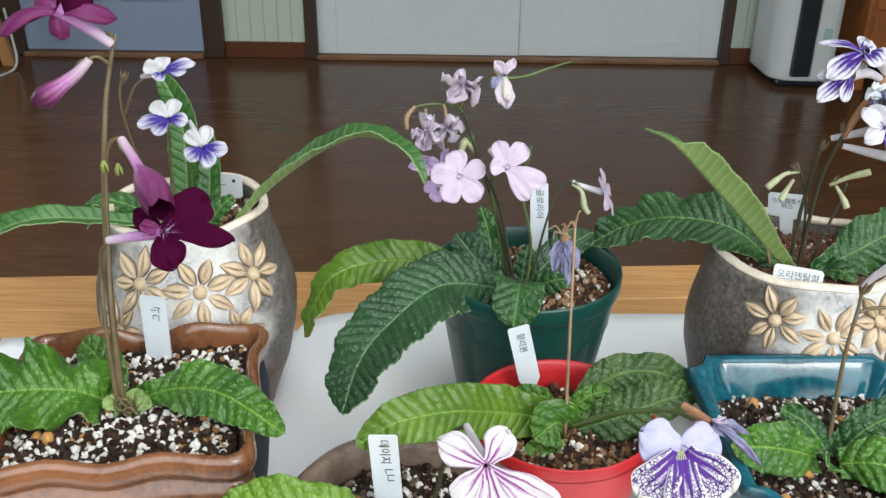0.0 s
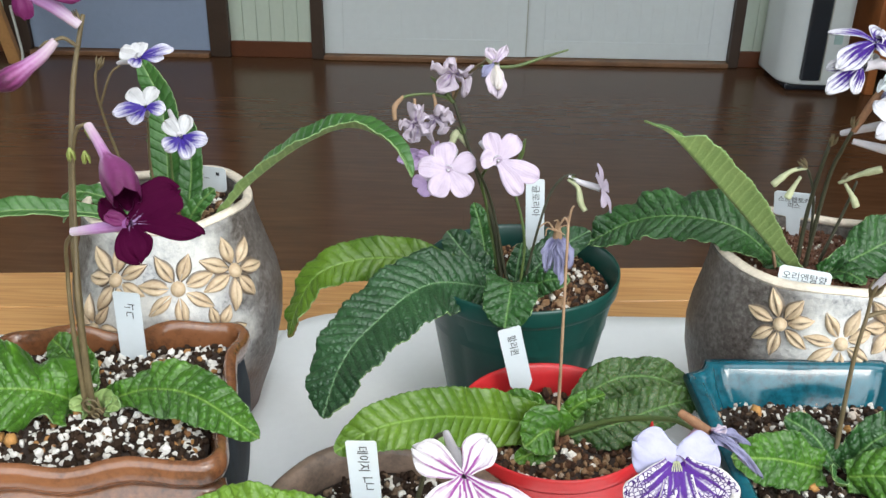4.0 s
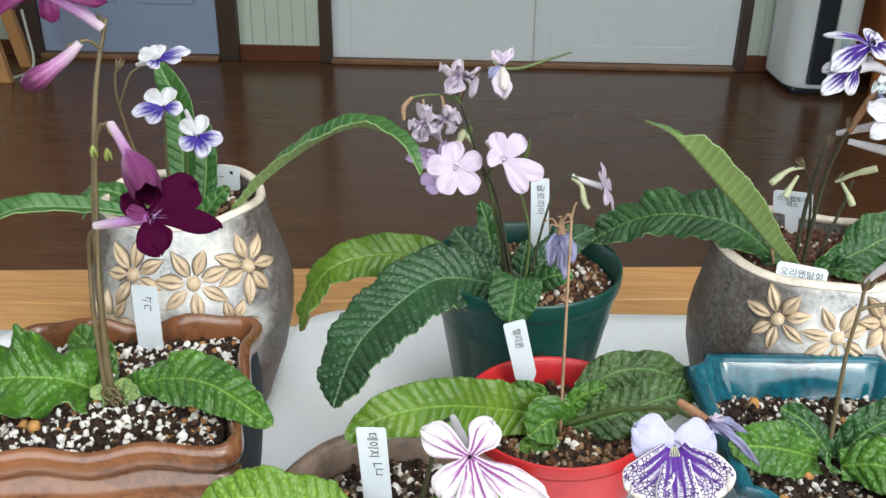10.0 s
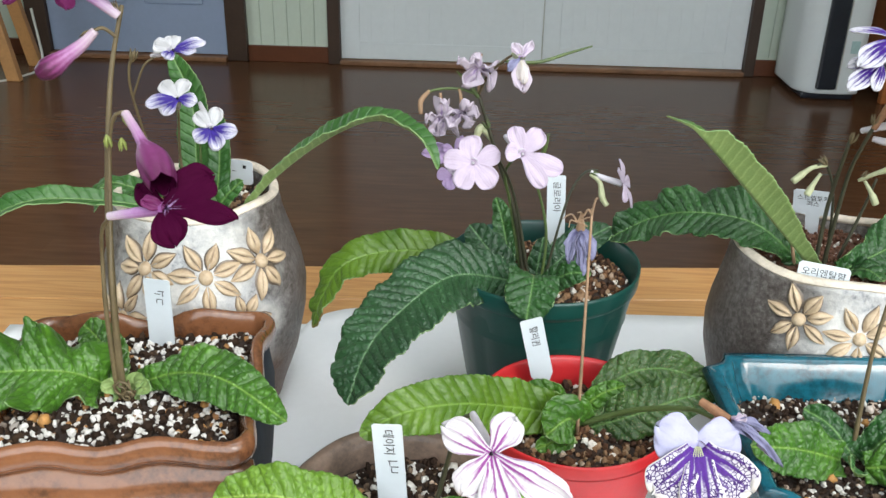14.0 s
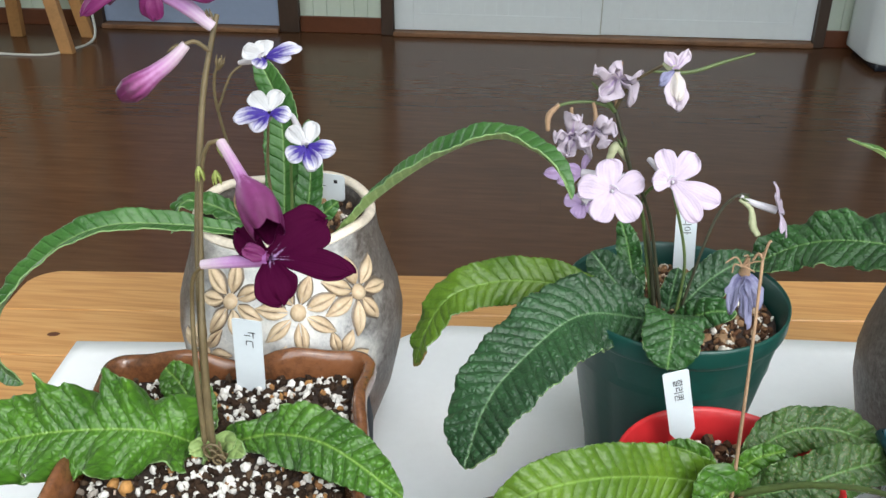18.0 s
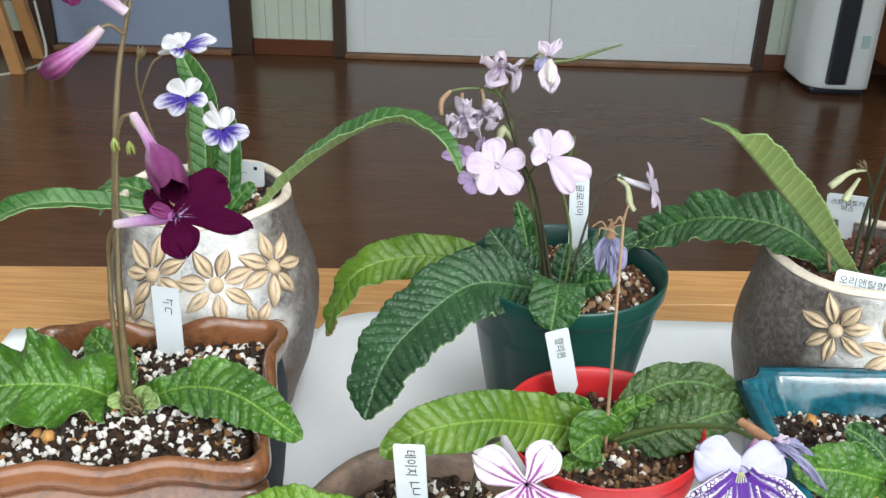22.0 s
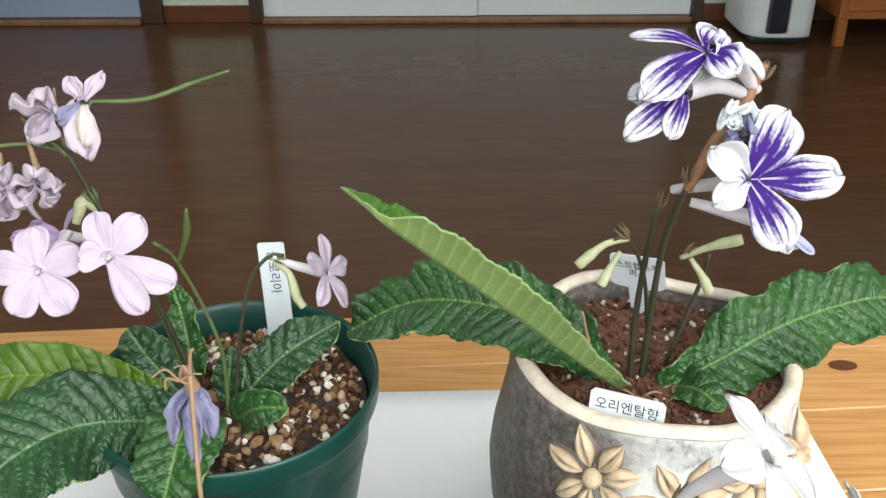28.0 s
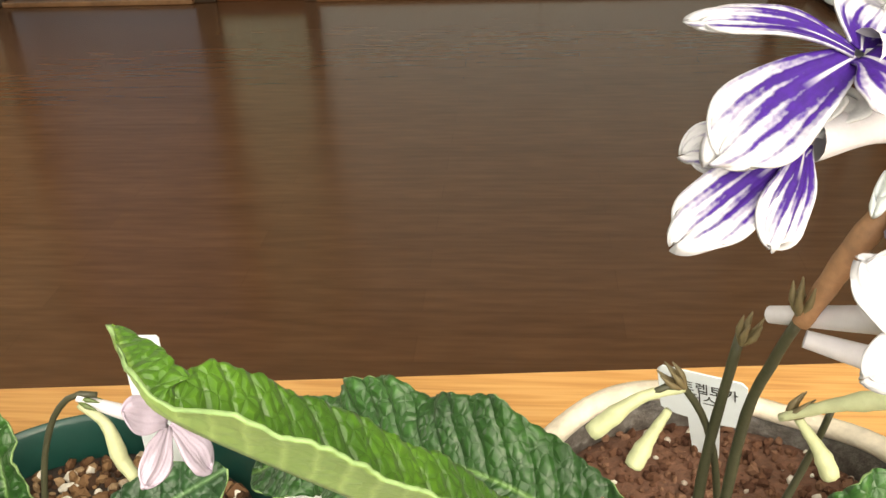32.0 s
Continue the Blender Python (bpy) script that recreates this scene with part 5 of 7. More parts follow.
def table():
    root = thing("pine_table", (0.19, 0.52, 0), "varnished pine table with rounded corners and visible grain", "table")
    rot = Matrix.Translation((-0.606, 0.962, 0)) @ Matrix.Rotation(TURN, 4, "Z")
    LX, LY, th = 1.65, 0.92, 0.028
    edges = [0.0, 0.085, 0.17, 0.262, 0.35, 0.44, 0.53, 0.62, 0.71, 0.80, LY]
    for k in range(len(edges) - 1):
        bm = box_bm(0.0, LX, -edges[k + 1] + 0.0003, -edges[k] - 0.0003, TABLE - th, TABLE, 0.0)
        if k in (0, len(edges) - 2):
            es = [e for e in bm.edges if abs(e.verts[0].co.z - e.verts[1].co.z) > 0.01 and abs(e.verts[0].co.y - (0 if k == 0 else -LY)) < 0.002]
            bmesh.ops.bevel(bm, geom=es, offset=0.035, segments=6, profile=0.5, affect="EDGES")
        es = [e for e in bm.edges if abs(e.verts[0].co.z - TABLE) < 1e-5 and abs(e.verts[1].co.z - TABLE) < 1e-5]
        bmesh.ops.bevel(bm, geom=es, offset=0.0012, segments=1, affect="EDGES")
        bm.transform(rot)
        part("plank", bm, M_PINE, root)
    for a, b, c, d in ((0.05, 1.6, -0.075, -0.05), (0.05, 1.6, -0.87, -0.845), (0.05, 0.075, -0.845, -0.075), (1.575, 1.6, -0.845, -0.075)):
        part("apron", box_bm(a, b, c, d, TABLE - 0.12, TABLE - 0.028, 0.002, m=rot), M_PINE, root)
    for x in (0.055, 1.535):
        for y in (-0.115, -0.865):
            part("leg", box_bm(x, x + 0.06, y, y + 0.06, 0.0, TABLE - 0.028, 0.006, m=rot), M_PINE, root)
    for x, y, rx, ry in ((0.075, -0.133, 0.0065, 0.004), (1.126, -0.112, 0.013, 0.008), (1.3, -0.2, 0.010, 0.006)):
        kn = bmesh.new()
        bmesh.ops.create_circle(kn, cap_ends=True, segments=14, radius=1.0)
        kn.transform(rot @ Matrix.Translation((x, y, TABLE + 0.0003)) @ Matrix.Diagonal((rx, ry, 1, 1)))
        part("knot", kn, M_SKIRT, root, "dark wood knot")


table()


def paper(x0, y0, turn, w, d, corner, z, seed):
    """A large sheet under the pots, its far left corner cut round by corner metres."""
    n, m2, verts = 40, 24, []
    c, s = math.cos(radians(turn)), math.sin(radians(turn))
    for i in range(n):
        for j in range(m2):
            x = w * i / (n - 1)
            far = -corner * (1 - math.sqrt(max(0.0, 1 - max(0.0, 1 - x / corner) ** 2))) if corner else 0.0
            y = far + (-d - far) * j / (m2 - 1)
            lift = z + 0.0016 * max(0.0, noise.noise(Vector((x * 6, y * 6, seed))))
            verts.append((x0 + x * c - y * s, y0 + x * s + y * c, TABLE + lift))
    ob = mesh_ob("paper_sheet", from_lists("paper_sheet", verts, grid_faces(n, m2, flip=True), M_PAPER))
    so = ob.modifiers.new("thickness", "SOLIDIFY")
    so.thickness, so.offset = 0.0004, -1.0
    tagged(ob, "large white paper sheet spread on the pine table", "paper", "paper sheets")


paper(-0.491, 0.824, 5.0, 0.42, 0.52, 0.0, 0.0009, 2.0)
paper(-0.190, 0.886, 1.8, 0.652, 0.56, 0.075, 0.0032, 5.0)

# ---- pots on the table ----
A, B, C, D, E, F, G = (-0.238, 0.722), (0.296, 0.705), (0.060, 0.706), (0.080, 0.564), (-0.238, 0.540), (-0.033, 0.466), (0.268, 0.528)
ROWS_A = [(-71, 0.160, 0.030), (-36, 0.163, 0.029), (-107, 0.166, 0.028), (-53, 0.120, 0.024), (-88, 0.113, 0.026), (-121, 0.122, 0.026)]
ROWS_B = [(-120, 0.1515, 0.0265), (-89, 0.1435, 0.0265), (-60, 0.152, 0.0265), (-104, 0.100, 0.025), (-74, 0.096, 0.026), (-47, 0.102, 0.025), (-34, 0.144, 0.026)]
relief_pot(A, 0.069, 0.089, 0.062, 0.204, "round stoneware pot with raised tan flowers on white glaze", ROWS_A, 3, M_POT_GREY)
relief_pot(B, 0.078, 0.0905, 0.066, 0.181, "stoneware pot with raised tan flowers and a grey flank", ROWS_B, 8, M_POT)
plastic_pot(C, 0.0822, 0.054, 0.161, M_GREENPOT, "dark green plastic nursery pot with a thick rim", 0.016, 8)
plastic_pot(D, 0.0708, 0.050, 0.110, M_REDPOT, "glossy red plastic pot on the paper", 0.010, 0, 0.012)
tray_pot("glazed_pot", E, 0.096, 0.093, 8.0,
         [("body", [(0.014, 0.0, 0), (0.010, 0.004, 0), (0.005, 0.05, 0), (0.0035, 0.085, 0), (0.0050, 0.100, 0.2), (0.0065, 0.1195, 0.9), (0.0100, 0.1225, 1)], M_SLATE, True),
          ("panel", [(0.0060, 0.0930, 0.0), (0.0008, 0.0965, 0.0), (0.0015, 0.108, 0.4), (0.0030, 0.1195, 0.9), (0.0085, 0.1225, 1)], M_BROWNGLAZE, False),
          ("rim", [(0.0085, 0.1215, 1), (0.0030, 0.1240, 1), (0.0, 0.1310, 1), (0.0006, 0.1380, 1), (0.0028, 0.1418, 1), (0.0060, 0.1430, 1), (0.0088, 0.1408, 1), (0.0104, 0.1335, 1), (0.0140, 0.116, 0.8), (0.018, 0.09, 0.3)], M_BROWNGLAZE, False)],
         None, "rectangular brown-glazed pot with a wavy rim and slate-blue foot", 0.016, 0.013, 0.05)
tray_pot("glazed_pot", G, 0.088, 0.090, 2.5,
         [("body", [(0.022, 0.0, 0), (0.018, 0.004, 0), (0.012, 0.07, 0), (0.007, 0.118, 0)], M_TEAL, True),
          ("worn_edge", [(0.0012, 0.1235, 0), (-0.0007, 0.1252, 0), (-0.0009, 0.1278, 0), (0.0010, 0.1303, 0)], M_TEALEDGE, False),
          ("rim", [(0.008, 0.116, 0), (0.001, 0.120, 0), (0.0, 0.127, 0), (0.003, 0.131, 0), (0.009, 0.131, 0), (0.012, 0.128, 0), (0.019, 0.114, 0), (0.034, 0.085, 0)], M_TEAL, False)],
         None, "rectangular teal-glazed pot with worn dark edges and cut corners", 0.020, cut=0.16)


def clay_bowl():
    r, h = 0.083, 0.098
    prof = [(0.05, 0.0), (0.054, 0.002), (0.066, 0.03), (0.077, 0.07), (0.083, 0.09), (0.0835, 0.096), (0.080, 0.0985), (0.074, 0.097), (0.070, 0.090), (0.067, 0.06)]

    def wob(a, rr, z, i):
        return rr * (1 + 0.02 * noise.noise(Vector((math.cos(a) * 2, math.sin(a) * 2, z * 20)))), z + (0.005 * noise.noise(Vector((math.cos(a) * 1.6, math.sin(a) * 1.6, 9))) if z > 0.08 else 0)

    root = thing("clay_pot", (*F, TABLE), "round umber clay pot with a rough thick rim", "pot")
    mesh_ob("body", lathe("body", prof, F, M_UMBER, wobble=wob), root, local=True)


clay_bowl()
soil(A, 0.062, TABLE + 0.190, M_SOIL, "dark soil in the raised-flower pot", M_GRAVEL, 1, n=420)
soil(B, 0.072, TABLE + 0.1685, M_REDSOIL, "red-brown soil in the raised-flower pot", M_CRUMB, 2, n=1500, size=(0.0006, 0.0024), grain_name="crumb")
soil(C, 0.0745, TABLE + 0.141, M_SOIL, "dark gravelly soil in the green pot", M_GRAVEL, 3, n=1250, size=(0.0013, 0.0040), grain_name="gravel")
soil(D, 0.0622, TABLE + 0.086, M_SOIL, "dark soil in the red pot", M_GRAVEL, 4, n=1000, size=(0.0010, 0.0036))
soil(E, 0.07, TABLE + 0.121, M_SOIL, "dark soil mixed with white perlite in the brown pot", M_PERLITE, 5, n=2700, size=(0.0012, 0.0033), square=(0.079, 0.076, 8.0), stones=9)
soil(F, 0.068, TABLE + 0.078, M_SOIL, "dark soil mixed with perlite in the clay pot", M_GRIT, 6, n=1400, size=(0.0012, 0.0038), stones=4)
soil(G, 0.07, TABLE + 0.102, M_SOIL, "dark soil mixed with perlite in the teal pot", M_GRIT, 7, n=2300, size=(0.0009, 0.0032), square=(0.073, 0.075, 2.5), stones=7)

# ---- plants ----
UP, CAMWARD = (0, -0.25, 1), (0, -0.75, 0.65)


def plant(name_at, label):
    return thing("cape_primrose", name_at, label, "plant", "potted cape primroses")


def plant_a():
    p = plant((-0.235, 0.715, 0.90), "cape primrose with strap leaves and white-and-violet flowers")
    m = leaf_mats(M_LEAF_STRAP)
    leaf(p, [(-0.2, 0.7, 0.913), (-0.162, 0.695, 0.956), (-0.116, 0.685, 0.994), (-0.078, 0.673, 1.0135), (-0.05, 0.65, 1.0145), (-0.034, 0.635, 1.006), (-0.026, 0.628, 0.992)], 0.0128, (-0.56, 0.26, 0.78), (0.8, -0.6, 0.6), m, fold=44, ruffle=0.0006, seed=1, blunt=6, notch=0.0, quilt=0.0005)
    leaf(p, [(-0.235, 0.69, 0.922), (-0.262, 0.675, 0.934), (-0.30, 0.665, 0.942), (-0.34, 0.65, 0.947), (-0.373, 0.642, 0.936), (-0.405, 0.635, 0.91), (-0.426, 0.625, 0.88), (-0.415, 0.60, 0.858), (-0.385, 0.575, 0.862)], 0.0120, (0.1, -0.35, 0.9), (-0.9, -0.45, 0.3), m, fold=34, ruffle=0.0008, seed=2, blunt=6, notch=0.0, quilt=0.0004)
    leaf(p, [(-0.239, 0.72, 0.915), (-0.239, 0.735, 0.963), (-0.244, 0.75, 1.005), (-0.262, 0.765, 1.038)], 0.0155, (0, -1, 0.3), (-0.1, -1, 0.2), m, fold=18, seed=3, base=0.75, notch=0.01, quilt=0.0005, ruffle=0.001)
    leaf(p, [(-0.222, 0.715, 0.912), (-0.218, 0.730, 0.955), (-0.220, 0.742, 0.997)], 0.0105, (0.1, -1, 0.2), (0.1, -1, 0.3), m, fold=20, seed=4, base=0.7, notch=0.01, quilt=0.0005, ruffle=0.001)
    leaf(p, [(-0.26, 0.715, 0.917), (-0.29, 0.72, 0.931), (-0.315, 0.715, 0.936), (-0.326, 0.71, 0.912)], 0.010, (0, -0.4, 1), (-0.8, -0.3, 0.3), m, seed=5, ruffle=0.002)
    leaf(p, [(-0.221, 0.70, 0.912), (-0.206, 0.70, 0.935), (-0.191, 0.70, 0.950)], 0.008, (0, -1, 0.5), (0, -1, 0.5), m, seed=6)
    stem(p, [(-0.24, 0.71, 0.91), (-0.262, 0.70, 0.965), (-0.27, 0.69, 1.02), (-0.268, 0.685, 1.045), (-0.262, 0.684, 1.058)], (0.0016, 0.0013, 0.001), M_STEM_OLIVE)
    stem(p, [(-0.27, 0.69, 1.02), (-0.258, 0.688, 1.045), (-0.25, 0.69, 1.052)], (0.001, 0.0008), M_STEM_OLIVE)
    calyx(p, (-0.265, 0.685, 1.05), (0.3, 0, 1), 0.010, M_STEM_OLIVE)
    w, v = M_P_WHITE, M_P_VIOLET
    spread_flower(p, (-0.231, 0.682, 1.0605), (-0.252, 0.692, 1.053), [(-15.0, 5.3, -1.8, 12.3, w), (-1.8, 12.3, -6.2, 12.3, w, (0, -0.5, 0.9)), (22.9, 7.0, -3.5, 11.4, v, (0, -0.5, 0.85)), (17.6, -1.8, 2.6, 10.6, v, (0, -0.4, 0.9)), (-3.5, -7.9, 4.4, 11.4, v, (0, -0.5, 0.85))], M_TUBE_WHITE, (0.0016, 0.0028, 0.0034), seed=11)
    spread_flower(p, (-0.2285, 0.673, 1.0255), (-0.238, 0.70, 1.01), [(-13.2, 12.3, -1.8, 12.8, w), (5.3, 15.0, -2.6, 12.3, w), (-22.9, -6.2, 2.6, 13.2, v, (-0.1, -0.7, 0.7)), (-8.8, -13.2, 3.5, 13.2, v, (0, -0.75, 0.65)), (15.0, -2.6, 1.8, 12.3, v, (0.1, -0.7, 0.7))], M_TUBE_WHITE, (0.0016, 0.0028, 0.0034), seed=12)
    spread_flower(p, (-0.206, 0.678, 1.0005), (-0.221, 0.702, 1.014), [(-13.2, 11.9, -0.9, 12.8, w), (4.8, 16.3, -0.9, 12.3, w), (19.8, -2.6, 0.0, 13.2, v), (7.9, -15.8, 1.8, 13.6, v), (-11.4, -10.1, 1.8, 13.2, v)], M_TUBE_WHITE, (0.0016, 0.0028, 0.0034), seed=13)
    stem(p, [(-0.236, 0.712, 0.91), (-0.243, 0.706, 0.96), (-0.238, 0.70, 1.01)], (0.0014, 0.0009), M_STEM_OLIVE)
    stem(p, [(-0.23, 0.712, 0.91), (-0.226, 0.706, 0.97), (-0.221, 0.702, 1.014)], (0.0014, 0.0009), M_STEM_GREEN)
    stem(p, [(-0.245, 0.708, 0.91), (-0.268, 0.70, 0.94), (-0.262, 0.695, 0.965)], (0.0009, 0.0006), M_STEM_DRY)


def paper_strip():
    """A pale strip that lies curved on the soil."""
    verts = []
    for i in range(12):
        s = i / 11
        for j in (0, 1):
            verts.append((-0.288 + 0.034 * s, 0.742 + 0.011 * j - 0.004 * s, 0.915 + 0.006 * math.sin(2.6 * s) - 0.010 * s + 0.003 * j))
    ob = mesh_ob("paper_strip", from_lists("paper_strip", verts, grid_faces(12, 2, flip=True), M_LABEL))
    tagged(ob, "pale curved plastic strip lying on the soil", "plastic strip")
    so = ob.modifiers.new("thickness", "SOLIDIFY")
    so.thickness = 0.0006


paper_strip()


def plant_b():
    p = plant((0.288, 0.69, 0.885), "cape primrose with a folded leaf and purple-veined white flowers")
    m = leaf_mats(M_LEAF_MID)
    leaf(p, [(0.270, 0.671, 0.905), (0.232, 0.655, 0.946), (0.194, 0.638, 0.987), (0.160, 0.6235, 1.023), (0.150, 0.627, 1.031), (0.137, 0.645, 1.0325)], 0.0225, (0.553, 0.46, 0.69), (0.553, 0.46, 0.69), leaf_mats(M_LEAF_BRIGHT), fold=43, ruffle=0.0005, seed=21, base=0.45, peak=0.5, blunt=6, notch=0.012, snout=0.1, quilt=0.0004)
    leaf(p, [(0.272, 0.688, 0.897), (0.232, 0.7, 0.927), (0.189, 0.72, 0.928), (0.155, 0.74, 0.913), (0.12, 0.748, 0.888)], 0.024, (0, -0.75, 0.75), (-0.2, -0.55, 0.8), m, fold=14, ruffle=0.0045, seed=22, notch=0.06, quilt=0.0013, wave=0.047)
    leaf(p, [(0.297, 0.68, 0.897), (0.332, 0.69, 0.912), (0.36, 0.7, 0.923), (0.39, 0.71, 0.929), (0.42, 0.72, 0.930), (0.45, 0.73, 0.922)], 0.0235, (0.1, -0.85, 0.6), (0.2, -0.7, 0.75), m, fold=10, ruffle=0.005, seed=23, notch=0.10, quilt=0.0014, wave=0.05)
    leaf(p, [(0.30, 0.69, 0.892), (0.312, 0.67, 0.905), (0.322, 0.655, 0.903)], 0.012, (0, -0.6, 0.9), (0.3, -0.7, 0.7), m, seed=24)
    dk = M_STEM_DARK
    stem(p, [(0.287, 0.69, 0.89), (0.287, 0.68, 0.975), (0.289, 0.67, 1.007), (0.2915, 0.664, 1.024)], (0.0018, 0.0016, 0.0014), dk)
    stem(p, [(0.2915, 0.664, 1.022), (0.30, 0.662, 1.045), (0.309, 0.664, 1.058), (0.315, 0.666, 1.072), (0.318, 0.666, 1.080)], (0.0022, 0.0030, 0.0032, 0.0018), M_STEM_TAN, label="withered tan flower stalk")
    stem(p, [(0.281, 0.69, 0.89), (0.281, 0.69, 0.95), (0.283, 0.68, 1.008)], (0.002, 0.0014), dk)
    stem(p, [(0.292, 0.695, 0.89), (0.284, 0.69, 0.955), (0.272, 0.686, 0.985), (0.262, 0.684, 0.984)], (0.0013, 0.001), dk)
    stem(p, [(0.30, 0.70, 0.89), (0.314, 0.70, 0.947), (0.316, 0.695, 0.972)], (0.0016, 0.001), dk)
    # open and side flowers
    blue, pale, white = M_P_BLUE, M_P_BLUEPALE, M_P_WHITE
    tube = (0.0022, 0.0030, 0.0036)
    spread_flower(p, (0.3115, 0.645, 1.0355), (0.288, 0.675, 1.017), [(-17, 12, 4, 17, pale, VIEW_OUT, 0.2, 0.2), (-15, -11, 4, 13.5, pale, VIEW_OUT, 0.15, 0.15), (16.5, 28, 1, 22.5, blue), (40, 2, -2, 19.5, blue), (14.5, -29, 3, 20.5, blue)], M_TUBE_WHITE, tube, seed=31, frill=0.045)
    spread_flower(p, (0.281, 0.650, 1.0740), (0.3125, 0.667, 1.066), [(8, 10, -5, 14, white, (-0.4, -0.7, 0.4)), (-22, -3, -1, 12, blue, (-0.2, -0.8, 0.5)), (-24, -20, 4, 14, blue, (-0.3, -0.85, 0.3)), (-8, -20, 5, 11, blue, (0.2, -0.9, 0.2)), (2, 9, 0, 12, white, (-0.6, -0.6, 0.3))], M_TUBE_WHITE, (0.0024, 0.0036, 0.0050), seed=32, sag=0.003, frill=0.055)
    spread_flower(p, (0.2895, 0.655, 1.0885), (0.3165, 0.667, 1.068), [(-29, 7, -4, 9, blue, (-0.1, -0.45, 0.9), 0.12, 0.1), (-27, -19, 5, 18, blue, (-0.2, -0.75, 0.6)), (9, -10, 9, 20, blue, (0, -0.6, 0.8), 0.15, 0.1), (5, 10, -5, 17, blue, (0.1, -0.9, 0.4), -0.1, 0.1), (23, -10, -3, 8.5, white, (0.3, -0.6, 0.8), 0.25, 0.1)], M_TUBE_WHITE, (0.0024, 0.0036, 0.0050), seed=33, sag=0.004, frill=0.055)
    spread_flower(p, (0.334, 0.660, 1.006), (0.296, 0.672, 1.012), [(10, -10, -2, 8, M_P_LAVENDER, (0.3, -0.8, 0.5)), (3, -13, 2, 8, white), (16, -13, 0, 5, M_P_LAVENDER), (5, 3, 2, 8, white)], M_TUBE_WHITE, (0.0022, 0.0034, 0.0042), seed=34)
    wilted(p, (0.313, 0.660, 1.050), 0.012, (M_P_BLUEWILT, M_STEM_DRY), 35, "shrivelled dark blue flower", (0.309, 0.664, 1.060))
    wilted(p, (0.308, 0.662, 1.060), 0.008, (M_LABEL, M_STEM_DRY), 36, "papery dried flower remnant", (0.309, 0.664, 1.058))
    # buds
    for a, b, c in (((0.272, 0.686, 0.985), (0.260, 0.684, 0.983), (0.247, 0.682, 0.972)), ((0.300, 0.69, 0.972), (0.312, 0.685, 0.981), (0.326, 0.68, 0.988)), ((0.268, 0.684, 0.979), (0.263, 0.682, 0.970), (0.259, 0.68, 0.962)), ((0.305, 0.69, 0.972), (0.312, 0.688, 0.962), (0.316, 0.686, 0.954))):
        stem(p, [a, b, c], (0.0012, 0.0016, 0.0019, 0.0029, 0.0027), M_TUBE_CREAM, "bud", "cream-green unopened bud", knobs=0.06)
    for at_, dr in (((0.283, 0.678, 1.006), (0.2, -0.2, 1)), ((0.291, 0.664, 1.024), (0, 0, 1)), ((0.317, 0.667, 1.072), (0.5, 0, 1)), ((0.272, 0.686, 0.985), (-0.6, 0, 0.7)), ((0.302, 0.69, 0.972), (0.6, 0, 0.8))):
        calyx(p, at_, dr, 0.009, M_STEM_OLIVE)
    for k in range(7):
        a = k * 0.9
        stem(p, [(0.285 + 0.012 * math.cos(a), 0.688 + 0.012 * math.sin(a), 0.890), (0.285 + 0.017 * math.cos(a + 0.5), 0.688 + 0.015 * math.sin(a + 0.5), 0.900), (0.285 + 0.02 * math.cos(a + 1.2), 0.686 + 0.012 * math.sin(a + 1.2), 0.893)], (0.0008, 0.0005), M_STEM_DRY, "dry_thread")
    stem(p, [(0.265, 0.688, 0.893), (0.256, 0.688, 0.925), (0.252, 0.687, 0.942)], (0.0016, 0.0007), M_STEM_DRY, "dry_stalk")


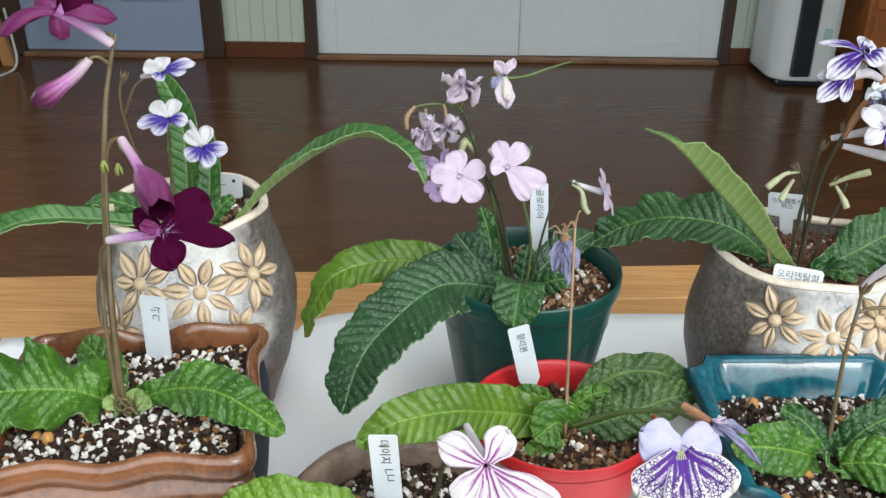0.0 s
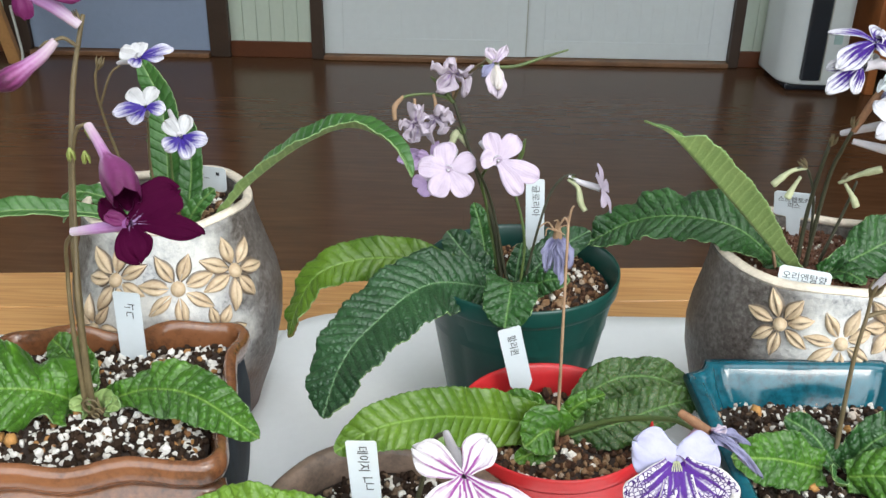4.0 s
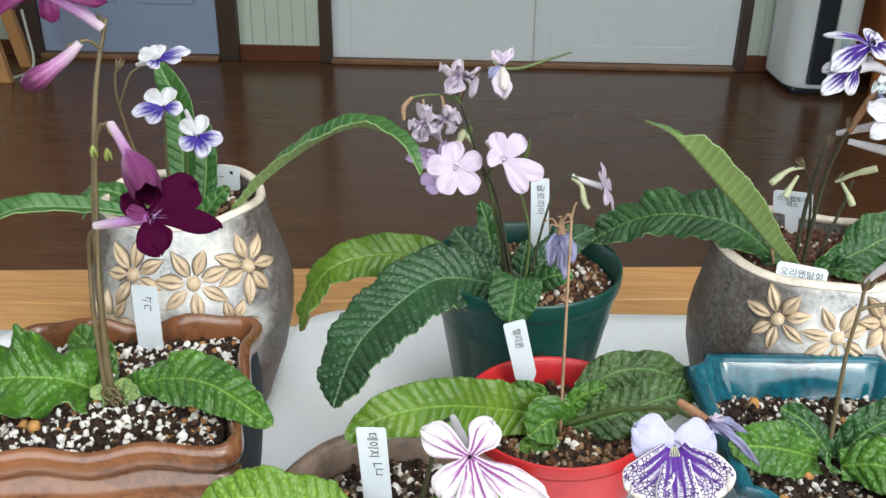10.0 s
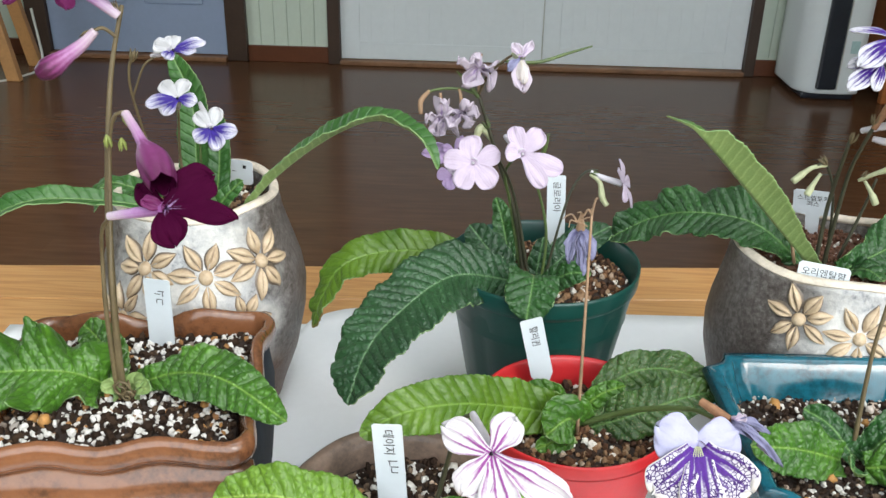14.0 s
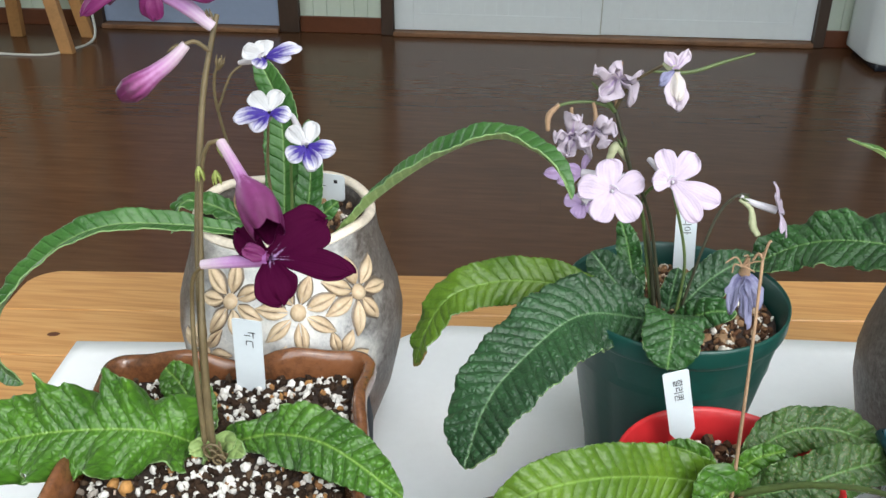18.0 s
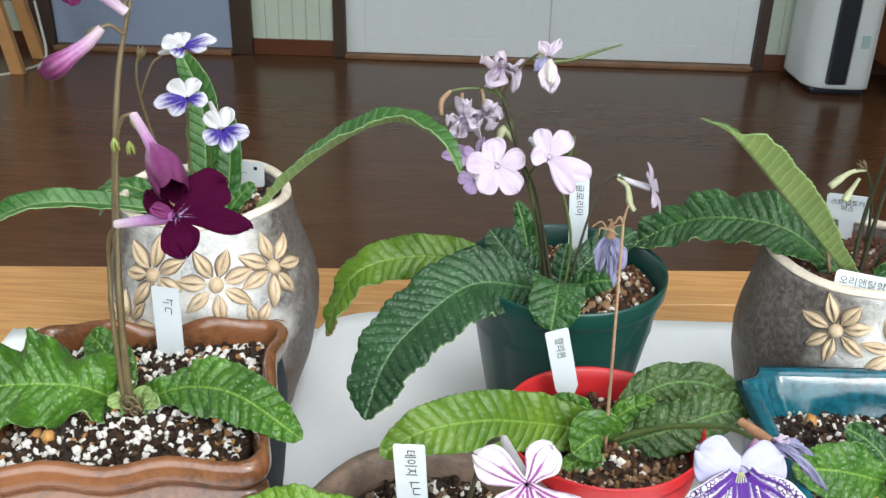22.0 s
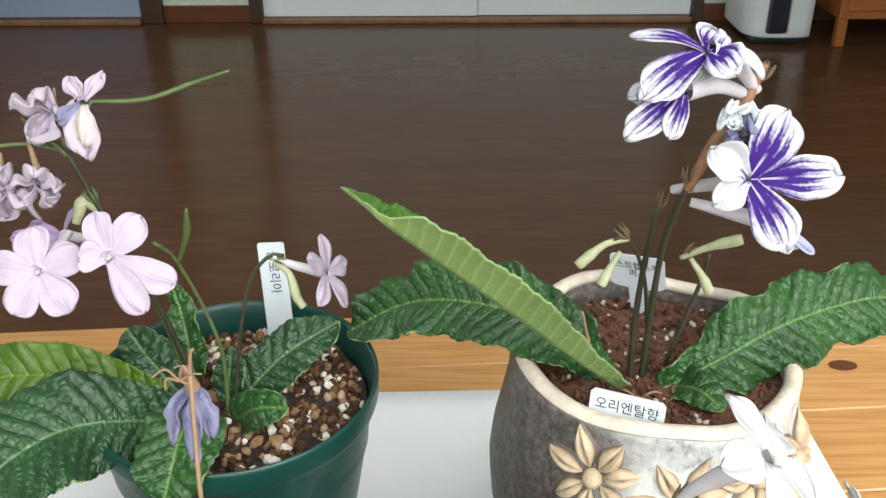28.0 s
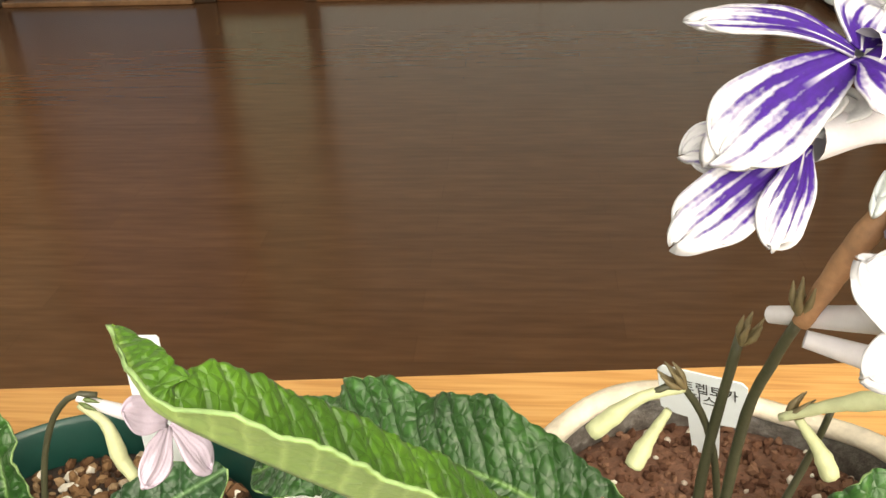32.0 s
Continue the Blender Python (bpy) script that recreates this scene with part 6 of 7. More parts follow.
def plant_c():
    p = plant((0.046, 0.69, 0.862), "cape primrose with deep green leaves and pale pink flowers")
    m = leaf_mats(M_LEAF_DARK)
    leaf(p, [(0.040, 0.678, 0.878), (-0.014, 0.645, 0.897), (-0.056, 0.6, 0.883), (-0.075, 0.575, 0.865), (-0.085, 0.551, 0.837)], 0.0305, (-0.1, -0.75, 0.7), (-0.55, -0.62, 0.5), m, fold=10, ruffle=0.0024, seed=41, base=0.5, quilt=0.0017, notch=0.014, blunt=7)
    leaf(p, [(0.02, 0.695, 0.876), (-0.01, 0.70, 0.886), (-0.045, 0.7, 0.892), (-0.079, 0.697, 0.89), (-0.108, 0.685, 0.882), (-0.124, 0.672, 0.859), (-0.132, 0.665, 0.833)], 0.0185, (-0.05, -0.8, 0.65), (-0.9, -0.55, 0.2), leaf_mats(M_LEAF_SMOOTH), fold=6, ruffle=0.002, seed=42, base=0.6, notch=0.02, quilt=0.0007, drytip=0.006)
    leaf(p, [(0.050, 0.676, 0.884), (0.049, 0.642, 0.899), (0.044, 0.614, 0.878)], 0.0208, (0.1, -0.7, 0.75), (-0.1, -0.85, 0.5), leaf_mats(M_LEAF_MID), fold=8, ruffle=0.003, seed=43, base=0.55, peak=0.5, quilt=0.0015, blunt=7.5, notch=0.03)
    leaf(p, [(0.036, 0.70, 0.868), (0.014, 0.71, 0.891), (-0.003, 0.722, 0.908)], 0.0155, (0.3, -0.85, 0.5), (0.1, -0.85, 0.5), m, seed=44, base=0.5)
    leaf(p, [(0.058, 0.70, 0.868), (0.087, 0.715, 0.894), (0.118, 0.73, 0.908)], 0.0155, (-0.2, -0.8, 0.6), (0, -0.8, 0.6), m, seed=45, base=0.5)
    leaf(p, [(0.060, 0.688, 0.868), (0.079, 0.675, 0.888), (0.097, 0.67, 0.892)], 0.0115, (0, -0.8, 0.7), (0, -0.8, 0.7), leaf_mats(M_LEAF_MID), seed=46, base=0.6)
    leaf(p, [(0.034, 0.715, 0.868), (0.026, 0.735, 0.905), (0.019, 0.745, 0.925)], 0.010, (0.1, -0.9, 0.4), (-0.2, -0.9, 0.3), leaf_mats(M_LEAF_MID), seed=47, ruffle=0.003)
    leaf(p, [(0.055, 0.70, 0.866), (0.057, 0.705, 0.885), (0.06, 0.708, 0.905)], 0.009, (0, -0.9, 0.4), (0, -0.9, 0.3), m, seed=48)
    g, dk = M_STEM_GREEN, M_STEM_DARK
    stem(p, [(0.058, 0.690, 0.865), (0.060, 0.688, 0.92), (0.046, 0.685, 0.972), (0.039, 0.675, 0.989)], (0.0013, 0.0011, 0.0010), g)
    stem(p, [(0.046, 0.685, 0.972), (0.053, 0.683, 0.989), (0.056, 0.680, 1.005)], (0.0009, 0.0016, 0.0020, 0.0008), g, "bud", "slim green bud on a side stalk", sides=8)
    stem(p, [(0.046, 0.69, 0.865), (0.034, 0.69, 0.931), (0.016, 0.688, 0.986), (0.001, 0.687, 1.032)], (0.0019, 0.0016, 0.0013), M_STEM_DARK)
    stem(p, [(0.050, 0.69, 0.865), (0.034, 0.682, 0.945), (0.020, 0.665, 0.985), (0.008, 0.655, 1.0)], (0.0014, 0.0010), dk)
    stem(p, [(0.044, 0.694, 0.865), (0.030, 0.69, 0.94), (0.024, 0.675, 0.975), (0.036, 0.652, 1.0)], (0.0014, 0.0010), g)
    stem(p, [(0.060, 0.692, 0.865), (0.072, 0.692, 0.931), (0.08, 0.694, 0.958), (0.09, 0.694, 0.971), (0.098, 0.695, 0.971)], (0.0012, 0.0010), M_STEM_DARK)
    # the branching top
    stem(p, [(0.001, 0.687, 1.032), (0.008, 0.683, 1.049), (0.018, 0.67, 1.062), (0.026, 0.655, 1.072)], (0.0012, 0.0009), M_STEM_OLIVE)
    stem(p, [(0.018, 0.672, 1.062), (0.044, 0.68, 1.060), (0.066, 0.685, 1.066), (0.084, 0.685, 1.072)], (0.0008, 0.0013, 0.0012, 0.0006), g, "seed_pod", "long thin green seed pod")
    stem(p, [(0.001, 0.687, 1.032), (-0.016, 0.684, 1.037), (-0.034, 0.68, 1.036), (-0.041, 0.679, 1.030)], (0.0011, 0.0010), g)
    stem(p, [(-0.036, 0.68, 1.036), (-0.0425, 0.679, 1.028), (-0.0425, 0.678, 1.018)], (0.0014, 0.0022, 0.0016), M_STEM_DRY)
    stem(p, [(0.001, 0.687, 1.030), (-0.008, 0.686, 1.042), (-0.016, 0.685, 1.050)], (0.0018, 0.002, 0.0006), g, "sepal")
    stem(p, [(0.001, 0.687, 1.034), (0.0005, 0.686, 1.050), (0.0025, 0.685, 1.064)], (0.001, 0.0012, 0.0006), M_STEM_DRY)
    wt = (M_P_WILT, M_STEM_DRY)
    wilted(p, (0.001, 0.684, 1.054), 0.0155, wt, 51, "faded lilac flower", (0.001, 0.687, 1.036))
    spread_flower(p, (0.0305, 0.648, 1.0700), (0.025, 0.658, 1.071), [(1.5, -17, 2, 11, M_P_CREAM, VIEW_OUT, 0.2, -0.3), (1, -22, -1, 14, M_P_WILT, VIEW_OUT, 0.1, 0.1), (-5, 10, 1, 8, M_P_WILT), (7, 12, -2, 7, M_P_WILT), (-9, -8, 2, 7, M_P_BLUEWILT)], M_TUBE_CREAM, (0.0016, 0.0026, 0.0034), name="faded_flower", label="faded lilac flower with a cream lip", seed=52, frill=0.09)
    wilted(p, (-0.027, 0.677, 1.017), 0.0165, wt, 53, "faded hanging lilac flower", (-0.028, 0.681, 1.034))
    wilted(p, (-0.011, 0.679, 1.022), 0.0155, wt, 54, "faded hanging lilac flower", (-0.014, 0.683, 1.037))
    pk, li = M_P_PINK, M_P_LILAC
    spread_flower(p, (-0.001, 0.638, 0.994), (0.004, 0.665, 1.0), [(-4, 20, -1, 17, pk), (19.5, 8, 0, 15.5, pk), (15.5, -17, 2, 17.5, pk), (-10, -18.5, 3, 16.5, pk), (-21.5, 2.5, 1, 16, pk)], M_TUBE_WHITE, seed=55, neck=0.4, frill=0.015)
    spread_flower(p, (0.0345, 0.633, 1.004), (0.022, 0.655, 1.010), [(-6.5, 20, -1, 13.5, pk), (14, 17.5, -2, 15.5, pk), (29, -11, 0, 15, pk), (16.5, -23, 3, 13.5, pk), (-12.5, 1, 3, 14, pk)], M_TUBE_WHITE, seed=56, neck=0.4, frill=0.015)
    for x, y, z in ((-0.001, 0.638, 0.994), (0.0345, 0.633, 1.004)):
        stem(p, [(x, y + 0.002, z), (x, y - 0.001, z + 0.0005), (x, y - 0.0025, z + 0.001)], (0.0009, 0.0012, 0.0008), M_TUBE_WHITE, "flower_eye", "pale throat", sides=10)
    spread_flower(p, (-0.016, 0.700, 0.980), (0.004, 0.690, 0.983), [(-26, -1, 2, 9, li), (-19, 5, -4, 9, li), (-17, -7, 6, 9, li), (5, 14, -4, 8, li, (-0.7, -0.6, 0.2)), (-10, 3, 8, 8, li)], M_TUBE_WHITE, (0.0014, 0.0026, 0.0034), seed=57)
    flower(p, (0.121, 0.694, 0.962), (0.90, -0.22, 0.36), (-0.35, 0, 0.9), five(0.0185, pk, pk, wtop=0.56, wlow=0.62, bend=-0.05), (0.092, 0.694, 0.971), M_TUBE_WHITE, (0.0014, 0.0024, 0.0036), r0=0.001, seed=58, neck=0.36)
    spread_flower(p, (-0.0165, 0.668, 0.971), (0.012, 0.69, 0.985), [(-12, 3, 0, 10, li), (-4, -9, 3, 11, li), (8, -3, 2, 9, li), (0, 8, -3, 9, pk)], M_TUBE_WHITE, (0.0012, 0.0024, 0.0032), seed=59)
    stem(p, [(0.092, 0.694, 0.968), (0.100, 0.692, 0.962), (0.103, 0.69, 0.950), (0.107, 0.688, 0.944)], (0.0012, 0.0018, 0.0028, 0.002), M_TUBE_CREAM, "bud", "cream unopened bud")
    stem(p, [(0.012, 0.69, 0.995), (0.004, 0.688, 1.006), (0.001, 0.686, 1.0), (-0.001, 0.684, 0.995)], (0.0012, 0.0024, 0.0032, 0.002), M_TUBE_CREAM, "bud", "cream unopened bud")
    calyx(p, (0.092, 0.694, 0.970), (0.8, 0, -0.3), 0.007, g)
    calyx(p, (0.010, 0.688, 1.004), (-0.4, 0, 0.9), 0.009, g)


def plant_d():
    p = plant((0.083, 0.565, 0.812), "cape primrose with broad green leaves and a dry flower stalk")
    b, m = leaf_mats(M_LEAF_BRIGHT), leaf_mats(M_LEAF_MID)
    leaf(p, [(0.085, 0.57, 0.822), (0.039, 0.55, 0.842), (-0.003, 0.52, 0.864), (-0.041, 0.5, 0.868), (-0.067, 0.49, 0.856)], 0.0205, (0, -0.85, 0.6), (-0.2, -0.75, 0.65), leaf_mats(M_LEAF_SMOOTH), fold=8, ruffle=0.002, seed=61, base=0.6, notch=0.015, quilt=0.0011)
    leaf(p, [(0.092, 0.580, 0.820), (0.112, 0.598, 0.836), (0.138, 0.606, 0.844), (0.168, 0.604, 0.842), (0.200, 0.594, 0.826)], 0.0155, (0, -0.75, 0.7), (0.3, -0.7, 0.65), leaf_mats(M_LEAF_DUSTY), fold=8, ruffle=0.003, seed=62, base=0.5)
    leaf(p, [(0.092, 0.563, 0.818), (0.124, 0.562, 0.832), (0.154, 0.570, 0.841), (0.184, 0.582, 0.842)], 0.0185, (0, -0.8, 0.65), (0.2, -0.7, 0.7), leaf_mats(M_LEAF_DUSTY), fold=10, ruffle=0.003, seed=63, base=0.5)
    leaf(p, [(0.084, 0.558, 0.822), (0.074, 0.545, 0.838), (0.058, 0.534, 0.831)], 0.0185, (0.0, -0.85, 0.6), (-0.1, -0.9, 0.45), b, fold=8, seed=64, base=0.65, blunt=4.5, quilt=0.0017)
    leaf(p, [(0.085, 0.575, 0.822), (0.100, 0.580, 0.836), (0.118, 0.58, 0.845)], 0.008, (0, -0.7, 0.7), (0, -0.7, 0.7), b, seed=65)
    leaf(p, [(0.080, 0.58, 0.822), (0.062, 0.585, 0.834), (0.045, 0.588, 0.836)], 0.008, (0, -0.7, 0.7), (0, -0.7, 0.7), b, seed=66)
    leaf(p, [(0.078, 0.553, 0.818), (0.066, 0.540, 0.822), (0.052, 0.535, 0.818)], 0.009, (0, -0.7, 0.7), (0, -0.7, 0.7), b, seed=67)
    stem(p, [(0.082, 0.552, 0.82), (0.081, 0.565, 0.922), (0.081, 0.579, 0.986)], (0.0014, 0.0011, 0.0009), M_STEM_DRY, label="dry straw-coloured flower stalk")
    for q in ((0.076, 0.58, 0.980), (0.084, 0.578, 0.994)):
        stem(p, [(0.081, 0.578, 0.982), tuple((np.array(q) + (0.081, 0.578, 0.99)) / 2), q], (0.0009, 0.0007), M_STEM_DRY)
    bw = M_P_BLUEWILT
    spread_flower(p, (0.0760, 0.592, 0.965), (0.0755, 0.588, 0.978), [(-6, -20, 2, 9, bw, (-0.6, -0.7, 0.3), 0.2, 0.3), (1, -26, 4, 8, bw, VIEW_OUT, 0.15, -0.4), (6, -18, 0, 9, bw, (0.6, -0.7, 0.2), 0.2, 0.3), (-3, -18, -4, 8, bw, (-0.8, -0.3, 0.1), 0.1, 0.3), (4, -16, 6, 7, bw, (0.3, -0.9, 0.2), 0.25, -0.3)], M_STEM_DRY, (0.0012, 0.0022, 0.0034), name="faded_flower", label="shrivelled blue flower hanging down", seed=68, neck=0.7, frill=0.2)
    for k in range(5):
        a = k * 1.25
        stem(p, [(0.073, 0.587, 0.972), (0.073 + 0.006 * math.cos(a), 0.586, 0.976 + 0.004 * math.sin(a)), (0.073 + 0.011 * math.cos(a + 0.4), 0.585, 0.974 + 0.006 * math.sin(a + 0.5))], (0.0007, 0.0004), M_STEM_DRY, "dry_thread", sides=6)
    # the netted flower in front
    stem(p, [(0.085, 0.562, 0.822), (0.12, 0.545, 0.848), (0.150, 0.52, 0.868), (0.160, 0.49, 0.882)], (0.0024, 0.0020, 0.0016), M_STEM_GREEN)
    lav, net = M_P_LAVENDER, M_P_PANSY
    spread_flower(p, (0.1335, 0.432, 0.902), (0.160, 0.488, 0.884), [(-23, 11, -1, 27, lav, VIEW_OUT, 0.06, -0.06), (21, 11, -1, 24, lav, VIEW_OUT, 0.06, -0.06), (-24, -25, 3, 25, net), (29, -22, 2, 26, net), (3, -41, 4, 25, net)], M_TUBE_MAGENTA, (0.0024, 0.004, 0.0050), seed=69, neck=0.6, frill=0.045)
    for k in (-2, -1, 0, 1, 2):
        stem(p, [(0.1335 + 0.0006 * k, 0.4325, 0.9035), (0.1335 + 0.0013 * k, 0.4295, 0.9000), (0.1335 + 0.0018 * k, 0.4265, 0.8940)], (0.0003, 0.0004, 0.0001), M_TUBE_CREAM, "throat_stripe", sides=6)
    spread_flower(p, (0.164, 0.478, 0.890), (0.149, 0.493, 0.893), [(10, -8, 3, 6, bw, VIEW_OUT, 0.3, 0.4), (18, -13, 1, 5, bw, (0.3, -0.5, 0.8), 0.3, -0.4), (20, -6, -3, 5, bw, (0, -0.4, 0.9), 0.2, 0.5), (24, -20, 2, 4.5, bw, (0.4, -0.8, 0.4), 0.25, 0.4), (8, 3, 0, 6, M_P_WILT, VIEW_OUT, 0.2, 0.4)], M_STEM_TAN, (0.0026, 0.0032, 0.0030), name="faded_flower", label="curled faded blue flower", seed=70, neck=0.7, frill=0.22)


def plant_e():
    p = plant((-0.24, 0.53, 0.84), "cape primrose with a tall stem and burgundy flowers")
    b = leaf_mats(M_LEAF_BRIGHT)
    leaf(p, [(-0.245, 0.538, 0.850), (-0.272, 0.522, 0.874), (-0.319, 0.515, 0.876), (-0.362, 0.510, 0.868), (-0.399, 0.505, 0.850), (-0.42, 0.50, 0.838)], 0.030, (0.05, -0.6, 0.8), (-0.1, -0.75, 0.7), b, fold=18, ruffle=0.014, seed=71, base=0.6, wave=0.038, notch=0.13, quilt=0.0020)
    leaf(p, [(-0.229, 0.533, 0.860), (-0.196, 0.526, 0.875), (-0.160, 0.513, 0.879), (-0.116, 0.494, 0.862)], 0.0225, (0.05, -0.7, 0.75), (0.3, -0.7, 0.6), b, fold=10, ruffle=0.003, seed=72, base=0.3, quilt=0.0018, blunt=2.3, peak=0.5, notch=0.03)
    leaf(p, [(-0.25, 0.55, 0.85), (-0.272, 0.575, 0.866), (-0.29, 0.59, 0.872)], 0.016, (0.1, -0.8, 0.6), (0, -0.8, 0.6), b, seed=73, base=0.6)
    leaf(p, [(-0.236, 0.545, 0.85), (-0.222, 0.54, 0.862), (-0.206, 0.537, 0.862)], 0.008, (0, -0.7, 0.7), (0, -0.7, 0.7), b, seed=74)
    for q, w in (((-0.221, 0.522, 0.869), 0.008), ((-0.214, 0.516, 0.866), 0.007), ((-0.247, 0.514, 0.866), 0.008)):
        leaf(p, [(-0.236, 0.532, 0.848), tuple((np.array((-0.236, 0.532, 0.852)) + q) / 2 + np.array((0, 0, 0.004))), q], w, (0, -0.7, 0.7), (0, -0.7, 0.7), [M_LEAF_UNDER, M_LEAF_UNDER, M_LEAF_EDGE], seed=int(w * 9000), base=0.6, label="young pale leaf")
    ol = M_STEM_OLIVE
    stem(p, [(-0.241, 0.53, 0.845), (-0.2375, 0.53, 0.912), (-0.239, 0.55, 0.989), (-0.233, 0.565, 1.064), (-0.225, 0.573, 1.103), (-0.222, 0.574, 1.113)], (0.0027, 0.0026, 0.0024, 0.0019, 0.0014), ol)
    stem(p, [(-0.2385, 0.528, 0.845), (-0.2362, 0.530, 0.932), (-0.2365, 0.545, 0.983), (-0.233, 0.552, 1.030), (-0.227, 0.55, 1.048), (-0.219, 0.546, 1.053)], (0.0022, 0.0021, 0.0016, 0.0012), ol)
    stem(p, [(-0.2425, 0.527, 0.845), (-0.2405, 0.526, 0.92), (-0.239, 0.530, 0.962), (-0.232, 0.521, 0.984), (-0.222, 0.512, 0.996)], (0.002, 0.0018, 0.0014, 0.0012), ol)
    stem(p, [(-0.227, 0.571, 1.094), (-0.233, 0.567, 1.100), (-0.238, 0.564, 1.099)], (0.0013, 0.0011), ol)
    wine, mag, tb = M_P_WINE, M_P_MAGENTA, M_TUBE_MAGENTA
    # flower at the top, seen from the side and below
    spread_flower(p, (-0.251, 0.560, 1.1315), (-0.2245, 0.5715, 1.107), [(-31, -19, 6, 14, mag, (-0.2, -0.5, 0.9), 0.22, -0.3), (-25, -8, -8, 13, mag, (-0.1, -0.6, 0.8), 0.15, -0.1), (1, -17, -8, 13, mag, (0, -0.8, 0.5), 0.1, -0.1), (20, 9, -2, 20, wine, (-0.3, -0.8, 0.5), 0.25, -0.15), (33, -5, -8, 13, mag, (0.1, -0.7, 0.6), 0.22, -0.2), (-14, 7, -4, 16, mag, (-0.3, -0.5, 0.8), 0.1, -0.1)], M_TUBE_LILAC, (0.0030, 0.0044, 0.0058), seed=75, sag=0.0015, neck=0.62)
    calyx(p, (-0.225, 0.572, 1.106), (-0.3, 0, 0.9), 0.010, ol)
    # closed bud
    stem(p, [(-0.237, 0.564, 1.099), (-0.245, 0.561, 1.091), (-0.254, 0.558, 1.0845), (-0.262, 0.555, 1.079), (-0.268, 0.553, 1.0755), (-0.272, 0.552, 1.0735)], (0.0026, 0.0032, 0.0037, 0.0042, 0.0046, 0.0058, 0.0070, 0.0070, 0.0042), M_TUBE_BUD, "bud", "closed magenta bud", sides=14, knobs=0.01)
    calyx(p, (-0.239, 0.564, 1.099), (-0.6, 0, -0.5), 0.009, ol)
    # half-open flower, looking down
    bell(p, [(-0.2175, 0.546, 1.052), (-0.208, 0.535, 1.045), (-0.197, 0.521, 1.037), (-0.189, 0.5115, 1.0310), (-0.181, 0.4985, 1.0250)], (0.0028, 0.0029, 0.0030, 0.0032, 0.0036, 0.0072, 0.0098, 0.0104, 0.0096, 0.0076), 0.005, M_TUBE_BELL, M_P_WINE, "flower", "half-open magenta flower with a dark throat", 76)
    calyx(p, (-0.219, 0.546, 1.053), (0.4, -0.2, -0.6), 0.009, M_CALYX)
    # wide open flower
    thr = M_P_THROAT
    spread_flower(p, (-0.182, 0.501, 1.0080), (-0.222, 0.511, 0.997), [(-20, 12, -5, 15, wine), (25, 21, -5, 27, thr, (0.1, -0.8, 0.6)), (-12, 4, 6, 9, mag), (41, -4, 2, 16, thr, (0.1, -0.6, 0.8)), (8, -22, 7, 22, thr, (0, -0.7, 0.7), 0.2, 0.05)], M_TUBE_LILAC, (0.0026, 0.0034, 0.0042), seed=77, neck=0.4, frill=0.055)
    for q in ((-0.232, 0.547, 1.037), (-0.222, 0.545, 1.036)):
        calyx(p, q, (0.1, -0.1, -1), 0.008, M_CALYX)
    for cx, cz, rad in ((-0.2345, 0.866, 0.0056), (-0.231, 0.860, 0.0042)):
        stem(p, [(cx + (rad - 0.0003 * k) * math.cos(k * 0.9), 0.518 - 0.0004 * k, cz + (rad - 0.0003 * k) * math.sin(k * 0.9)) for k in range(10)], (0.0009, 0.0006), M_STEM_OLIVE, "curled_thread", "curled dry flower thread", sides=6)
    for k in range(5):
        a = k * 1.3
        stem(p, [(-0.236 + 0.004 * math.cos(a), 0.524, 0.853), (-0.234 + 0.008 * math.cos(a), 0.520, 0.863 + 0.002 * k), (-0.228, 0.521 + 0.003 * math.sin(a), 0.858)], (0.0007, 0.0005), M_STEM_OLIVE, "dry_thread")


def plant_f():
    p = plant((-0.03, 0.45, 0.805), "cape primrose with lime-green leaves and a magenta-striped flower")
    b = leaf_mats(M_LEAF_LIME)
    leaf(p, [(-0.045, 0.445, 0.812), (-0.075, 0.432, 0.842), (-0.111, 0.43, 0.855), (-0.150, 0.435, 0.846)], 0.021, (0, -0.6, 0.8), (-0.2, -0.65, 0.75), b, fold=8, ruffle=0.002, seed=81, base=0.5)
    leaf(p, [(-0.015, 0.44, 0.812), (0.015, 0.415, 0.848), (0.045, 0.408, 0.862), (0.079, 0.415, 0.852)], 0.020, (0, -0.6, 0.8), (0.2, -0.65, 0.75), b, fold=8, ruffle=0.002, seed=82, base=0.5)
    leaf(p, [(-0.02, 0.455, 0.812), (-0.005, 0.452, 0.828), (0.012, 0.45, 0.832)], 0.011, (0, -0.7, 0.7), (0, -0.7, 0.7), leaf_mats(M_LEAF_BRIGHT), seed=83)
    stem(p, [(-0.02, 0.45, 0.81), (-0.010, 0.452, 0.86), (-0.002, 0.44, 0.905), (0.006, 0.41, 0.935)], (0.0018, 0.0015, 0.0013), M_STEM_DARK)
    st = M_P_STRIPE
    spread_flower(p, (0.0155, 0.363, 0.9455), (0.006, 0.408, 0.936), [(-23.5, 12, -1, 17, st), (11, 17.5, -3, 17, st), (-13, -19, 3, 20, st), (38, -19.5, 1, 17, st), (8, -35, 4, 21, st)], M_TUBE_WHITE, (0.002, 0.0030, 0.0036), seed=84, neck=0.3, frill=0.04)
    for k in range(6):
        a = 2 * math.pi * k / 6
        stem(p, [(-0.045, 0.432, 0.815), (-0.045 + 0.006 * math.cos(a), 0.428 + 0.006 * math.sin(a), 0.824), (-0.045 + 0.008 * math.cos(a + 0.7), 0.428 + 0.008 * math.sin(a + 0.7), 0.816)], (0.001, 0.0007), M_STEM_OLIVE, "dry_thread")


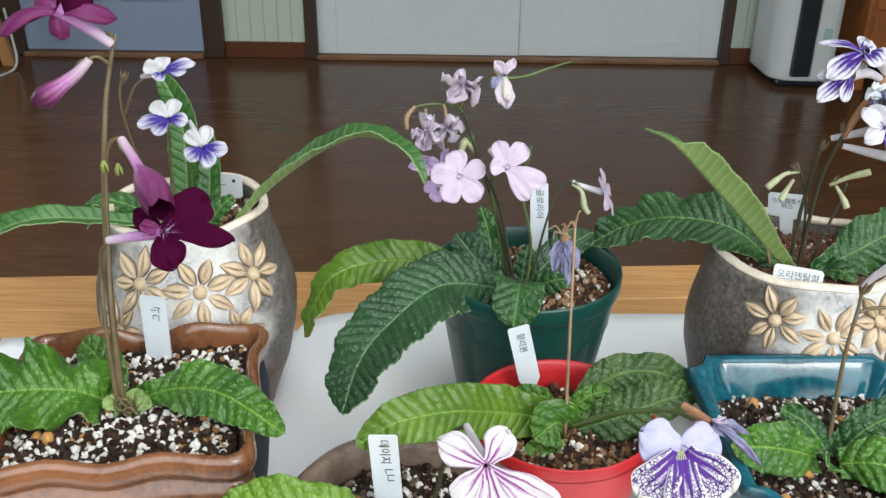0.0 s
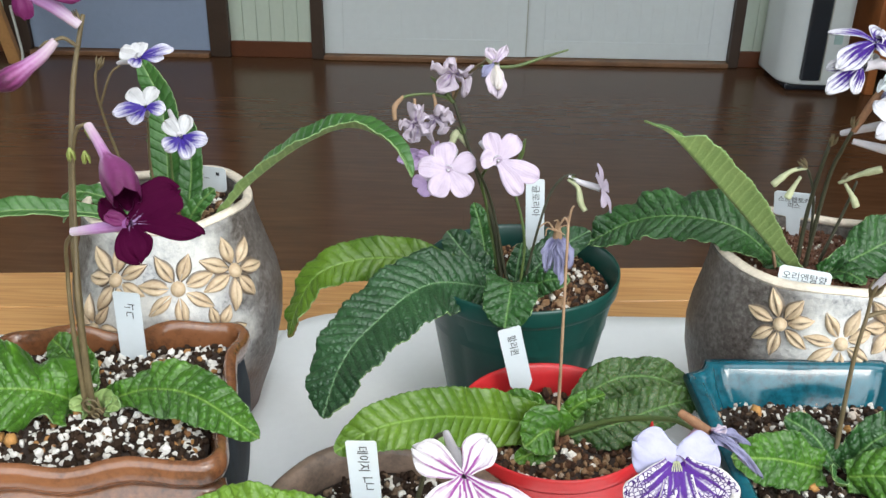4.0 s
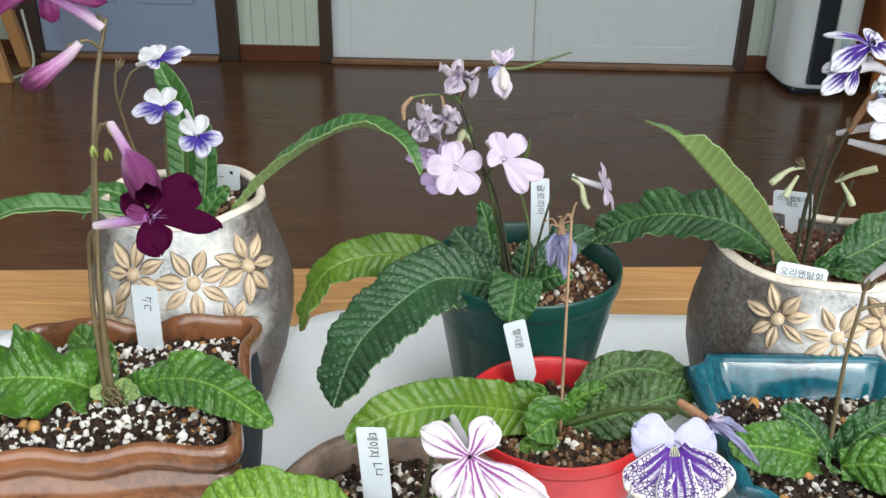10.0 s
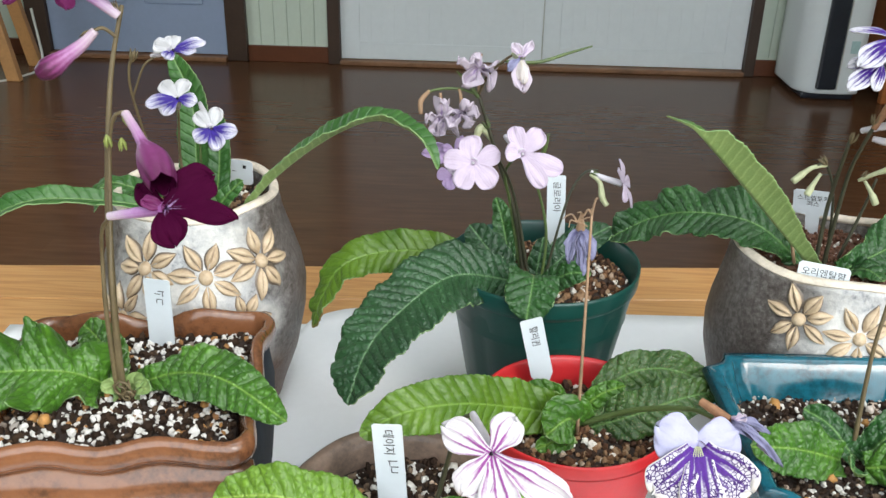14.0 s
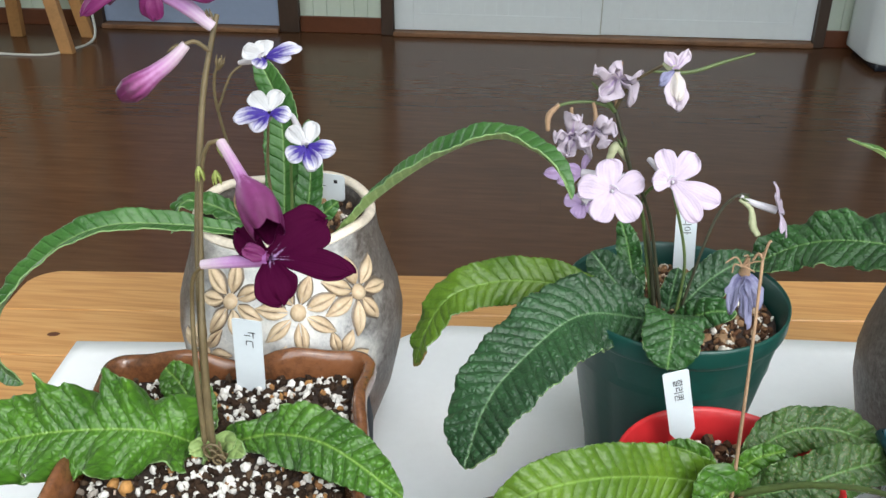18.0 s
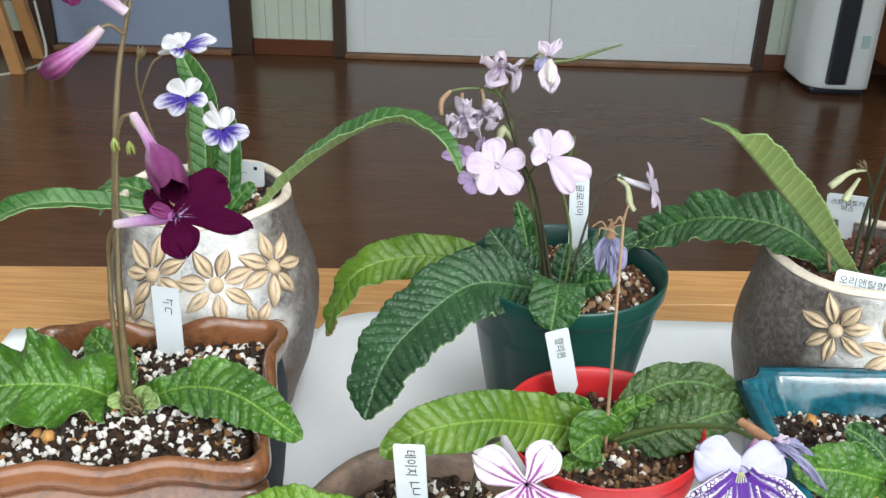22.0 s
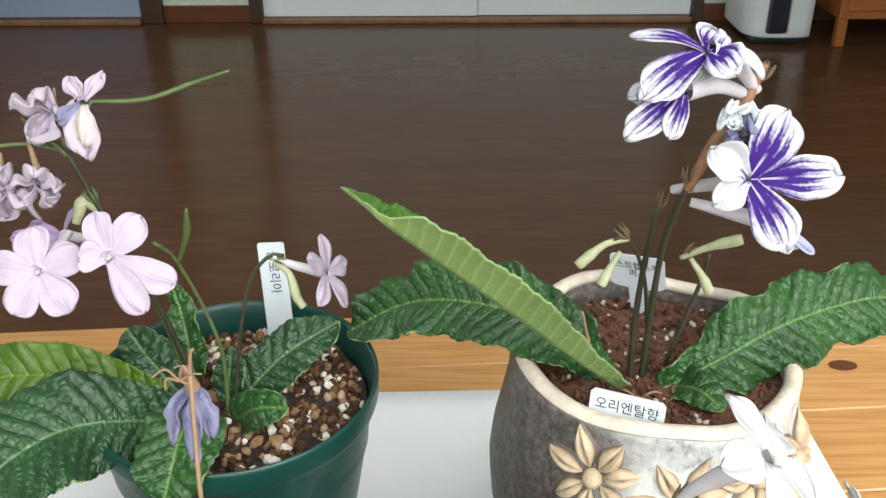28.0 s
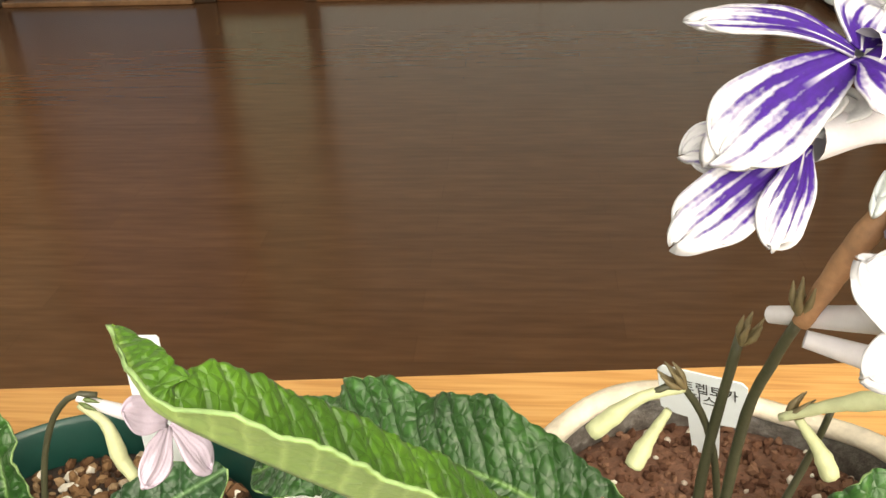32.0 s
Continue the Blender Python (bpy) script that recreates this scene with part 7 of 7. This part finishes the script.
def plant_g():
    p = plant((0.262, 0.517, 0.83), "cape primrose with crinkled leaves and white flowers on a brown stem")
    m = leaf_mats(M_LEAF_MID)
    leaf(p, [(0.25, 0.506, 0.843), (0.213, 0.49, 0.862), (0.183, 0.485, 0.866)], 0.0185, (0.05, -0.8, 0.65), (-0.1, -0.8, 0.6), leaf_mats(M_LEAF_BRIGHT), fold=8, ruffle=0.003, seed=91, base=0.6, quilt=0.0017)
    leaf(p, [(0.262, 0.51, 0.84), (0.246, 0.522, 0.858), (0.229, 0.53, 0.866)], 0.0105, (0.2, -0.8, 0.6), (0, -0.8, 0.6), m, seed=92, base=0.6)
    leaf(p, [(0.265, 0.51, 0.84), (0.286, 0.515, 0.862), (0.318, 0.52, 0.874), (0.345, 0.522, 0.866)], 0.016, (-0.1, -0.8, 0.6), (0, -0.8, 0.65), m, seed=93, base=0.5, quilt=0.0017, blunt=3)
    leaf(p, [(0.264, 0.50, 0.842), (0.284, 0.488, 0.852), (0.313, 0.478, 0.846), (0.33, 0.472, 0.836)], 0.019, (0, -0.75, 0.7), (0.1, -0.75, 0.7), leaf_mats(M_LEAF_BRIGHT), seed=94, base=0.55, quilt=0.0017, blunt=3)
    leaf(p, [(0.256, 0.50, 0.842), (0.254, 0.493, 0.848), (0.250, 0.487, 0.850)], 0.008, (0, -0.7, 0.7), (0, -0.7, 0.7), m, seed=95)
    stem(p, [(0.262, 0.517, 0.835), (0.260, 0.52, 0.913), (0.264, 0.525, 0.949), (0.264, 0.526, 0.965)], (0.0018, 0.0014, 0.0012), M_STEM_OLIVE)
    stem(p, [(0.264, 0.525, 0.947), (0.272, 0.525, 0.950), (0.28, 0.525, 0.951), (0.288, 0.525, 0.951)], (0.0015, 0.0012), M_STEM_OLIVE)
    for q, d in (((0.264, 0.526, 0.960), (0.3, 0, 1)), ((0.284, 0.525, 0.951), (1, 0, 0.1))):
        calyx(p, q, d, 0.012, M_STEM_OLIVE)
    wh = [(-40, 0.020, 0.015, -0.2, 0.1, M_P_WHITE), (40, 0.020, 0.015, -0.2, 0.1, M_P_WHITE), (-110, 0.018, 0.015, -0.3, 0.1, M_P_WHITE), (110, 0.018, 0.015, -0.3, 0.1, M_P_WHITE), (180, 0.020, 0.015, -0.2, 0.1, M_P_WHITE)]
    flower(p, (0.287, 0.512, 0.999), (0.55, -0.3, 0.75), (-0.5, 0, 0.7), wh, (0.264, 0.526, 0.966), M_TUBE_WHITE, (0.0016, 0.0032, 0.0058), seed=96)
    flower(p, (0.326, 0.515, 0.953), (0.95, -0.2, 0.1), (0, 0, 1), wh, (0.290, 0.525, 0.951), M_TUBE_WHITE, (0.0016, 0.0036, 0.0058), seed=97)


for build in (plant_a, plant_b, plant_c, plant_d, plant_e, plant_f, plant_g):
    build()

# ---- labels ----
plant_label((-0.2434, 0.599, 0.9085), (-0.2237, 0.598, 0.9075), (-0.2370, 0.602, 0.845), 0.0202, 0.075, "", "white plastic plant label with faint illegible pencil strokes", 0, 0.0085, 0.2, strokes=[(0.003, -0.010, 0.005, 0.0006), (0.004, -0.0125, 0.0006, 0.004), (0.0, -0.0125, 0.0045, 0.0006), (0.001, -0.017, 0.004, 0.0006), (0.0035, -0.0195, 0.0006, 0.005), (-0.001, -0.019, 0.0006, 0.003)])
plant_label((0.0644, 0.775, 0.9355), (0.0812, 0.775, 0.9362), (0.0745, 0.766, 0.865), 0.0166, 0.082, "글로리아", "white plastic plant label with soil stains", -90, 0.0078, 0.24)
plant_label((0.0384, 0.5985, 0.8845), (0.0545, 0.6010, 0.8885), (0.0560, 0.608, 0.820), 0.0172, 0.068, "할리퀸", "white plastic plant label leaning in the red pot", -90, 0.0070, 0.24)
plant_label((-0.0562, 0.4665, 0.8832), (-0.0375, 0.466, 0.8840), (-0.0480, 0.474, 0.805), 0.0190, 0.080, "데이지", "white plastic plant label with dark handwriting", -90, 0.0078, 0.18, strokes=[(0.002, -0.030, 0.006, 0.0006), (0.000, -0.032, 0.0006, 0.004), (0.003, -0.035, 0.005, 0.0006), (0.001, -0.038, 0.0006, 0.004), (0.003, -0.040, 0.004, 0.0006)])
plant_label((0.2543, 0.6538, 0.9185), (0.2885, 0.640, 0.9185), (0.268, 0.634, 0.868), 0.022, 0.050, "오리엔탈향", "short white plant label with black handwriting", 0, 0.0070, 0.15, head=(0.0187, 0.018))
plant_label((0.2777, 0.7600, 0.9370), (0.3064, 0.745, 0.9400), (0.290, 0.764, 0.88), 0.012, 0.060, "스트렙토카\n퍼스", "wide white plant label with two lines of handwriting", 0, 0.0058, 0.17, head=(0.0165, 0.023))
plant_label((-0.2297, 0.767, 0.9448), (-0.1991, 0.763, 0.9432), (-0.213, 0.768, 0.89), 0.013, 0.060, "", "pale plant label with a smudged pencil mark", 0, 0.008, 0.2, head=(0.0155, 0.023), strokes=[(-0.008, -0.008, 0.006, 0.0005), (-0.006, -0.010, 0.0005, 0.008), (-0.002, -0.011, 0.004, 0.0005), (0.008, -0.006, 0.003, 0.003)])
plant_label((0.2655, 0.431, 0.8600), (0.3085, 0.4345, 0.8580), (0.2845, 0.424, 0.815), 0.030, 0.055, "", "white card label with a thin red border", 0, 0.008, 0.2, head=(0.024, 0.030), strokes=[(0.0, -0.003, 0.042, 0.0006), (-0.021, -0.014, 0.0006, 0.022), (0.021, -0.014, 0.0006, 0.022), (0.0, -0.025, 0.042, 0.0006)], ink=M_REDINK)
